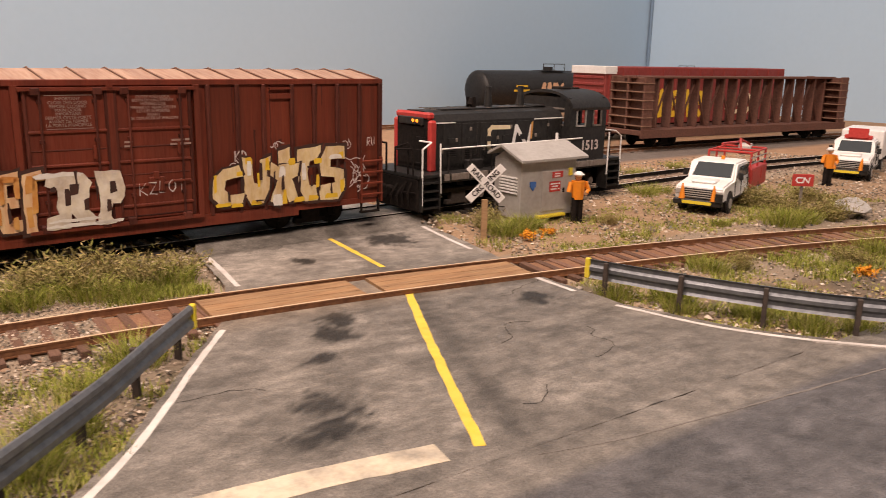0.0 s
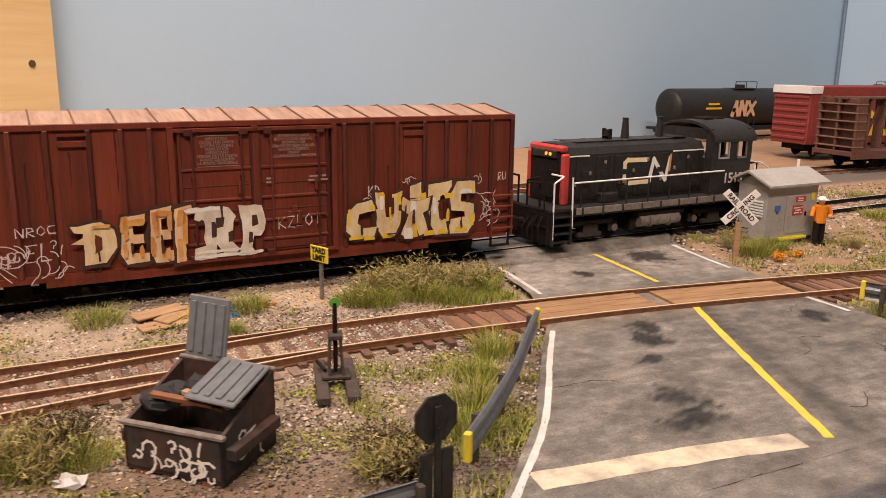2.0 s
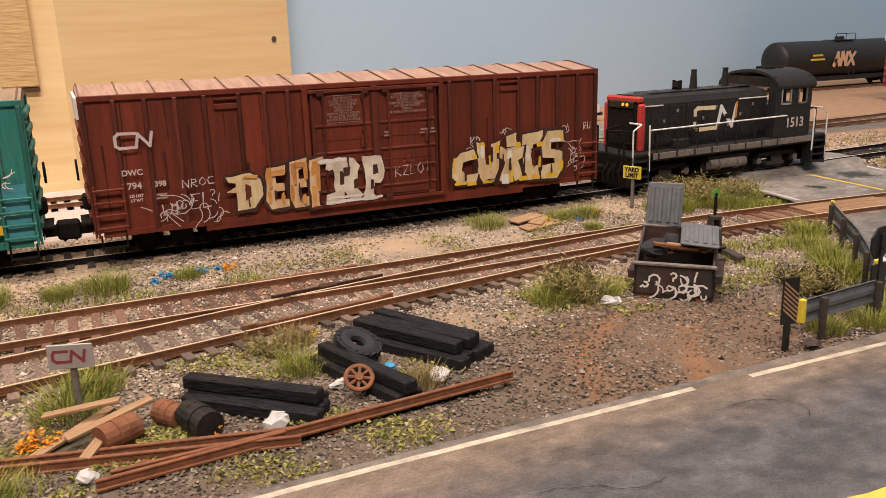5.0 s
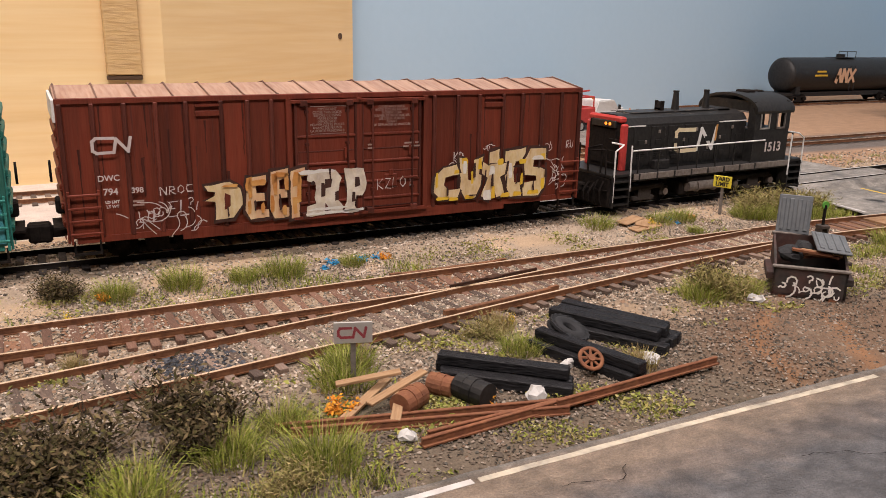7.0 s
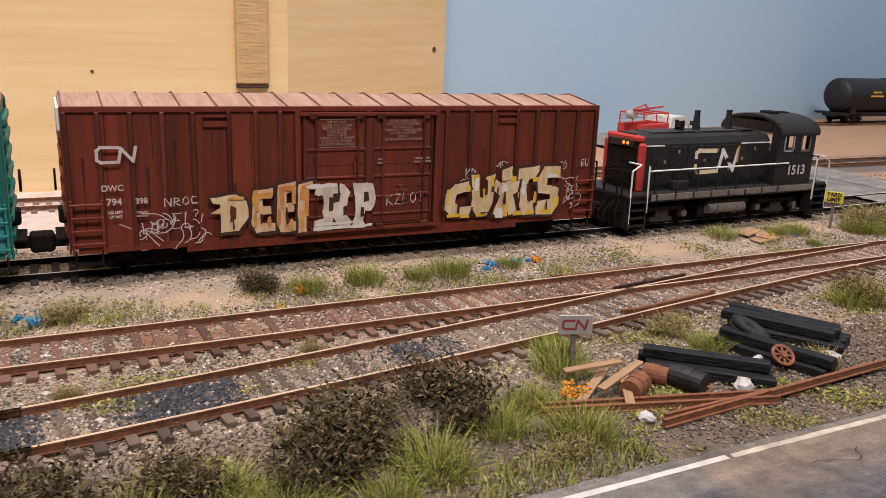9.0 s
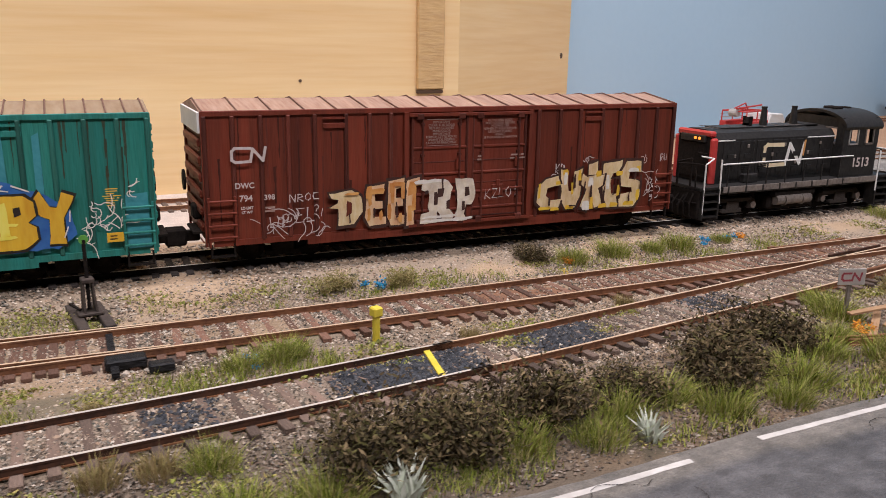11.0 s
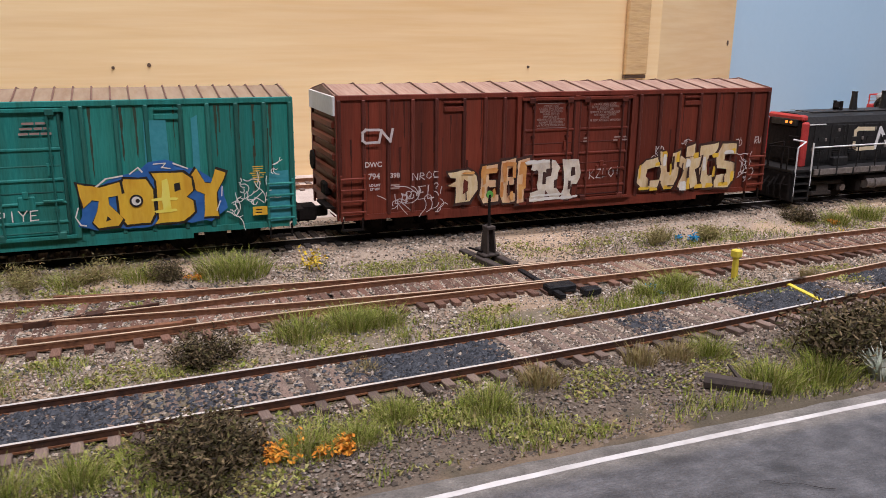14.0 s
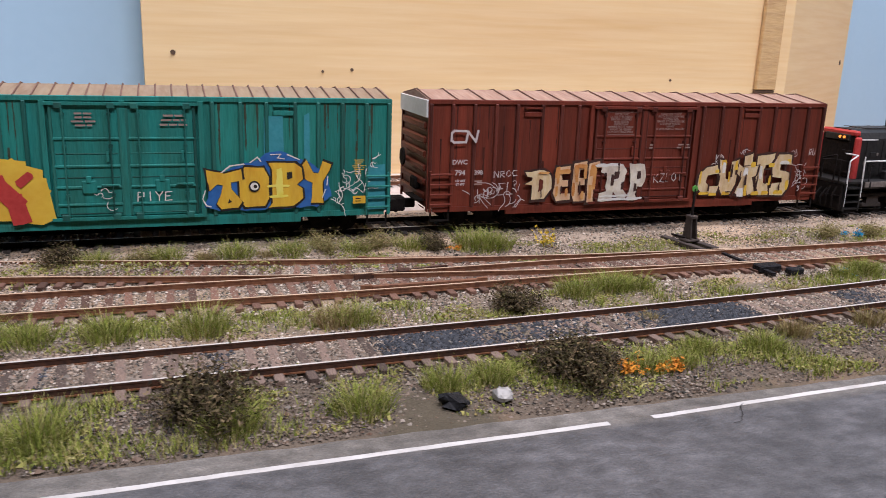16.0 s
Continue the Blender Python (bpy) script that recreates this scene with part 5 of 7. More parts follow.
def teal_markings(car):
    for u, v, w, h in ((11.7, 2.6, .62, 1.62), (8.15, 1.4, .3, 2.6), (6.2, 2.4, .6, .9), (12.9, 1.3, .2, 3.0), (14.9, 1.2, .6, 1.5)):
        patch = B().face([(u, -.004, v), (u + w, -.004, v), (u + w * .95, -.004, v + h), (u + .03, -.004, v + h * .97)])
        part("faded_patch", patch, M["teal_bright"], car, "brighter turquoise faded patch")
    cloud = [(9.95, 1.5), (10.2, 2.3), (10.9, 2.75), (11.5, 2.9), (11.75, 3.08), (12.2, 3.14), (12.7, 2.95), (13.1, 2.8), (13.6, 2.4), (13.72, 1.75), (13.3, 1.42), (11.5, 1.38), (10.4, 1.36)]
    rgc = random.Random(3)
    part("graffiti_cloud", B().face([(x, -LF, y) for x, y in ragged([(x, y) for x, y in cloud], 0, 0, 1, 1, rgc, .03)]), M["blue"], car, "blue cloud behind the graffiti")
    for ch, u, v, w, h, sd in (("t", 10.0, 1.46, 1.06, 1.16, 1), ("o", 10.95, 1.46, .88, 1.22, 2), ("b", 11.82, 1.44, 1.06, 1.36, 3), ("y", 12.76, 1.52, .98, 1.34, 4)):
        letter(car, ch, u, v, w, h, M["gold_worn"], M["ink"], M["ink"], .112 + .014 * (sd % 2), sd, .01, .12, "chunky yellow graffiti letter with a black outline")
    dabs(car, ((11.8, 2.05, .62, .1), (11.86, 1.75, .55, .06), (12.05, 1.8, .2, .85)), M["yflash"], .15, 5, "pale yellow flash in the graffiti")
    part("eye_ring", B().cyl((11.4, -.15, 2.1), (11.4, -.148, 2.1), .17, n=18), M["ink"], car)
    part("eye", B().cyl((11.4, -.156, 2.1), (11.4, -.154, 2.1), .12, n=16), M["offwhite"], car)
    part("pupil", B().cyl((11.43, -.162, 2.1), (11.43, -.16, 2.1), .055, n=12), M["ink"], car)
    for pts in ([(10.35, 2.45), (10.7, 2.72), (11.1, 2.78)], [(11.3, 2.82), (11.5, 2.98), (11.6, 2.86)], [(11.9, 3.05), (12.2, 3.06), (12.1, 2.95), (12.3, 2.92)], [(12.4, 3.05), (12.75, 2.9)], [(9.98, 2.0), (9.9, 1.75), (10.0, 1.55), (10.12, 1.52)], [(13.45, 1.7), (13.55, 1.95)], [(13.6, 2.1), (13.62, 2.35)]):
        part("graffiti_highlight", stroke(B(), pts, .035, .13, .008), M["offwhite"], car, "white highlight line")
    for u, v, w, h, n, sd in ((13.85, 1.35, .3, .3, 5, 3), (13.9, 2.0, .4, .35, 6, 6), (14.42, 1.75, .42, .7, 12, 7), (14.95, 2.6, .3, .3, 4, 4), (7.0, 1.7, .3, .5, 4, 9)):
        part("white_tag", scribble(B(), u, v, w, h, n, .022, LF + .01, sd), M["offwhite"], car, "thin white marker tag")
    part("white_tag", tags(B(), "PIYE", 8.1, 1.75, 1.0, .26, .03, .15), M["offwhite"], car, "thin white marker tag")
    part("orange_plate", B().box(14.42, 14.82, -.125, -.1, 1.48, 1.72), M["gold_worn"], car, "small orange stencil plate")
    part("plate_text", bars(B(), 14.46, 1.64, .32, 2, .08, .03, .13, 4), M["ink"], car)
    small = bars(bars(B(), 8.8, 4.2, .75, 3, .13, .055, .115, 3), 6.5, 4.25, .6, 4, .11, .05, .115, 4)
    part("stencilled_notice", small, M["faint"], car, "small faded stencilled notices")
    part("faded_panel", bars(B(), 14.4, 2.85, .42, 8, .06, .025, LF, 8), M["yellow"], car, "faded yellow stencil panel")
    face = B()
    for pts, w in (([(3.2, 1.6), (3.3, 2.4), (4.0, 2.75), (4.9, 2.6), (5.4, 2.1), (5.5, 1.5)], .7), ([(3.5, 1.6), (5.3, 1.6)], .6), ([(5.1, 2.6), (5.4, 2.5)], .5)):
        stroke(face, pts, w, LF, .05)
    part("graffiti", face, M["yellow"], car, "yellow field of a large red and yellow graffiti")
    red = B()
    for pts, w in (([(3.6, 1.5), (3.8, 2.2), (4.5, 2.3), (4.9, 1.8), (5.0, 1.4)], .45), ([(5.1, 2.35), (5.3, 2.5)], .25)):
        stroke(red, pts, w, .14, .04)
    part("graffiti_accent", red, M["red"], car, "red shape inside the graffiti")


teal_markings(teal)
streaks(teal, 40, M["teal_soot"], 42, "dark olive rust run down the side sheet")


def build_loco():
    """Small hood switcher with the hood towards the cars. Origin as for the cars; length 10.3."""
    lo = thing("switcher_locomotive", "black hood switcher locomotive with red hood end and white handrails", "locomotive", 0, 0, 0)
    L, W = 10.4, 3.0
    x0 = 1.28
    part("frame", B().box(.35, L - .2, .1, W - .1, 1.4, 1.62, bev=.02), M["black"], lo)
    part("walkway", B().box(.3, L - .15, 0.03, W, 1.6, 1.72, bev=.02), M["black"], lo)
    part("walkway_edge", B().box(1.35, L - 1.0, -.02, .03, 1.48, 1.70, bev=.01), M["sill"], lo, "dusty grey walkway edge")
    hood = B()
    pr = [(x0, .55, 1.7), (x0, .55, 3.33), (x0, .72, 3.55), (x0, 1.1, 3.66), (x0, 1.9, 3.66), (x0, 2.28, 3.55), (x0, 2.45, 3.33), (x0, 2.45, 1.7)]
    hood.prism(pr, (6.1, 0, 0))
    part("hood", hood, M["black"], lo, "weathered black engine hood")
    nose = B()
    for y0, y1, z0, z1 in ((.48, .68, 1.7, 3.38), (2.32, 2.52, 1.7, 3.38), (.6, 2.4, 3.4, 3.62)):
        nose.box(x0 - .17, x0 + .12, y0, y1, z0, z1, bev=.06)
    part("hood_end", nose, M["red"], lo, "bright red surround of the hood end")
    part("radiator_grille", B().box(x0 - .13, x0 + .1, .68, 2.32, 1.75, 3.42).box(x0 - .16, x0 - .12, .85, 2.15, 1.9, 3.15), M["grime_shade"], lo)
    for y in (1.12, 1.34):
        part("headlight", B().cyl((x0 - .25, y, 3.34), (x0 - .18, y, 3.34), .055, n=12), M["lamp"], lo, "lit amber headlight")
    part("headlight_housing", B().box(x0 - .22, x0 - .1, .85, 2.15, 3.2, 3.46, bev=.03), M["black"], lo)
    doors = B()
    for k in range(7):
        x = x0 + .4 + k * .82
        doors.box(x, x + .72, .52, .56, 1.85, 3.25, bev=.01)
        for z in (2.05, 2.6):
            doors.box(x + .2, x + .5, .49, .53, z, z + .18)
    part("hood_door", doors, M["black"], lo)
    lou = B()
    for k in range(3):
        for j in range(5):
            lou.box(x0 + .55 + k * .8, x0 + .95 + k * .8, .47, .53, 2.15 + j * .07, 2.18 + j * .07)
    part("louvre", lou, M["black"], lo)
    part("hood_stripe", B().box(x0 + 4.6, x0 + 6.1, .50, .53, 3.27, 3.31), M["white"], lo, "thin white stripe")
    part("hood_stripe", B().box(x0 + .1, x0 + .9, .50, .53, 3.27, 3.31), M["white"], lo, "thin white stripe")
    for x in (4.5, 6.1):
        part("exhaust_stack", B().cyl((x, 1.5, 3.62), (x, 1.5, 4.36), .16, .1, n=12).cyl((x, 1.5, 4.34), (x, 1.5, 4.4), .115, n=12), M["black"], lo)
    bell = B().cyl((3.7, 1.5, 3.62), (3.7, 1.5, 3.85), .05, n=8).cyl((3.7, 1.5, 3.8), (3.7, 1.5, 4.02), .15, .06, n=10).box(3.63, 3.77, 1.32, 1.36, 3.62, 4.05).box(3.63, 3.77, 1.64, 1.68, 3.62, 4.05)
    part("bell", bell, M["grime_shade"], lo)
    dust = B()
    rgd = random.Random(6)
    for _ in range(60):
        x, y, k = rgd.uniform(1.2, 7.0), rgd.uniform(.75, 2.2), rgd.uniform(.05, .3)
        z = 3.672 if 1.1 < y < 1.9 else 3.66 - (abs(y - 1.5) - .4) * .32 + .012
        if .95 < y < 2.05:
            z = 3.71
        dust.box(x, x + k, y, y + .03, z - .02, z)
    part("dust_streak", dust, M["sill"], lo, "pale dust streaks on the hood top")
    part("hood_hatch", B().box(2.0, 7.0, 1.05, 1.95, 3.65, 3.70, bev=.02).box(6.3, 6.9, 1.0, 2.0, 3.68, 3.74, bev=.03), M["black"], lo)
    for k in range(3):
        part("nose_grab_iron", B().path([(x0 - .24, .62, 2.0 + k * .42), (x0 - .34, .62, 2.0 + k * .42), (x0 - .34, 1.0, 2.0 + k * .42), (x0 - .24, 1.0, 2.0 + k * .42)], .02), M["grime_shade"], lo)
    for k in range(9):
        part("door_latch", B().box(x0 + .3 + k * .62, x0 + .38 + k * .62, .47, .53, 2.3 + .35 * (k % 3), 2.42 + .35 * (k % 3), bev=.01), M["sill"], lo)
    part("hood_grab_iron", B().path([(3.05, .5, 2.2), (3.05, .42, 2.2), (3.05, .42, 3.2), (3.05, .5, 3.2)], .018), M["black"], lo)
    part("battery_box", B().box(2.6, 3.3, .3, .56, 1.72, 2.05, bev=.03), M["black"], lo)
    part("uncoupling_lever", B().path([(.28, .15, 1.15), (.2, .9, 1.12), (.18, 1.5, 1.2)], .025), M["grime_shade"], lo)
    for k, y in enumerate((.25, .55, 2.45)):
        part("platform_hose", B().path([(.2, y, 1.5), (.05, y + .03, 1.15), (.1, y + .06, .75), (.2, y + .1, .62)], .04), M["grime_shade"], lo)
    part("platform_rail", B().path([(.3, .3, 1.7), (.26, .3, 2.55), (.26, 1.2, 2.45), (.26, 1.2, 1.7)], .03), M["grime_shade"], lo)
    for k in range(8):
        x = 1.55 + k * .84
        part("sill_gusset", B().box(x, x + .06, -.04, .0, 1.42, 1.7), M["black"], lo)
    part("air_reservoir", B().cyl((4.2, .25, 1.0), (6.0, .25, 1.0), .2, n=12).cyl((4.6, .22, .98), (4.66, .22, .98), .22, n=12).cyl((5.5, .22, .98), (5.56, .22, .98), .22, n=12), M["sill"], lo, "dusty air reservoir")
    # cab with arched roof
    cx0, cx1 = 7.35, 9.32
    part("cab", B().box(cx0, cx1, .1, W - .1, 1.7, 2.95, bev=.02), M["black"], lo, "black cab")
    for y in (.1, W - .2):
        for xa, xb in ((cx0, cx0 + .28), (cx0 + .85, cx0 + 1.2), (cx1 - .26, cx1)):
            part("cab_pillar", B().box(xa, xb, y, y + .1, 2.94, 3.84), M["black"], lo)
        part("cab_header", B().box(cx0 + .01, cx1 - .01, y + .004, y + .096, 3.62, 3.86), M["black"], lo)
    for x in (cx0, cx1 - .1):
        for y0, y1 in ((.21, .45), (1.3, 1.7), (2.55, 2.79)):
            part("cab_end_post", B().box(x, x + .1, y0, y1, 2.94, 3.9), M["black"], lo)
        part("cab_end_header", B().box(x + .004, x + .096, .21, 2.79, 3.64, 4.02), M["black"], lo)
    part("side_window_frame", B().box(cx0 + .3, cx0 + .83, .08, .13, 2.96, 3.02).box(cx0 + .3, cx0 + .83, .08, .13, 3.56, 3.62).box(cx0 + .3, cx0 + .35, .08, .13, 2.96, 3.62).box(cx0 + .78, cx0 + .83, .08, .13, 2.96, 3.62), M["grey"], lo)
    arc = [(cx0 - .04, 1.5 - 1.5 * math.cos(a), 3.66 + .62 * math.sin(a)) for a in [math.pi * k / 14 for k in range(15)]]
    arc_in = [(x, y * .97 + .045, z - .1) for x, y, z in arc[::-1]]
    rf = B()
    rf.prism(arc + arc_in, (cx1 - cx0 + .14, 0, 0))
    part("cab_roof", rf, M["black"], lo, "arched black cab roof", smooth=True)
    part("roof_vent", B().box(8.0, 8.5, 1.2, 1.8, 4.24, 4.36, bev=.04).box(8.8, 9.1, 1.3, 1.7, 4.22, 4.33, bev=.03), M["grime_shade"], lo)
    for xa, xb in ((cx0 + 1.2, cx1 - .26),):
        part("window_frame", B().box(xa, xb, .08, .13, 2.95, 3.02).box(xa, xb, .08, .13, 3.58, 3.65).box(xa, xa + .06, .08, .13, 2.95, 3.65).box(xb - .06, xb, .08, .13, 2.95, 3.65), M["sill"], lo)
    part("end_window_frame", B().box(cx0 - .03, cx0 + .02, .45, 1.3, 3.0, 3.06).box(cx0 - .03, cx0 + .02, .45, 1.3, 3.58, 3.64), M["sill"], lo)
    text_mesh("1513", .5, "number", M["lettering"], lo, pose(8.45 * S, .085 * S, 2.25 * S, 90), "white painted number", .012)
    b = B()
    off = -.50
    stroke(b, [(4.62, 3.05), (3.82, 3.07), (3.7, 2.98), (3.7, 2.4), (3.82, 2.29), (4.72, 2.3)], .15, off)
    part("railway_emblem", b, M["cream"], lo, "cream angular line emblem")
    b = stroke(B(), [(4.82, 2.32), (4.98, 3.05), (5.55, 2.32)], .15, off)
    stroke(b, [(5.55, 2.32), (5.72, 3.05)], .13, off)
    part("railway_emblem", b, M["white"], lo, "white angular line emblem")
    part("emblem_repair", stroke(B(), [(5.7, 2.65), (5.76, 3.15)], .1, off + .012, .02), M["orange"], lo, "orange touch-up stroke")
    # handrails and stanchions
    hr = B().path([(1.2, -.02, 2.52), (7.9, .0, 2.56)], .026)
    part("handrail", hr, M["white"], lo, "white handrail along the hood")
    for k in range(7):
        x = 1.5 + k * .95
        part("stanchion", B().cyl((x, 0, 1.7), (x, 0, 2.53), .026, n=6), M["black"], lo)
    for x, d in ((.42, 1), (L - .25, -1)):
        part("corner_handrail", B().path([(x, -.02, .75), (x, -.02, 2.55), (x + d * .35, -.02, 2.75), (x + d * .35, .6, 2.75)], .03), M["white"], lo, "white corner grab rail")
        part("corner_handrail", B().path([(x + d * .75, -.02, 1.1), (x + d * .72, -.02, 2.7)], .03), M["white"], lo, "white corner grab rail")
        part("end_rail", B().path([(x - d * .1, .6, 1.7), (x - d * .1, .6, 2.7), (x - d * .1, 1.3, 2.5), (x - d * .1, 1.3, 1.7)], .035).path([(x - d * .1, 1.8, 1.7), (x - d * .1, 1.8, 2.6), (x - d * .1, 2.6, 2.6), (x - d * .1, 2.6, 1.7)], .035), M["grime_shade"], lo)
        for k in range(4):
            part("step", B().box(min(x, x + d * .72), max(x, x + d * .72), -.04, .45, .62 + k * .27, .67 + k * .27), M["black"], lo)
        for xs in (x, x + d * .72):
            part("step_side", B().box(xs - .03, xs + .03, -.042, .45, .55, 1.65), M["black"], lo)
        part("pilot", B().box(x - .12, x + .12, .1, 2.9, .55, 1.6, bev=.03), M["grime_shade"], lo)
        part("coupler", B().box(min(x, x - d * .75), max(x, x - d * .75), 1.37, 1.63, .95, 1.25, bev=.04).box(x - d * .6 - .17, x - d * .6 + .17, 1.26, 1.74, .85, 1.35, bev=.06), M["grime_shade"], lo)
        hose = B()
        for y in (.8, 1.1, 2.0, 2.3):
            hose.path([(x - d * .15, y, 1.35), (x - d * .38, y + .05, 1.0), (x - d * .35, y + .05, .7)], .045)
        part("air_hose", hose, M["grime_shade"], lo)
    part("fuel_tank", B().box(4.0, 6.4, .35, 2.65, .62, 1.2, bev=.08).cyl((4.1, .3, 1.25), (6.2, .3, 1.25), .16, n=10), M["grime_shade"], lo)
    for x in (2.35, 8.05):
        truck(lo, x, ZR, 1.0, .46)
    return lo


loco = build_loco()


# ---------------------------------------------------------------- lineside things
def dumpster():
    """Front-loading bin, its front towards the road; local x along the front."""
    t = thing("dumpster", "battered dark green dumpster with white tags, lid open, full of scrap", "dumpster", 29.45, -8.05, 0.0, -45)
    W, D, H = 1.75, 1.5, 1.15
    hw, hd = W / 2, D / 2
    b = B()
    th = .06
    b.box(-hw, hw, -hd, -hd + th, .08, .82).box(-hw, hw, hd - th, hd, .08, H + .2).box(-hw, hw, -hd, hd, .06, .12)
    for sx in (-1, 1):
        x0, x1 = (hw - th, hw) if sx > 0 else (-hw, -hw + th)
        b.prism([(x0, -hd, .08), (x0, hd, .08), (x0, hd, H + .2), (x0, -hd, .82)], (x1 - x0, 0, 0))
    part("bin_body", b, M["bin"], t)
    part("rim", B().box(-hw - .05, hw + .05, -hd - .05, -hd + .06, .78, .86, bev=.02).box(-hw - .04, hw + .04, hd - .04, hd + .05, H + .16, H + .24, bev=.02), M["sill"], t, "scuffed grey rim")
    for sx in (-1, 1):
        x = sx * (hw + .07)
        part("fork_pocket", B().box(x - .09, x + .09, -hd + .1, hd - .1, .42, .62, bev=.02), M["bin"], t)
    for k in (-1, 1):
        part("skid", B().box(k * .6 - .1, k * .6 + .1, -hd, hd, -.02, .08), M["rust"], t)
    m = Matrix.Translation((-.42, hd, H + .2)) @ pose(0, 0, 0, 78, 0, -6)
    lid = B().box(-.42, .42, 0, 1.05, -.03, .03, m, .02)
    for k in range(4):
        lid.box(-.34 + k * .2, -.24 + k * .2, .1, .95, .02, .06, m, .01)
    part("lid", lid, M["binlid"], t, "dark grey lid thrown open")
    m = Matrix.Translation((.45, hd - .1, H + .3)) @ pose(0, 0, 0, 10, 5, 4)
    lid = B().box(-.42, .42, -1.2, 0, -.03, .03, m, .02)
    for k in range(4):
        lid.box(-.34 + k * .2, -.24 + k * .2, -1.1, -.1, .02, .06, m, .01)
    part("lid", lid, M["binlid"], t, "dark grey lid resting on the scrap")
    tg = B()
    scribble(tg, -.65, .3, 1.2, .35, 13, .042, hd + .012, 15)
    scribble(tg, -.75, .15, 1.4, .2, 9, .03, hd + .015, 5)
    part("white_tag", tg, M["offwhite"], t, "white scrawled tags")
    sd = scribble(B(), -.5, .35, .9, .4, 9, .04, hw + .02, 19)
    ob = part("white_tag", sd, M["offwhite"], t, "white scrawled tags")
    ob.matrix_basis = pose(0, 0, 0, 0, 0, 90)
    rg = random.Random(4)
    bags = B()
    for k in range(4):
        bags.ball((rg.uniform(-.6, -.1), rg.uniform(-.4, .3), 1.0 + rg.uniform(0, .15)), .24, 1.2, 1, .8, 8)
    for v in bags.b.verts:
        v.co += Vector((rg.uniform(-.04, .04), rg.uniform(-.04, .04), rg.uniform(-.04, .04)))
    part("rubbish_bag", bags, M["rubber"], t, "crumpled black rubbish bags")
    for k in range(5):
        m = Matrix.Translation((rg.uniform(-.1, .4), rg.uniform(-.5, .1), .95 + .06 * k)) @ pose(0, 0, 0, rg.uniform(-8, 8), rg.uniform(-8, 8), rg.uniform(-25, 25))
        part("scrap_board", B().box(-.5, .5, -.06, .06, -.03, .03, m), M["wood"] if k % 2 else M["rust"], t, "old scrap board")


dumpster()


def switch_stand(x, y, rz, label, top):
    t = thing("switch_stand", label, "switch stand", x, y, 0.05, rz, "switch stands")
    for yy in (-.28, .28):
        part("head_block", B().box(-1.0, 1.0, yy - .12, yy + .12, 0, .16, bev=.02), M["darkwood"], t)
    st = B().box(-.22, .22, -.28, .28, .16, .26, bev=.03).prism([(-.2, -.16, .26), (.2, -.16, .26), (.12, -.12, 1.0), (-.12, -.12, 1.0)], (0, .05, 0)).prism([(-.2, .1, .26), (.2, .1, .26), (.12, .08, 1.0), (-.12, .08, 1.0)], (0, .05, 0)).box(-.16, .16, -.14, .14, .95, 1.06, bev=.02)
    part("stand", st, M["darkwood"], t)
    part("spindle", B().cyl((0, 0, .3), (0, 0, top), .045, n=8), M["grime_shade"], t)
    part("lever", B().cyl((.0, .2, .3), (.5, .35, .32), .035, n=6), M["grime_shade"], t)
    part("target", B().cyl((-.02, 0, top), (.02, 0, top), .11, n=14), mat("green_target", (0.10, 0.32, 0.05), 0.6), t, "small green round target")


switch_stand(32.3, -6.15, 75, "dark brown switch stand on two timber blocks with a green target", 1.66)
switch_stand(-0.75, -1.95, 98, "dark brown switch stand with a green target", 1.97)


def board_sign(name, label, x, y, rz, post_h, w, h, face, text=None, ink=None, size=.2):
    t = thing(name, label, "sign", x, y, 0, rz)
    part("post", B().box(-.05, .05, -.03, .05, -.1, post_h, bev=.01), M["sill"], t)
    part("board", B().box(-w / 2, w / 2, -.07, -.03, post_h - h * .75, post_h + h * .25, bev=.01), face, t)
    if text:
        for i, ln in enumerate(text):
            text_mesh(ln, size, "lettering", ink, t, pose(0, -.076 * S, (post_h - h * .25 + (.5 * (len(text) - 1) - i) * size * .95) * S, 90), "", .008)
    return t


board_sign("yard_limit_sign", "yellow sign reading yard limit on a thin grey post", 33.75, -.72, -66, 1.45, .66, .42, M["safety"], ["YARD", "LIMIT"], M["ink"], .2)
cn = board_sign("property_sign", "small pale sign with a dark red line emblem on a post", 16.55, -8.55, -18, 1.2, .72, .42, M["grey"])
part("emblem", stroke(stroke(B(), [(-.04, 1.19), (-.24, 1.19), (-.27, 1.14), (-.27, 1.05), (-.22, 1.01), (.0, 1.01)], .05, .075), [(.0, 1.01), (.04, 1.19), (.2, 1.01), (.24, 1.19)], .05, .075), mat("dark_red_emblem", (0.25, 0.04, 0.05), 0.6), cn)
rs = board_sign("property_sign", "small red sign with a white line emblem on a post", 61.6, -3.35, -40, 1.2, .8, .46, M["red"])
part("emblem", stroke(stroke(B(), [(-.04, 1.18), (-.22, 1.18), (-.26, 1.08), (-.2, 1.0), (.0, 1.0)], .05, .075), [(.0, 1.0), (.04, 1.18), (.2, 1.0), (.24, 1.18)], .05, .075), M["white"], rs)

# stop sign seen from behind, with a timber-backed post
t = thing("stop_sign", "octagonal stop sign seen from its dark back", "road sign", 32.0, -11.3, 0, 8)
part("sign_plate", B().prism([(.36 * math.cos(math.pi * (k + .5) / 4), 0, 1.55 + .36 * math.sin(math.pi * (k + .5) / 4)) for k in range(8)], (0, .04, 0)), M["black"], t)
part("post", B().box(-.05, .05, -.05, 0, 0, 1.75, bev=.01).box(-.03, .03, -.07, -.04, 1.4, 1.46), M["black"], t)
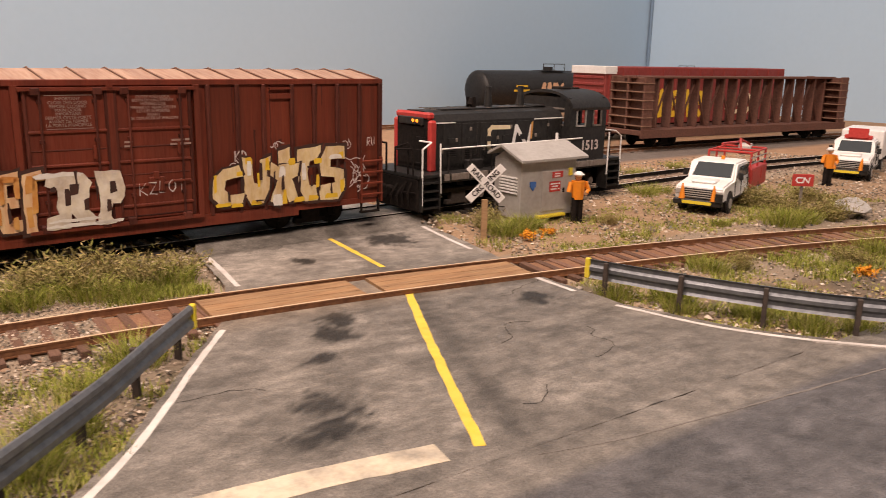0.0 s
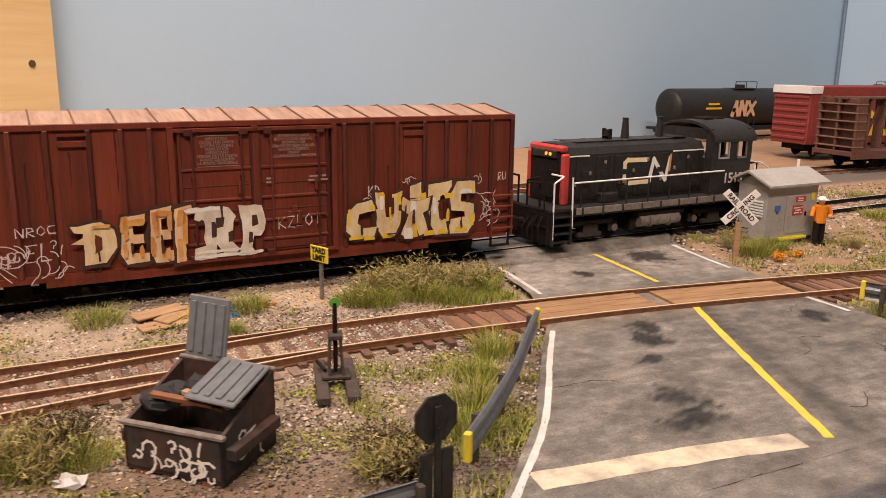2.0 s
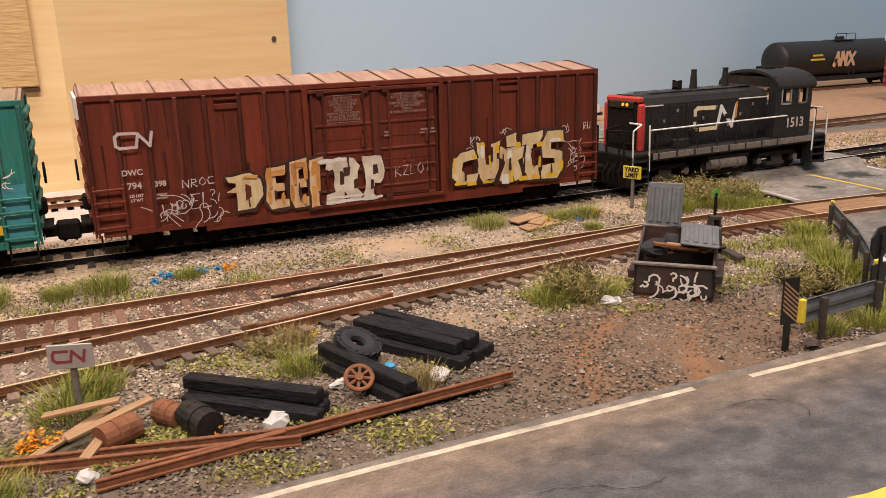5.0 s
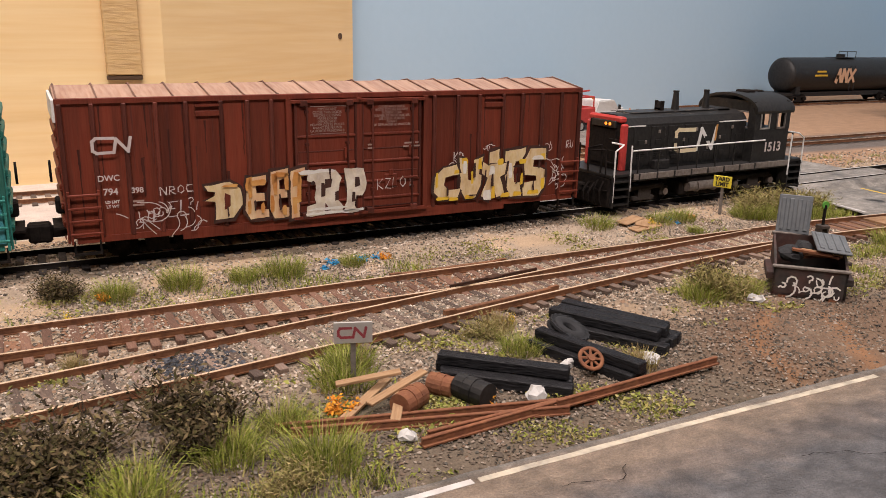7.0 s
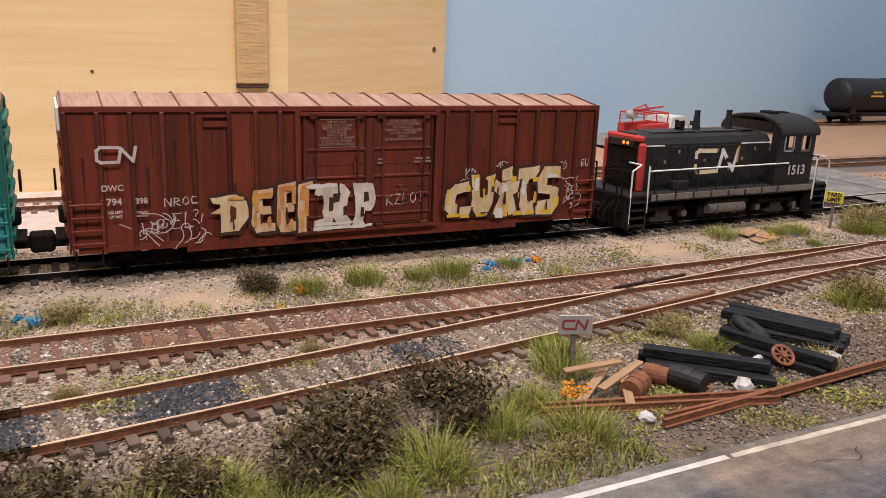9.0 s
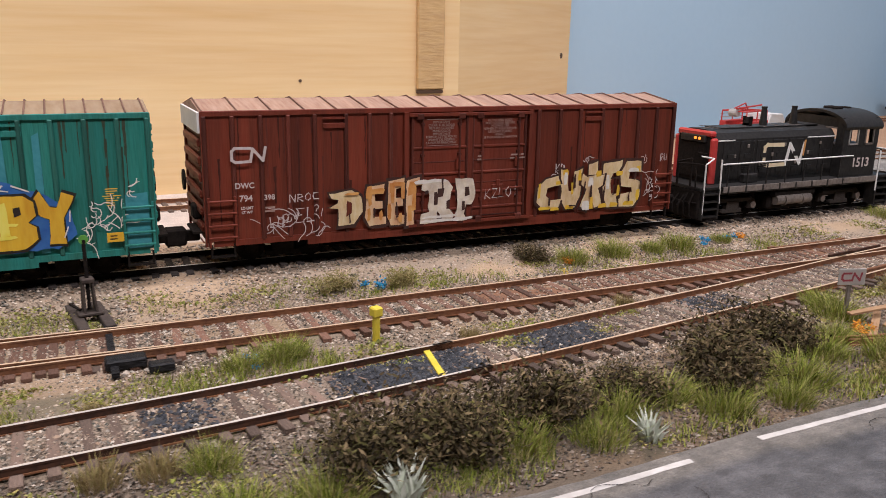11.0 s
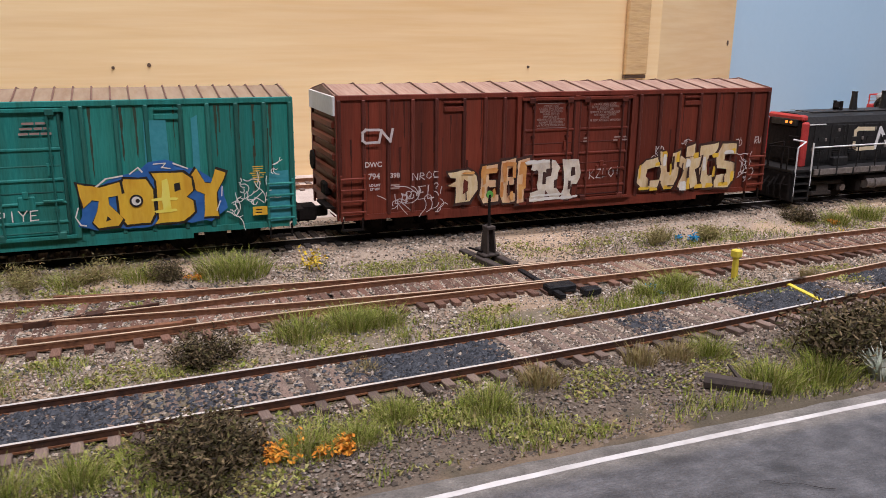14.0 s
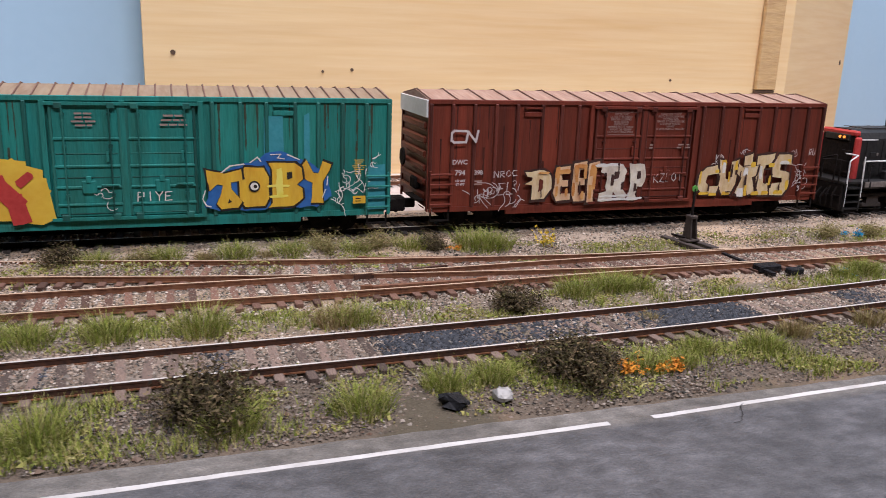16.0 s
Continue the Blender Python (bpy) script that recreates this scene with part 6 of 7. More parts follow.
part("backing_board", B().box(-.27, -.07, -.03, .02, .1, 1.1, bev=.01).box(.07, .27, -.03, .02, .1, 1.1, bev=.01), M["black"], t)

# striped marker post
t = thing("object_marker", "black and tan diagonal-striped marker board on a dark post", "marker post", 28.78, -11.95, 0, -10)
part("post", B().box(-.05, .05, -.04, .04, -.05, .75), M["black"], t)
part("board", B().box(-.17, .17, -.05, .0, .55, 1.47, bev=.01), M["black"], t)
sb = B()
for k in range(7):
    z = .72 + k * .088
    sb.face([(-.16, -.056, z + .13), (.16, -.056, z - .15), (.16, -.056, z - .11), (-.16, -.056, z + .17)])
part("stripe", sb, M["wood"], t, "tan diagonal stripes")


def guardrail(pts, label, ends, group="guardrails"):
    c = curve_pts(pts, .25)
    n = normals(c)
    g = new("guardrail")
    tagged(g, label, "guardrail", group)
    prof = [(0, .42), (.05, .47), (.05, .56), (0, .62), (0, .68), (.05, .74), (.05, .83), (0, .88), (-.035, .88), (.015, .82), (.015, .75), (-.035, .69), (-.035, .61), (.015, .55), (.015, .48), (-.035, .42)]
    vs = [(x + nx * o, y + ny * o, z) for (x, y), (nx, ny) in zip(c, n) for o, z in prof]
    k = len(prof)
    fs = [(i * k + j, i * k + (j + 1) % k, (i + 1) * k + (j + 1) % k, (i + 1) * k + j) for i in range(len(c) - 1) for j in range(k)]
    raw("beam", vs, fs, M["steel"], parent=g)
    for i in range(2, len(c), 7):
        (x, y), (nx, ny) = c[i], n[i]
        part("post", B().box(-.05, .05, -.06, .06, -.1, .86, bev=.01), M["darkwood"], g, at=(x - nx * .1, y - ny * .1, 0, math.degrees(math.atan2(-nx, ny))))
    for e in ends:
        (x, y), (nx, ny) = c[e], n[e]
        part("end_terminal", B().box(-.06, .06, -.05, .07, .41, .89, bev=.02), M["safety"], g, "yellow end terminal", (x, y, 0, math.degrees(math.atan2(-nx, ny))))


guardrail([(37.15, -5.75), (36.1, -7.0), (35.0, -8.35), (33.7, -9.75), (32.75, -10.7)], "grey steel guardrail curving along the road edge with a yellow end", (0, -1))
guardrail([(29.35, -11.78), (30.6, -11.66), (31.75, -11.55)], "short dark steel guardrail with a yellow end", (0,))
guardrail([(46.1, -7.15), (46.75, -8.95), (47.45, -10.55), (48.4, -12.2), (49.9, -14.0), (52, -15.6)], "long dark steel guardrail beside the road with a yellow end", (0,))


def hut():
    t = thing("signal_hut", "grey galvanised signal hut with overhanging roof and warning plates", "signal hut", 51.15, .25, .1, 2)
    W, D, H = 2.6, 1.3, 2.05
    hw, hd = W / 2, D / 2
    part("hut_body", B().box(-hw, hw, -hd, hd, .12, H, bev=.02).prism([(-hw, -hd, H), (-hw, hd, H), (-hw, .1, H + .32)], (W, 0, 0)), M["grey"], t)
    part("roof", B().prism([(-hw - .25, -hd - .3, H - .02), (-hw - .25, .1, H + .42), (-hw - .25, hd + .1, H + .12), (-hw - .25, hd + .1, H + .2), (-hw - .25, .1, H + .5), (-hw - .25, -hd - .3, H + .06)], (W + .5, 0, 0)), M["grey"], t, "pale grey pitched metal roof")
    part("door", B().box(-.35, .75, -hd - .04, -hd + .02, .3, 1.65, bev=.015), M["grey"], t)
    part("door_handle", B().box(.62, .68, -hd - .08, -hd - .03, .9, 1.05), M["grime_shade"], t)
    lv = B()
    for k in range(6):
        lv.box(-hw - .05, -hw + .02, -.5, .35, .95 + k * .1, 1.0 + k * .1)
    part("louvre", lv, M["white"], t)
    part("warning_plate", B().box(-.02, .5, -hd - .06, -hd - .03, .95, 1.3), M["red"], t, "red warning plate")
    part("warning_plate", B().box(.1, .6, -hd - .06, -hd - .03, 1.42, 1.62), M["red"], t, "red and white warning plate")
    part("plate_text", bars(bars(B(), .03, 1.22, .42, 3, .09, .045, hd + .065, 2), .15, 1.55, .4, 2, .08, .04, hd + .065, 3), M["white"], t)
    part("blue_plate", B().prism([(-.9, -hd - .05, 1.35), (-.65, -hd - .05, 1.35), (-.65, -hd - .05, 1.2), (-.775, -hd - .05, 1.05), (-.9, -hd - .05, 1.2)], (0, .04, 0)), M["blue"], t, "small blue shield plate")
    part("yellow_plate", B().box(.92, 1.08, -hd - .05, -hd, 1.45, 1.7), M["safety"], t)
    part("step", B().box(-.6, .7, -hd - .18, -hd + .05, .1, .2, bev=.02), M["safety"], t, "yellow door step")
    part("skid", B().box(-hw, hw, -hd + .1, -hd + .3, -.12, .12).box(-hw, hw, hd - .3, hd - .1, -.12, .12), M["darkwood"], t)
    tg = tags(B(), "AXN", -.8, .25, .45, .4, .04, hw + .01)
    scribble(tg, -.75, .2, .4, .5, 6, .03, hw + .012, 8)
    ob = part("black_tag", tg, M["ink"], t, "black scrawled tags")
    ob.matrix_basis = pose(0, 0, 0, 0, 0, -90)
    part("vent_pipe", B().cyl((hw - .15, .2, H + .2), (hw - .15, .2, H + .75), .05, n=8), M["white"], t)


hut()


def figure(x, y, rz, label):
    b = B()
    b.cyl((-.12, 0, 0), (-.1, 0, .85), .1, .12, n=8).cyl((.12, .02, 0), (.1, 0, .85), .1, .12, n=8).box(-.17, -.05, -.2, .1, 0, .1).box(.07, .19, -.2, .1, 0, .1)
    n1 = len(b.b.faces)
    b.cyl((0, 0, .8), (0, 0, 1.42), .2, .24, n=10).cyl((-.27, 0, 1.38), (-.36, -.05, 1.05), .08, n=7).cyl((.27, 0, 1.38), (.38, -.02, 1.1), .08, n=7).cyl((.38, -.02, 1.1), (.2, -.2, 1.0), .07, n=7)
    n2 = len(b.b.faces)
    b.ball((0, 0, 1.56), .12)
    n3 = len(b.b.faces)
    b.ball((0, 0, 1.64), .15, 1, 1.1, .75).cyl((0, -.03, 1.63), (0, -.03, 1.65), .19, n=12)
    b.b.faces.ensure_lookup_table()
    for i, f in enumerate(b.b.faces):
        f.material_index = 0 if i < n1 else 1 if i < n2 else 2 if i < n3 else 3
    me = mesh_of(b, "worker_figurine", M["grime_shade"], True)
    for k in ("hivis", "skin", "white"):
        me.materials.append(M[k])
    ob = new("worker_figurine", me)
    ob.matrix_basis = spot(x, y, 0.0, rz)
    tagged(ob, label, "figurine")


figure(52.1, -.85, -20, "small painted worker figurine in orange vest and white helmet")
figure(68.2, -.75, -30, "small painted worker figurine in orange vest beside a truck")

# crossbuck
t = thing("crossbuck", "white railroad crossing crossbuck on a yellow-tan post", "crossing sign", 47.65, -1.35, 0, -32)
part("post", B().box(-.09, .09, -.06, .06, -.1, 1.25, bev=.01), M["wood"], t)
for k, (a, words) in enumerate(((45, "CROSSING"), (-45, "RAIL  ROAD"))):
    bl = part("blade", B().box(-.72, .72, -.03, .0, -.13, .13, bev=.01), M["white"], t)
    bl.matrix_basis = pose(0, (-.07 - .035 * k) * S, 1.75 * S, 0, -a, 0)
    text_mesh(words, .22, "lettering", M["ink"], bl, pose(0, -.034 * S, 0, 90), "", .006)


def pickup(x, y, rz, label, body, kind, scale=1.0):
    """Service truck facing local -x. Origin under the front axle."""
    t = thing("service_truck", label, "truck", x, y, 0.0, rz, "service trucks")
    t.matrix_basis = t.matrix_basis @ Matrix.Diagonal((scale, scale, scale, 1))
    w = 1.0
    cab = B()
    cab.prism([(-1.0, -w, .55), (-1.0, -w, 1.05), (-.85, -w, 1.2), (.55, -w, 1.35), (1.25, -w + .12, 1.98), (3.0, -w + .12, 2.0), (3.15, -w, 1.3), (3.15, -w, .5), (.5, -w, .5)], (0, 2 * w, 0))
    bmesh.ops.recalc_face_normals(cab.b, faces=cab.b.faces[:])
    bmesh.ops.bevel(cab.b, geom=cab.b.edges[:], offset=.07, segments=2, affect="EDGES")
    part("cab", cab, M["white"], t, "white crew cab")
    part("side_trim", B().box(-.6, 3.1, -w - .015, -w + .02, .5, .6), M["black"], t)
    for y in (-w - .012, w - .018):
        for x in (.78, 1.74, 2.86):
            part("door_seam", B().box(x, x + .025, y, y + .03, .62, 1.36), M["black"], t)
        for x in (1.55, 2.65):
            part("door_handle", B().box(x, x + .16, y - .02, y + .03, 1.2, 1.25), M["black"], t)
        part("wheel_arch", B().cyl((0, y, .46), (0, y + .03, .46), .5, n=20), M["black"], t)
    for k in range(4):
        part("grille_bar", B().box(-1.1, -1.05, -.6, .6, .7 + k * .09, .735 + k * .09), M["grey"], t)
    part("hood_scoop", B().box(-.6, .45, -.5, .5, 1.22, 1.36, bev=.06), M["white"], t)
    part("windscreen", B().prism([(.62, -.82, 1.4), (.62, .82, 1.4), (1.2, .76, 1.92), (1.2, -.76, 1.92)], (-.03, 0, .02)), M["glass"], t)
    for y in (-w - .005, w - .015):
        part("side_window", B().prism([(.85, y, 1.38), (1.7, y, 1.38), (1.7, y, 1.86), (1.32, y, 1.86)], (0, .02, 0)), M["glass"], t)
        part("side_window", B().prism([(1.8, y, 1.38), (2.8, y, 1.38), (2.75, y, 1.86), (1.8, y, 1.86)], (0, .02, 0)), M["glass"], t)
    part("grille", B().box(-1.06, -.98, -.62, .62, .68, 1.06, bev=.02).box(-1.08, -1.0, -.6, .6, .84, .88), M["black"], t)
    part("bumper", B().box(-1.25, -.98, -1.02, 1.02, .38, .62, bev=.05).box(-1.3, -1.2, -1.05, -.75, .6, .95), M["black"], t)
    part("bumper_stripe", B().box(-1.27, -1.24, -.6, .6, .44, .57), M["safety"], t, "yellow bumper stripe")
    for y in (-.82, .82):
        part("headlight", B().box(-1.05, -.96, y - .14, y + .14, .8, 1.02, bev=.02), M["grey"], t)
        part("mirror", B().box(.75, .85, y * 1.45 - .1, y * 1.45 + .1, 1.35, 1.65, bev=.02), M["black"], t)
        part("traffic_cone", B().cyl((-1.15, y * .8, .62), (-1.15, y * .8, 1.25), .14, .03, n=10), M["hivis"], t, "orange traffic cone on the bumper")
    part("chassis", B().box(-.9, 6.0, -.6, .6, .4, .6), M["black"], t)
    for wx in (0, 4.6):
        for y in (-.92, .92):
            wh = part("wheel", B().cyl((wx, y - .13, .42), (wx, y + .13, .42), .42, n=18), M["rubber"], t)
            part("rim", B().cyl((wx, y * 1.02 - .13, .42), (wx, y * 1.02 + .13, .42), .22, n=12), M["grey"], wh)
    if kind == "service":
        bd = B().box(3.2, 6.1, -1.05, -.55, .62, 1.55, bev=.03).box(3.2, 6.1, .55, 1.05, .62, 1.55, bev=.03).box(3.2, 6.1, -.6, .6, .6, .8).box(3.2, 3.3, -1.0, 1.0, .6, 1.6)
        part("service_body", bd, M[body], t, "red tool body")
        part("door_panel", B().box(3.35, 4.2, -1.075, -1.05, .95, 1.45).box(5.0, 5.95, -1.075, -1.05, .95, 1.45), M[body], t)
        rk = B()
        for y in (-.95, .95):
            rk.path([(3.3, y, 1.55), (3.3, y, 2.25), (6.0, y, 2.25), (6.0, y, 1.55)], .05)
            rk.path([(4.6, y, 1.55), (4.6, y, 2.25)], .05)
        for x in (3.3, 4.6, 6.0):
            rk.path([(x, -.95, 2.25), (x, .95, 2.25)], .05)
        rk.path([(3.0, .3, 2.6), (6.3, .3, 2.45)], .06).path([(3.6, -.4, 2.3), (4.5, -.1, 2.75), (5.6, -.3, 2.4)], .05)
        part("ladder_rack", rk, M["red"], t, "red pipe rack")
        part("ladder", B().box(3.2, 6.1, -1.02, -.98, 1.75, 1.8).box(3.2, 6.1, -1.02, -.98, 2.0, 2.05), M["grey"], t)
        part("hose_reel", B().cyl((6.05, -.3, 2.15), (6.05, .3, 2.15), .28, n=12), M["grey"], t)
        part("beacon", B().cyl((2.2, 0, 2.0), (2.2, 0, 2.15), .09, n=8), M["hivis"], t)
    else:
        part("box_body", B().box(3.4, 7.2, -1.1, 1.1, .8, 2.4, bev=.05), M["white"], t)
        part("light_bar", B().box(1.6, 2.0, -.7, .7, 2.0, 2.22, bev=.04).box(1.5, 1.6, -.5, .5, 2.1, 2.6), M["red"], t, "red roof board")
        part("door_emblem", B().box(1.9, 2.3, -w - .02, -w, .85, 1.1), M["ink"], t)
    return t


pickup(57.9, -1.75, 20, "white crew-cab service truck with a red tool body and cones", "red", "service", .87)
pickup(71.4, -.1, 20, "white box truck with a red roof board", "white", "box", .9)
pickup(47.6, 23.2, 195, "white and red service truck on the far road", "red", "service")

# wooden tie stacks, scrap rails and rubbish
TIE1 = mesh_of(B().box(-1.28, 1.28, -.135, .135, 0, .23, bev=.025), "old_tie", M["newtie"])


def tie_pile(x, y, rz, rows, label, seed):
    rg = random.Random(seed)
    for lvl, n in enumerate(rows):
        for i in range(n):
            o = new("railway_tie", TIE1)
            a = radians(rz)
            d = (i - (n - 1) / 2) * .29 + rg.uniform(-.03, .03)
            s = rg.uniform(-.15, .15)
            o.matrix_basis = spot(x - math.sin(a) * d + math.cos(a) * s, y + math.cos(a) * d + math.sin(a) * s, lvl * .232, rz + rg.uniform(-3, 3))
            tagged(o, label, "railway tie", "stacked ties")


tie_pile(22.75, -8.5, -60, (4, 3), "creosote-black wooden railway tie in a stack", 1)
tie_pile(19.2, -9.55, -40, (3, 1), "creosote-black wooden railway tie lying in a low pile", 2)
tie_pile(21.2, -9.5, -70, (2, 1), "creosote-black wooden railway tie on the gravel", 3)


def scrap_rail(a, b, z, label):
    L, ang = math.hypot(b[0] - a[0], b[1] - a[1]), math.degrees(math.atan2(b[1] - a[1], b[0] - a[0]))
    t = B().box(0, L, -.08, .08, 0, .03).box(0, L, -.018, .018, .028, .12).box(0, L, -.036, .036, .115, .155, bev=.01)
    tagged(part("scrap_rail", t, M["rust"], None, label, (a[0], a[1], z, ang)), category="rail", group="scrap rails")


scrap_rail((14.7, -9.75), (20.3, -11.12), .02, "rusty loose rail lying on the gravel")
scrap_rail((14.9, -10.0), (19.6, -11.25), .02, "rusty loose rail lying on the gravel")
scrap_rail((19.4, -11.15), (23.5, -10.85), .12, "rusty loose rail lying on other rails")
scrap_rail((16.7, -11.25), (22.9, -10.75), .04, "rusty loose rail lying on the gravel")
scrap_rail((16.9, -11.05), (20.2, -10.95), .03, "rusty loose rail lying on the gravel")


def torus(name, label, cat, x, y, z, R, r, m, rot, lugs=0):
    b = B()
    n, k = 24, 10
    ring = [[b.b.verts.new(((R + r * math.cos(v)) * math.cos(u), (R + r * math.cos(v)) * math.sin(u), .9 * r * math.sin(v))) for v in [2 * math.pi * j / k for j in range(k)]] for u in [2 * math.pi * i / n for i in range(n)]]
    for i in range(n):
        for j in range(k):
            b.b.faces.new((ring[i][j], ring[(i + 1) % n][j], ring[(i + 1) % n][(j + 1) % k], ring[i][(j + 1) % k]))
    for i in range(lugs):
        for sg in (-1, 1):
            b.box(-.06, .06, -.05, .16, -.03, .03, pose(0, 0, 0, 0, 0, 360 * (i + .5 * (sg > 0)) / lugs) @ Matrix.Translation((R + r * .93, 0, sg * r * .45)) @ pose(0, 0, 0, 0, 0, 20))
    ob = part(name, b, m, None, label, None, True)
    ob.matrix_basis = spot(x, y, z, *rot)
    return tagged(ob, category=cat)


torus("tractor_tyre", "big black lugged tractor tyre leaning on the ties", "tyre", 21.4, -8.65, .40, .27, .14, M["rubber"], (20, 22, 10), 18)
vw = torus("valve_wheel", "rusty spoked valve wheel", "valve wheel", 20.95, -10.05, .36, .23, .04, M["rust"], (-20, 38, 8))
part("spoke", B().cyl((-.23, 0, 0), (.23, 0, 0), .03, n=6).cyl((0, -.23, 0), (0, .23, 0), .03, n=6).cyl((-.16, -.16, 0), (.16, .16, 0), .028, n=6).cyl((-.16, .16, 0), (.16, -.16, 0), .028, n=6).cyl((0, 0, -.06), (0, 0, .06), .08, n=8), M["rust"], vw)


def barrel(x, y, z, rz, m, label, r=.3, L=.85, tilt=90):
    b = B()
    for k, (a, c) in enumerate(((0, .3), (.3, .6), (.6, 1))):
        b.cyl((0, 0, L * a), (0, 0, L * c), r * (1 if k != 1 else 1.04), n=16)
    b.cyl((0, 0, L * .3 - .02), (0, 0, L * .3 + .02), r * 1.07, n=16).cyl((0, 0, L * .6 - .02), (0, 0, L * .6 + .02), r * 1.07, n=16)
    ob = part("oil_drum", b, m, None, label)
    ob.matrix_basis = spot(x, y, z, rz, tilt)
    tagged(ob, category="drum", group="scrap drums")


barrel(18.15, -9.8, .24, 20, M["black"], "black oil drum lying on its side", .24, .7)
barrel(17.35, -9.8, .22, -60, M["rust"], "rusty drum lying on its side", .22, .62)
barrel(17.75, -9.4, .2, 35, M["rust"], "dented rusty drum among the scrap", .2, .5)
for i, (x, y, rz, L) in enumerate(((16.4, -9.5, 35, 1.6), (16.9, -9.9, 60, 1.3), (17.0, -9.6, 20, 1.4), (16.6, -9.2, -15, 1.2))):
    tagged(part("scrap_board", B().box(-L / 2, L / 2, -.09, .09, 0, .06, bev=.01), M["wood"], None, "weathered tan board thrown on the scrap", (x, y, .12 + .09 * i, rz, 0, -8)), category="board", group="scrap boards")
for i, (x, y, rz, L) in enumerate(((29.5, -.9, 30, 1.4), (29.9, -1.2, 15, 1.5), (30.1, -.8, 45, 1.2), (29.7, -.6, 25, 1.3))):
    tagged(part("plywood_scrap", B().box(-L / 2, L / 2, -.22, .22, 0, .05, bev=.01), M["wood"], None, "orange-tan plywood scrap in the grass", (x, y, .05 + .06 * i, rz, 6, 0)), category="board", group="plywood scraps")


def crumple(name, x, y, r, m, label, cat, seed):
    rg = random.Random(seed)
    b = B().ball((0, 0, r * .5), r, 1.3, 1, .6, 9)
    for v in b.b.verts:
        v.co += Vector([rg.uniform(-.3, .3) * r for _ in range(3)])
        v.co.z = max(v.co.z, 0)
    tagged(part(name, b, m, None, label, (x, y, .02, seed * 40)), category=cat)


crumple("paper_scrap", 19.4, -10.5, .2, M["paper"], "crumpled white paper on the gravel", "litter", 1)
crumple("paper_scrap", 22.45, -10.1, .19, M["paper"], "crumpled white and red paper on the gravel", "litter", 2)
crumple("paper_scrap", 16.6, -10.95, .15, M["paper"], "crumpled pale paper between loose rails", "litter", 3)
crumple("paper_scrap", 27.5, -8.2, .17, M["paper"], "crumpled white paper on the gravel", "litter", 4)
crumple("paper_scrap", 20.75, -9.55, .14, M["paper"], "small crumpled white paper", "litter", 5)
crumple("plastic_rag", 21.8, -9.3, .12, M["tarp"], "blue plastic rag on the gravel", "litter", 6)
crumple("rock", -11.6, -11.7, .2, M["grey"], "pale grey rock in the gravel", "rock", 7)
crumple("rock", -12.6, -11.75, .24, M["newtie"], "dark rock pile in the gravel", "rock", 8)
crumple("rock", 61.5, -5.3, .6, M["grey"], "pale boulder in the scrub", "rock", 9)
crumple("dirt_clod", 29.3, -12.1, .15, M["darkwood"], "dark clod beside the road edge", "rock", 10)
t = thing("log", "dark weathered log lying in the grass", "log", .05, -11.55, .12, -42)
part("trunk_piece", B().cyl((-.6, 0, 0), (.6, 0, .02), .17, .12, n=9).cyl((.1, 0, .05), (-.2, .25, .3), .06, .03, n=6), M["darkwood"], t)
t = thing("marker_post", "short yellow marker post beside the siding", "marker post", 5.05, -5.65, 0, 15)
part("post", B().box(-.07, .07, -.07, .07, -.05, .75, bev=.02), M["safety"], t)
part("cap", B().box(-.12, .12, -.12, .12, .6, .82, bev=.03), M["safety"], t)
t = thing("painted_tie", "yellow-painted clearance board between the rails", "clearance mark", 5.6, -7.6, .105, 80)
part("board", B().box(-.85, .85, -.07, .07, 0, .06), M["safety"], t)
t = thing("turnout_gear", "black turnout throw gear between the ties", "turnout gear", -.2, -5.2, .05, 0)
part("throw_rod", B().box(-.4, .4, -.2, .2, 0, .22, bev=.04).box(-.3, -.15, -.6, 2.6, .02, .12).box(.4, .9, -.6, -.3, 0, .18, bev=.03), M["newtie"], t)


# ---------------------------------------------------------------- parked freight cars
def centre_beam():
    t = thing("centre_beam_flat_car", "rusty brown centre-beam flat car with open lattice", "flat car", 70.2, 11.9, 0, -4)
    L = 20.4
    part("deck", B().box(0, L, .1, 2.9, 1.0, 1.3, bev=.03).box(0, L, 0, .12, .85, 1.32).box(0, L, 2.88, 3.0, .85, 1.32), M["rustframe"], t)
    part("top_chord", B().box(.2, L - .2, 1.0, 2.0, 4.3, 4.45, bev=.03), M["rustframe"], t)
    for x in (.1, L - .9):
        part("bulkhead", B().box(x + .3, x + .5, .12, 2.88, 1.3, 4.4, bev=.03), M["rustframe"], t)
        for y in (.06, 1.42, 2.78):
            part("bulkhead_post", B().box(x, x + .8, y, y + .16, 1.3, 4.45, bev=.03), M["rustframe"], t)
        for k in range(6):
            part("bulkhead_rib", B().box(x - .03, x + .83, .03, 2.97, 1.5 + k * .5, 1.58 + k * .5, bev=.02), M["palerust"], t)
    n = 15
    for i in range(n + 1):
        x = 1.2 + (L - 2.4) * i / n
        part("upright", B().box(x - .07, x + .07, 1.15, 1.85, 1.3, 4.3, bev=.02), M["rustframe"], t)
        if i < n:
            x2 = 1.2 + (L - 2.4) * (i + 1) / n
            a, b = ((x, 1.5, 1.3), (x2, 1.5, 4.3)) if i % 2 else ((x, 1.5, 4.3), (x2, 1.5, 1.3))
            part("brace", B().cyl(a, b, .07, n=6), M["rustframe"], t)
    for x in (2.5, L - 2.5):
        truck(t, x, .2)


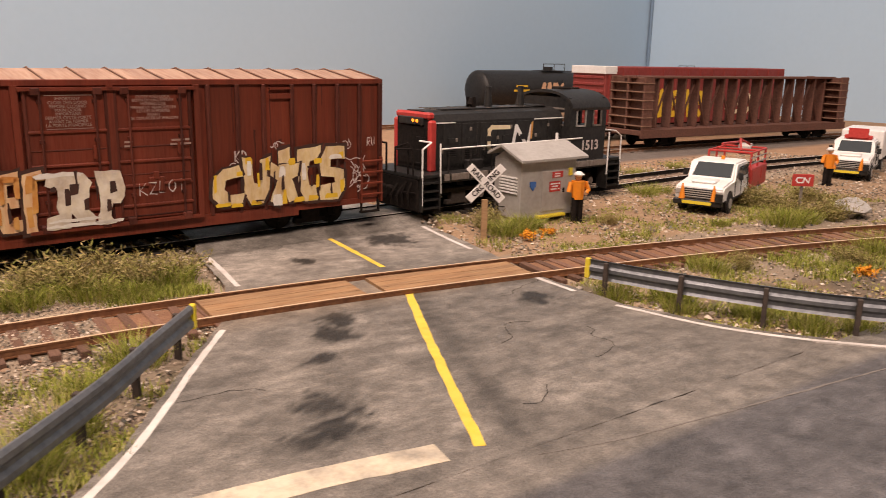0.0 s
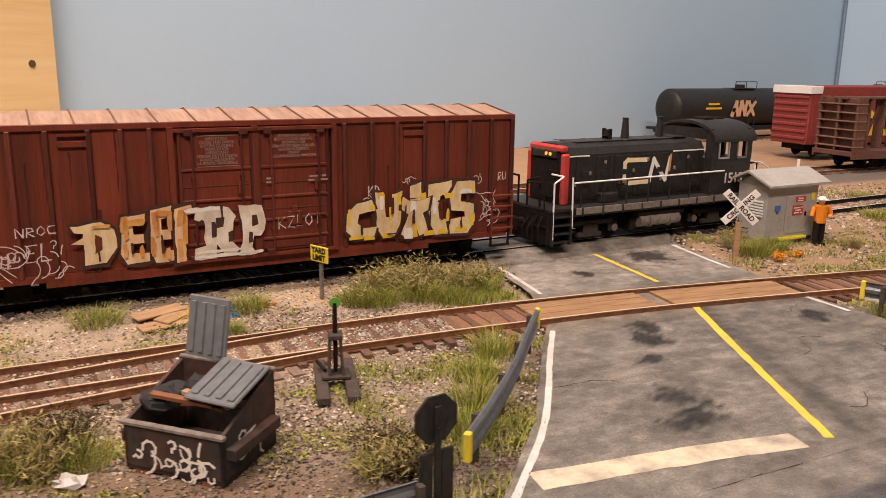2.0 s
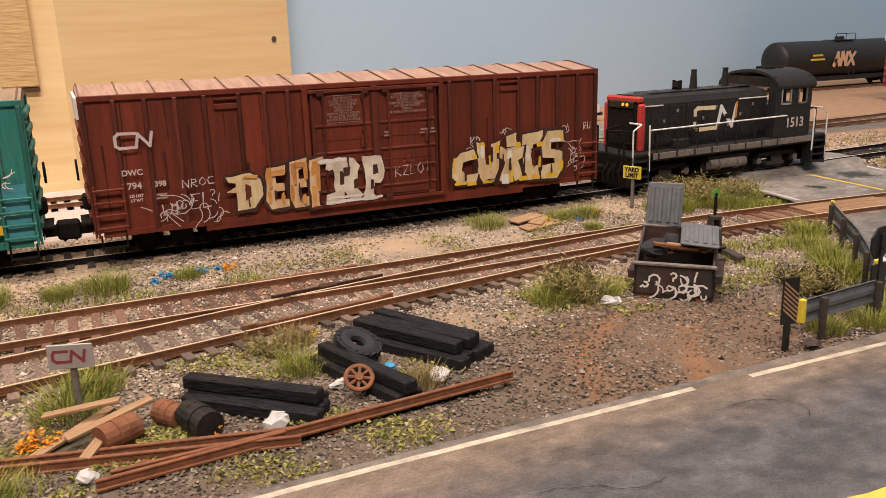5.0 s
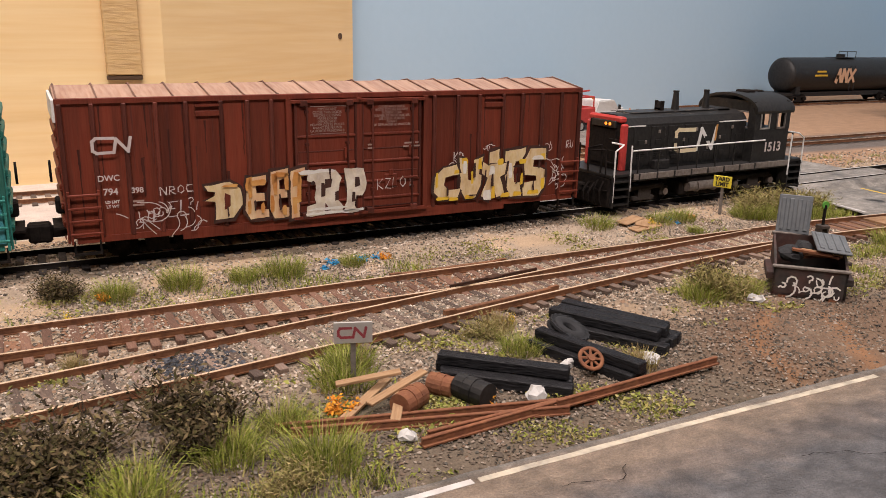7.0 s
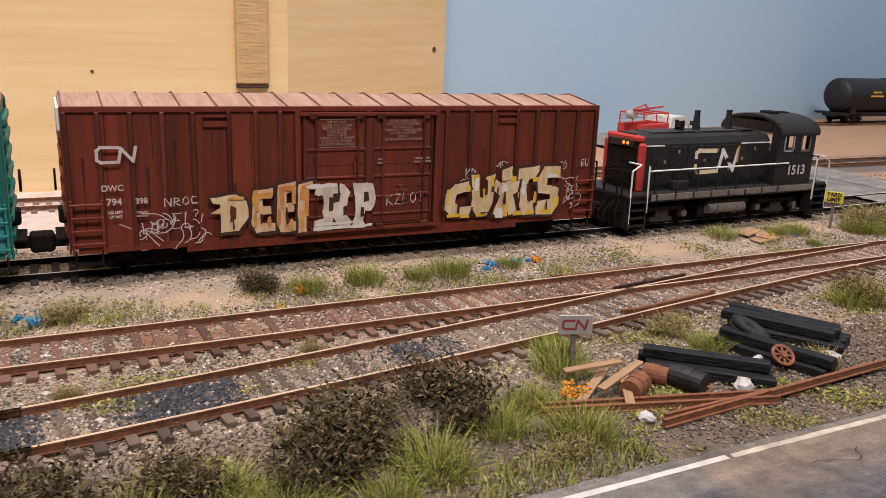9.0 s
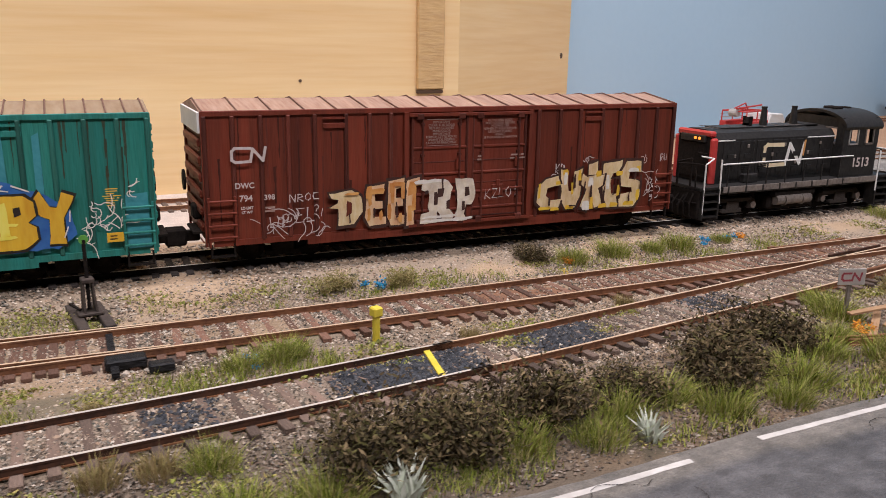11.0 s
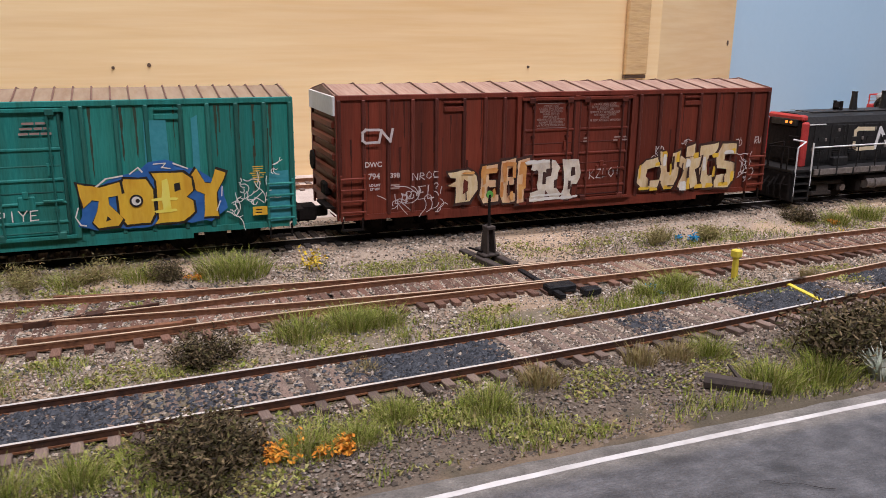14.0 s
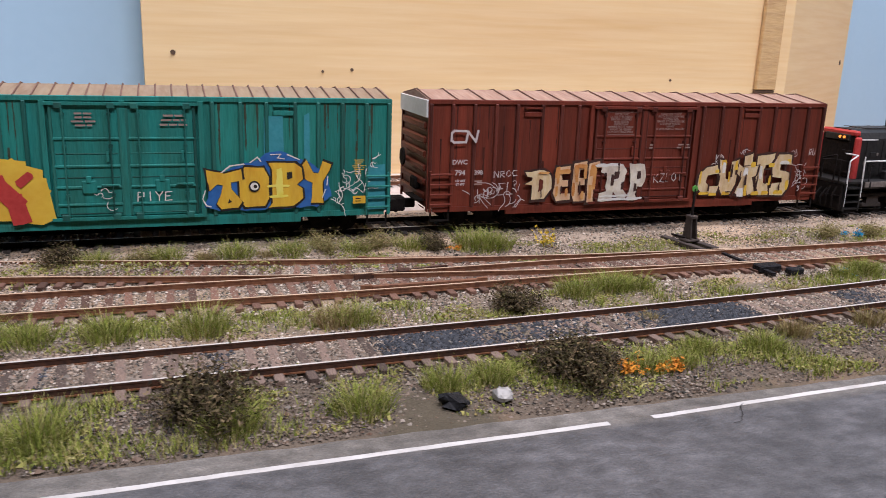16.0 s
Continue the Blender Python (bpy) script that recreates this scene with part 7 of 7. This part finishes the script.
def far_box():
    t = thing("box_car", "faded red parked box car with a white roof end", "box car", 72.9, 17.5, 0, -4)
    L = 18.6
    part("body", B().box(0, L, 0, 3.2, 1.1, 4.9, bev=.05), M["car_red"], t)
    for k in range(15):
        part("side_post", B().box(.3 + k * 1.25, .42 + k * 1.25, -.07, .02, 1.15, 4.8), M["car_red"], t)
    rb = B()
    for k in range(7):
        rb.box(-.1, .02, .1, 3.1, 1.4 + k * .45, 1.6 + k * .45, bev=.04)
    part("end_rib", rb, M["car_red"], t)
    part("white_end", B().box(-.14, .95, -.09, 3.25, 4.42, 4.93, bev=.03), M["white"], t, "white-painted roof end")
    part("graffiti", tags(B(), "DEAR", 5, 1.7, 4.5, 1.5, .38, .1, .1, .06), M["yellow"], t, "yellow graffiti")
    part("graffiti", tags(B(), "OSX", 12, 1.7, 3.5, 1.2, .3, .1, .1, .06), M["cream"], t, "cream graffiti")
    part("underframe", B().box(.5, L - .5, .6, 2.6, .7, 1.1), M["grime_shade"], t)
    for x in (2.5, L - 2.5):
        truck(t, x, .2)


def tank_car():
    t = thing("tank_car", "black tank car with small yellow lettering and pink graffiti", "tank car", 72.7, 29.9, 0, 0)
    L = 16.5
    part("tank", B().cyl((.7, 1.6, 2.75), (L - .7, 1.6, 2.75), 1.55, n=28).ball((.7, 1.6, 2.75), 1.55, .35, 1, 1, 24).ball((L - .7, 1.6, 2.75), 1.55, .35, 1, 1, 24), M["black"], t, "black cylindrical tank", smooth=True)
    part("dome", B().cyl((L / 2, 1.6, 4.2), (L / 2, 1.6, 4.6), .4, n=14).box(L / 2 - 1.2, L / 2 + 1.2, .9, 2.3, 4.25, 4.32), M["black"], t)
    rl = B()
    for x in (L / 2 - 1.2, L / 2, L / 2 + 1.2):
        rl.path([(x, .9, 4.3), (x, .9, 4.85)], .03)
    rl.path([(L / 2 - 1.2, .9, 4.85), (L / 2 + 1.2, .9, 4.85)], .03)
    part("dome_railing", rl, M["black"], t)
    part("frame", B().box(-.2, L + .2, .9, 2.3, .8, 1.2).box(-.3, .6, .1, 3.1, 1.0, 1.2).box(L - .6, L + .3, .1, 3.1, 1.0, 1.2), M["black"], t)
    for x in (1.6, L - 1.6):
        part("saddle", B().box(x - .3, x + .3, .4, 2.8, 1.1, 2.2), M["black"], t)
    part("ladder", B().path([(L / 2 - .3, .0, 1.2), (L / 2 - .3, .1, 3.6)], .04).path([(L / 2 + .3, .0, 1.2), (L / 2 + .3, .1, 3.6)], .04), M["black"], t)
    part("stencilled_notice", bars(B(), 3.2, 3.1, 1.6, 2, .35, .16, -.02, 4), M["yellow"], t, "small yellow lettering")
    part("graffiti", tags(B(), "ANX", 6.0, 2.2, 2.6, 1.0, .3, -.0, .1, .06), M["skin"], t, "pink graffiti")
    for x in (1.9, L - 1.9):
        truck(t, x, .2)
    return t


centre_beam()
far_box()
tk = tank_car()
copy_thing(tk, spot(90.2, 29.9, 0, 0))


# ---------------------------------------------------------------- plants
def blades(n, h, spread, seed, lean=.45, w=.035):
    rg = random.Random(seed)
    vs, fs = [], []
    for _ in range(n):
        a, r = rg.uniform(0, 6.283), spread * rg.random() ** .7
        x, y = r * math.cos(a), r * math.sin(a)
        b = rg.uniform(0, 6.283)
        L = h * rg.uniform(.45, 1.1)
        k = rg.uniform(-.25, lean) * L
        dx, dy = math.cos(a) * k + math.cos(b) * .3 * L, math.sin(a) * k + math.sin(b) * .3 * L
        px, py = math.cos(b + 1.57) * w / 2, math.sin(b + 1.57) * w / 2
        i = len(vs)
        vs += [(x - px, y - py, -.03), (x + px, y + py, -.03), (x + dx * .4 + px * .8, y + dy * .4 + py * .8, L * .6), (x + dx * .4 - px * .8, y + dy * .4 - py * .8, L * .6), (x + dx, y + dy, L)]
        fs += [(i, i + 1, i + 2, i + 3), (i + 3, i + 2, i + 4)]
    return vs, fs


def leaves(n, r, h, seed, size=.07, twigs=26, slim=.45):
    """An uneven bush: bent twigs that carry small leaf clumps."""
    rg = random.Random(seed)
    vs, fs = [], []

    def seg(p, q, w):
        i = len(vs)
        o = Vector((rg.uniform(-1, 1), rg.uniform(-1, 1), rg.uniform(-1, 1))).normalized() * w
        o2 = o.cross((q - p).normalized() if (q - p).length else Vector((0, 0, 1)))
        vs.extend([tuple(p + o), tuple(p - o * .5 + o2 * .8), tuple(p - o * .5 - o2 * .8), tuple(q)])
        fs.extend([(i, i + 1, i + 3), (i + 1, i + 2, i + 3), (i + 2, i, i + 3)])

    ends = []
    clumps = [(rg.uniform(-.85, .85) * r, rg.uniform(-.6, .6) * r, rg.uniform(.45, 1.15)) for _ in range(6)]
    full = h
    for _ in range(twigs):
        a = rg.uniform(0, 6.283)
        cx, cy, tall = rg.choice(clumps)
        h = full * tall * .8
        p = Vector((cx + rg.uniform(-.2, .2) * r, cy + rg.uniform(-.2, .2) * r, 0))
        d = Vector((math.cos(a) * rg.uniform(.2, 1), math.sin(a) * rg.uniform(.2, 1), rg.uniform(.5, 1.3))).normalized()
        for k in range(3):
            q = p + d * h * rg.uniform(.25, .42)
            q.z = max(.02, q.z)
            seg(p, q, .02 - .005 * k)
            ends.append(q)
            p = q
            d = (d + Vector((rg.uniform(-.6, .6), rg.uniform(-.6, .6), rg.uniform(-.5, .4)))).normalized()
    for _ in range(n):
        e = rg.choice(ends)
        p = e + Vector((rg.gauss(0, .09), rg.gauss(0, .09), rg.gauss(0, .08))) * (r / .6)
        p.z = max(.0, p.z)
        u = Vector((rg.uniform(-1, 1), rg.uniform(-1, 1), rg.uniform(-.6, 1))).normalized() * size * rg.uniform(.5, 1.3)
        w = u.cross(Vector((rg.uniform(-1, 1), rg.uniform(-1, 1), 1))).normalized() * size * slim
        i = len(vs)
        vs.extend([tuple(p - u), tuple(p + w), tuple(p + u), tuple(p - w)])
        fs.append((i, i + 1, i + 2, i + 3))
    return vs, fs


def plant_mesh(name, vf, m):
    me = bpy.data.meshes.new(name)
    me.from_pydata([tuple(c * S for c in v) for v in vf[0]], [], vf[1])
    me.materials.append(m)
    return me


PLANTS = {
    "g": ("grass_tuft", "bright green static-grass tuft in the gravel", "grass", [plant_mesh("tuft", blades(560, .5, .55, s, 1.25, .014), M["grass"]) for s in (1, 2, 3, 17)]),
    "y": ("grass_tuft", "dry straw-coloured grass tuft in the gravel", "grass", [plant_mesh("tuft", blades(330, .45, .42, s, .9, .017), M["straw"]) for s in (4, 5)]),
    "d": ("bush", "dark brown dead-looking bush beside the track", "bush", [plant_mesh("bush", leaves(2600, .6, .85, s, .05, 230, .34), M["twig"]) for s in (6, 7, 8)]),
    "s": ("bush", "olive-grey scrub bush with tangled twigs", "bush", [plant_mesh("bush", leaves(1000, .62, .8, s, .075, 220, .16), M["scrub"]) for s in (9, 10, 11)]),
    "o": ("flower_tuft", "bright orange flowering tuft", "flowers", [plant_mesh("tuft", leaves(240, .35, .4, s, .06, 14), M["flower"]) for s in (12, 13)]),
    "w": ("flower_tuft", "small yellow flowering tuft", "flowers", [plant_mesh("tuft", leaves(130, .25, .6, s, .05, 9), M["yflower"]) for s in (14,)]),
    "b": ("flower_tuft", "small bright blue flock tuft", "flowers", [plant_mesh("tuft", leaves(150, .3, .22, s, .06, 9), M["bflower"]) for s in (15,)]),
    "p": ("pale_plant", "pale grey-green spiky plant beside the road", "plant", [plant_mesh("tuft", blades(70, .55, .2, 16, 1.0, .09), M["pale"])]),
}
SPOTS = """d -9.16 -6.88 1|g -17 -6.75 1.1|y -13.9 -6.9 1.2|g -13.5 -6.8 1|g -6.0 -5.75 .9|g -5.2 -5.85 .9|g -18.9 -6.7 1|g -20.4 -6.65 1|g -21.5 -6.6 1.1|g -14.2 -11.5 1.2|d -17 -11.2 1.2|g -16.5 -11.6 1.1|d -9.8 -11.2 1.1|g -19.7 -11.3 1.3|g -20.6 -11.5 1.2|g -12.4 -10.9 1|g -11.5 -10.8 .9|o -8.35 -11.1 .9|o -7.6 -11.3 1|g -8 -11 1|g -7.2 -11 .8
g -17.6 -.7 .8|y -16.6 -.9 .7|g -15.8 -.8 1|y -14.9 -.9 .6|g -14 -.8 1|s -13 -.7 .9|g -12.2 -.8 .8|s -11.2 -.7 .9|g -10.2 -.8 .9|d -9.6 -.9 .8|o -8.9 -1.2 .7|g -8.2 -1 1.2|g -7.6 -1.1 1.1|w -5.7 -1.2 1.3|s -18.5 -.7 .8|g -19.6 -.8 .9|d -20.6 -.8 .9
g -7.1 -6 1|g -5.9 -5.9 .9|g 2.7 -6 .9|g 1.9 -6.1 .7|g 3.1 -5.8 .7|d 11.9 -1.1 .9|g 14.7 -1.4 1|g 17.2 -1.4 1|g 16.2 -1.5 .7|o 12.6 -1.7 .6|g 13.1 -1.6 .8|s 5.5 -1.8 .8|s 7.3 -2 .8|b 6.3 -1.9 1|y -.9 -9.8 .8|y 0 -9.85 .8|y -3.3 -10 .9|g -4.7 -10.6 1|g .8 -9.9 .9|d 3.3 -11.1 1.4|d 4.6 -10.9 1.3|g .9 -11.6 1.2|g 2 -11.7 1.2|p 3.2 -12.1 1|d -9.4 -10.6 1.1|g -6.4 -10.4 .8|y -1 -7.2 .5|y -6.3 -8.4 .6|b 2.2 -6 .8
d 11.4 -9.9 1.4|d 13.4 -9.3 1.3|d 10.2 -10.6 1.3|g 16.4 -8.4 1.1|g 15.2 -11 1.3|g 12.4 -11 1.4|g 13.8 -10.2 1.2|g 9.1 -10.6 1.2|g 7.8 -11 1.2|d 8.7 -10.2 1.1|g 14.8 -9.6 1|o 15.9 -9.5 .9|d 6.4 -10.4 1.3|g 5.6 -11.3 1.2|g 6.9 -11.6 1.1|p 7.8 -11.9 .8|s 14.2 -11.4 .8|b 18.6 -1.3 .9|b 19.9 -1 1|o 20.4 -1.1 .6|g 19.3 -1.3 .6|o 18.55 -10.15 .8|g 11.2 -11.7 1|g 9.9 -11.5 1.1|w 11.8 -3 .5|y 15.8 -5.6 .4|y 11.8 -5.7 .6|y 7.2 -6.3 .6
s 27 -7.2 1.2|d 27.4 -6.9 .9|g 26.5 -7.4 1|g 27.6 -7.5 .9|s 32.3 -9.8 1.1|d 32.1 -9.5 .9|g 31.2 -11.8 .9|g 30.2 -11.6 .8|g 32.2 -11.7 .9|g 36 -5.9 1|o 36.5 -5.7 .6|g 34.3 -8.1 1|g 33.7 -9 1|g 35 -7 .8|g 28.2 -.6 1|g 30.9 -.7 .8|w 30.4 -1 .6|o 32.3 -.7 .6|g 31.8 -.8 .9|s 35.1 -.9 1.3|s 36 -.8 1.4|s 37 -.7 1.4|s 37.9 -.9 1.2|g 36.3 -1.5 1.1|g 35 -1.5 1|g 38.2 -1.4 1|g 37.2 -1.9 .8|g 34.5 -1.2 .9|y 20.4 -7.2 .9|g 16.8 -7.6 .9|g 20.3 -8.5 .8|s 20 -7.6 .7|y 22.1 -10.2 .8|w 20.9 -7 .5|g 31.2 -2.2 .5|b 31.5 -.9 .8
s 48.4 -.2 .9|s 48.9 .2 1|g 48.5 -1.3 1|g 49.2 -1.1 1|g 49.8 -1 .9|o 48.8 -2.3 .8|o 49.6 -2 .7|y 52.6 -1.8 .7|g 57.9 1.1 1|g 58.8 1.2 .9|s 60.2 -2.6 1.3|s 61 -1.9 1.2|g 58 -4.9 1.2|g 59 -5 1|s 60.9 -5.2 1.3|s 62 -4.6 1.3|s 60.5 -3.9 1.1|g 50.4 -7.4 .9|s 51.5 -7.7 .7|g 48.2 -11.6 1|g 46.8 -9.3 .9|g 47.4 -8.6 .9|g 47.9 -10.4 .9|g 49 -12.2 .9|o 53.6 -10 .8|g 56.3 -8.9 1|s 54.6 -9 .8|g 46.5 -7.8 .8|g 48.8 -9.6 .8|g 62 4.9 1|g 66 6 .8|s 63.2 -3 1.1|g 47.9 .6 .8|g 64.3 1.4 .8|g 56 -3.9 .6"""
rg = random.Random(21)
for item in SPOTS.replace("\n", "|").split("|"):
    k, x, y, sc = item.split()
    name, label, cat, meshes = PLANTS[k]
    ob = new(name, rg.choice(meshes))
    x, y, sc = float(x), float(y), float(sc)
    if y < -9 and k == "g":
        sc *= .82
    if y < -9 and k == "d":
        sc *= 1.12
    ob.matrix_basis = spot(x + rg.uniform(-.1, .1), y, .02 if y < -3 or y > 4 else .08, rg.uniform(0, 360)) @ Matrix.Diagonal((sc, sc, sc * rg.uniform(.85, 1.1), 1))
    tagged(ob, label, cat, "lineside plants")


def cover():
    """Short grass between the tracks and along the verge."""
    rg = random.Random(8)
    vs, fs = [], []
    zones = [(-24, 16, -12.3, -9.9, 1900), (-24, 4, -7.2, -5.9, 1000), (-22, 22, -2.6, -.8, 900), (34, 39, -2.4, -.4, 1000), (46.3, 62, -13, -6.5, 2200), (47, 66, -4.5, .4, 900), (32.2, 38, -12.0, -5.4, 450), (48, 70, 4, 8, 300)]
    for x0, x1, y0, y1, n in zones:
        m = 0
        while m < n:
            x, y = rg.uniform(x0, x1), rg.uniform(y0, y1)
            if noise.noise((x * .55, y * .7, 11)) < rg.uniform(-.1, .35) or on_road(x, y) or y < -12.4:
                if rg.random() < .02:
                    m += 1
                continue
            m += 1
            for _ in range(7):
                a, L, w = rg.uniform(0, 6.283), rg.uniform(.08, .26), .013
                bx, by = x + rg.gauss(0, .1), y + rg.gauss(0, .1)
                dx, dy = math.cos(a) * L * .6, math.sin(a) * L * .6
                i = len(vs)
                vs += [(bx - math.sin(a) * w, by + math.cos(a) * w, -.02), (bx + math.sin(a) * w, by - math.cos(a) * w, -.02), (bx + dx, by + dy, L)]
                fs.append((i, i + 1, i + 2))
    raw("grass_cover", vs, fs, M["grass"], "short patchy green static grass over the gravel", "grass", "stuff")


cover()


def turf():
    """Crumbled turf and dead leaves lying in patches on the gravel."""
    rg = random.Random(18)
    vs, fs = [], []
    zones = [(-24, 22, -12.2, -9.4, 15000), (-24, 12, -7.4, -5.6, 7000), (-24, 33, -3.0, -.6, 9000), (46.5, 66, -12.5, -6.3, 5000), (47, 66, -4.6, .3, 4000), (30, 38, -12.0, -5.4, 2600), (25, 29, -9, -5.9, 1200), (15, 23, -10.4, -6.8, 2600)]
    for x0, x1, y0, y1, n in zones:
        m = tries = 0
        while m < n and tries < n * 12:
            tries += 1
            x, y = rg.uniform(x0, x1), rg.uniform(y0, y1)
            if noise.noise((x * .7 + 3, y * .9, 21)) < rg.uniform(-.05, .4) or on_road(x, y) or y < -12.35:
                continue
            m += 1
            r = rg.uniform(.02, .06)
            z = .03 - bed_drop(x, y) + rg.uniform(0, .04)
            if y > -2:
                z += .1
            i = len(vs)
            for _ in range(4):
                vs.append((x + rg.uniform(-r, r), y + rg.uniform(-r, r), z + rg.uniform(-r, r)))
            fs.extend([(i, i + 1, i + 2), (i, i + 2, i + 3), (i, i + 3, i + 1), (i + 1, i + 3, i + 2)])
    raw("turf_crumbs", vs, fs, M["turf"], "crumbled green and straw turf scattered on the gravel", "turf", "stuff")


turf()


def stones(name, n, box, size, m, label, keep, seed, z=0.0):
    rg = np.random.RandomState(seed)
    base = np.array([(1, 0, 0), (-1, 0, 0), (0, 1, 0), (0, -1, 0), (0, 0, 1), (0, 0, -1)], float)
    faces = np.array([(0, 2, 4), (2, 1, 4), (1, 3, 4), (3, 0, 4), (2, 0, 5), (1, 2, 5), (3, 1, 5), (0, 3, 5)])
    pts = []
    while len(pts) < n:
        x, y = rg.uniform(box[0], box[1]), rg.uniform(box[2], box[3])
        if keep(x, y, rg):
            pts.append((x, y))
    pts = np.array(pts)
    main = TRACKS["main"]
    dm = np.abs(pts[:, 1] - np.interp(pts[:, 0], main[:, 0], main[:, 1]))
    lift = np.array([-bed_drop(x, y) for x, y in pts])
    zz = z + lift + .2 * np.clip((3.6 - dm) / 1.6, 0, 1)
    a = rg.uniform(0, 6.283, n)
    r = size * rg.uniform(.45, 1.25, n) * (1 + .8 * (rg.uniform(0, 1, n) > .975))
    v = base[None] * r[:, None, None] * (1 + rg.uniform(-.35, .35, (n, 6, 3))) * np.array((1, .9, .7)) + rg.uniform(-.2, .2, (n, 6, 3)) * r[:, None, None]
    c, s_ = np.cos(a)[:, None], np.sin(a)[:, None]
    v = np.stack([v[:, :, 0] * c - v[:, :, 1] * s_, v[:, :, 0] * s_ + v[:, :, 1] * c, v[:, :, 2]], -1)
    v += np.c_[pts, zz + .02][:, None, :]
    f = faces[None] + 6 * np.arange(n)[:, None, None]
    me = bpy.data.meshes.new(name)
    me.from_pydata((v.reshape(-1, 3) * S).tolist(), [], f.reshape(-1, 3).tolist())
    me.materials.append(m)
    tagged(new(name, me), label, "gravel", kind="stuff")


def keep_gravel(x, y, rg):
    if y < -12.42 or (y > -13 and on_road(x, y)) or (38 < x < 47.2 and -6.2 < y < -2.2):
        return False
    if ((x - 27.3) / 3.6) ** 2 + ((y + 10.6) / 2.6) ** 2 < 1 and rg.uniform() < .35:
        return False
    return noise.noise((x * .45, y * .6, 4)) > rg.uniform(-.85, .2)


stones("yard_gravel", 34000, (-24, 36, -12.5, -8.3), .036, M["gravel_dark"], "loose brown and grey yard gravel", keep_gravel, 4)
stones("ballast", 90000, (-24, 40, -8.6, 4.2), .04, M["stones"], "loose grey and tan ballast stones", keep_gravel, 5)
stones("verge_gravel", 85000, (-24, 36, -12.5, -1.2), .026, M["gravel_dark"], "fine grey and tan gravel between the tracks", keep_gravel, 7)
stones("ballast_far", 16000, (46, 78, -13, 9), .06, M["stones"], "loose grey and tan ballast stones", keep_gravel, 6)


def keep_track(x, y, rg):
    d = track_gap(x, y, ("near", "yard") if x > 6 else ("mid", "near", "yard"))
    return d < 1.5 and not on_road(x, y) and noise.noise((x * .5, y * .8, 9)) > rg.uniform(-.6, .1)


stones("track_ballast", 26000, (-22, 34, -9.9, -2.2), .034, M["stones"], "loose ballast stones among the siding ties", keep_track, 15)


def keep_coal(x, y, rg):
    c = TRACKS["near"]
    d = abs(y - np.interp(x, c[:, 0], c[:, 1]))
    return d < .66 and noise.noise((x * .3, 2, 7)) > rg.uniform(-.05, .2)


stones("coal_spill", 9000, (-20, 16, -9.8, -5.8), .045, M["coal"], "dark spilled coal between the rails", keep_coal, 9, .02)


# ---------------------------------------------------------------- motion
def on_track(s, a, b):
    """The pose of a car whose left end is at s and whose trucks, a and b along it, stand on the main track."""
    c = TRACKS["main"]
    ya, yb = np.interp(s + a, c[:, 0], c[:, 1]), np.interp(s + b, c[:, 0], c[:, 1])
    k = (yb - ya) / (b - a)
    return spot(s + 1.6 * k, ya - a * k - 1.67, 0, math.degrees(math.atan(k)))


def motions():
    for ob, d, a, b in ((brown, 0.0, 2.2, 13.45), (teal, -16.88, 2.2, 13.45), (loco, 16.75, 2.35, 8.05)):
        walk(ob, [(t, on_track(s + d, a, b)) for t, s in TRAIN])
    ts, ss = [t for t, s in TRAIN], [s for t, s in TRAIN]
    times = [k * .2 for k in range(81)]
    for ob, x, z, r in ROLLING:
        top = ob.parent.parent
        if top in (brown, teal, loco):
            walk(ob, [(t, spot(x, 0, z, 0, 0, math.degrees((np.interp(t, ts, ss) - ss[0]) / r))) for t in times])


motions()
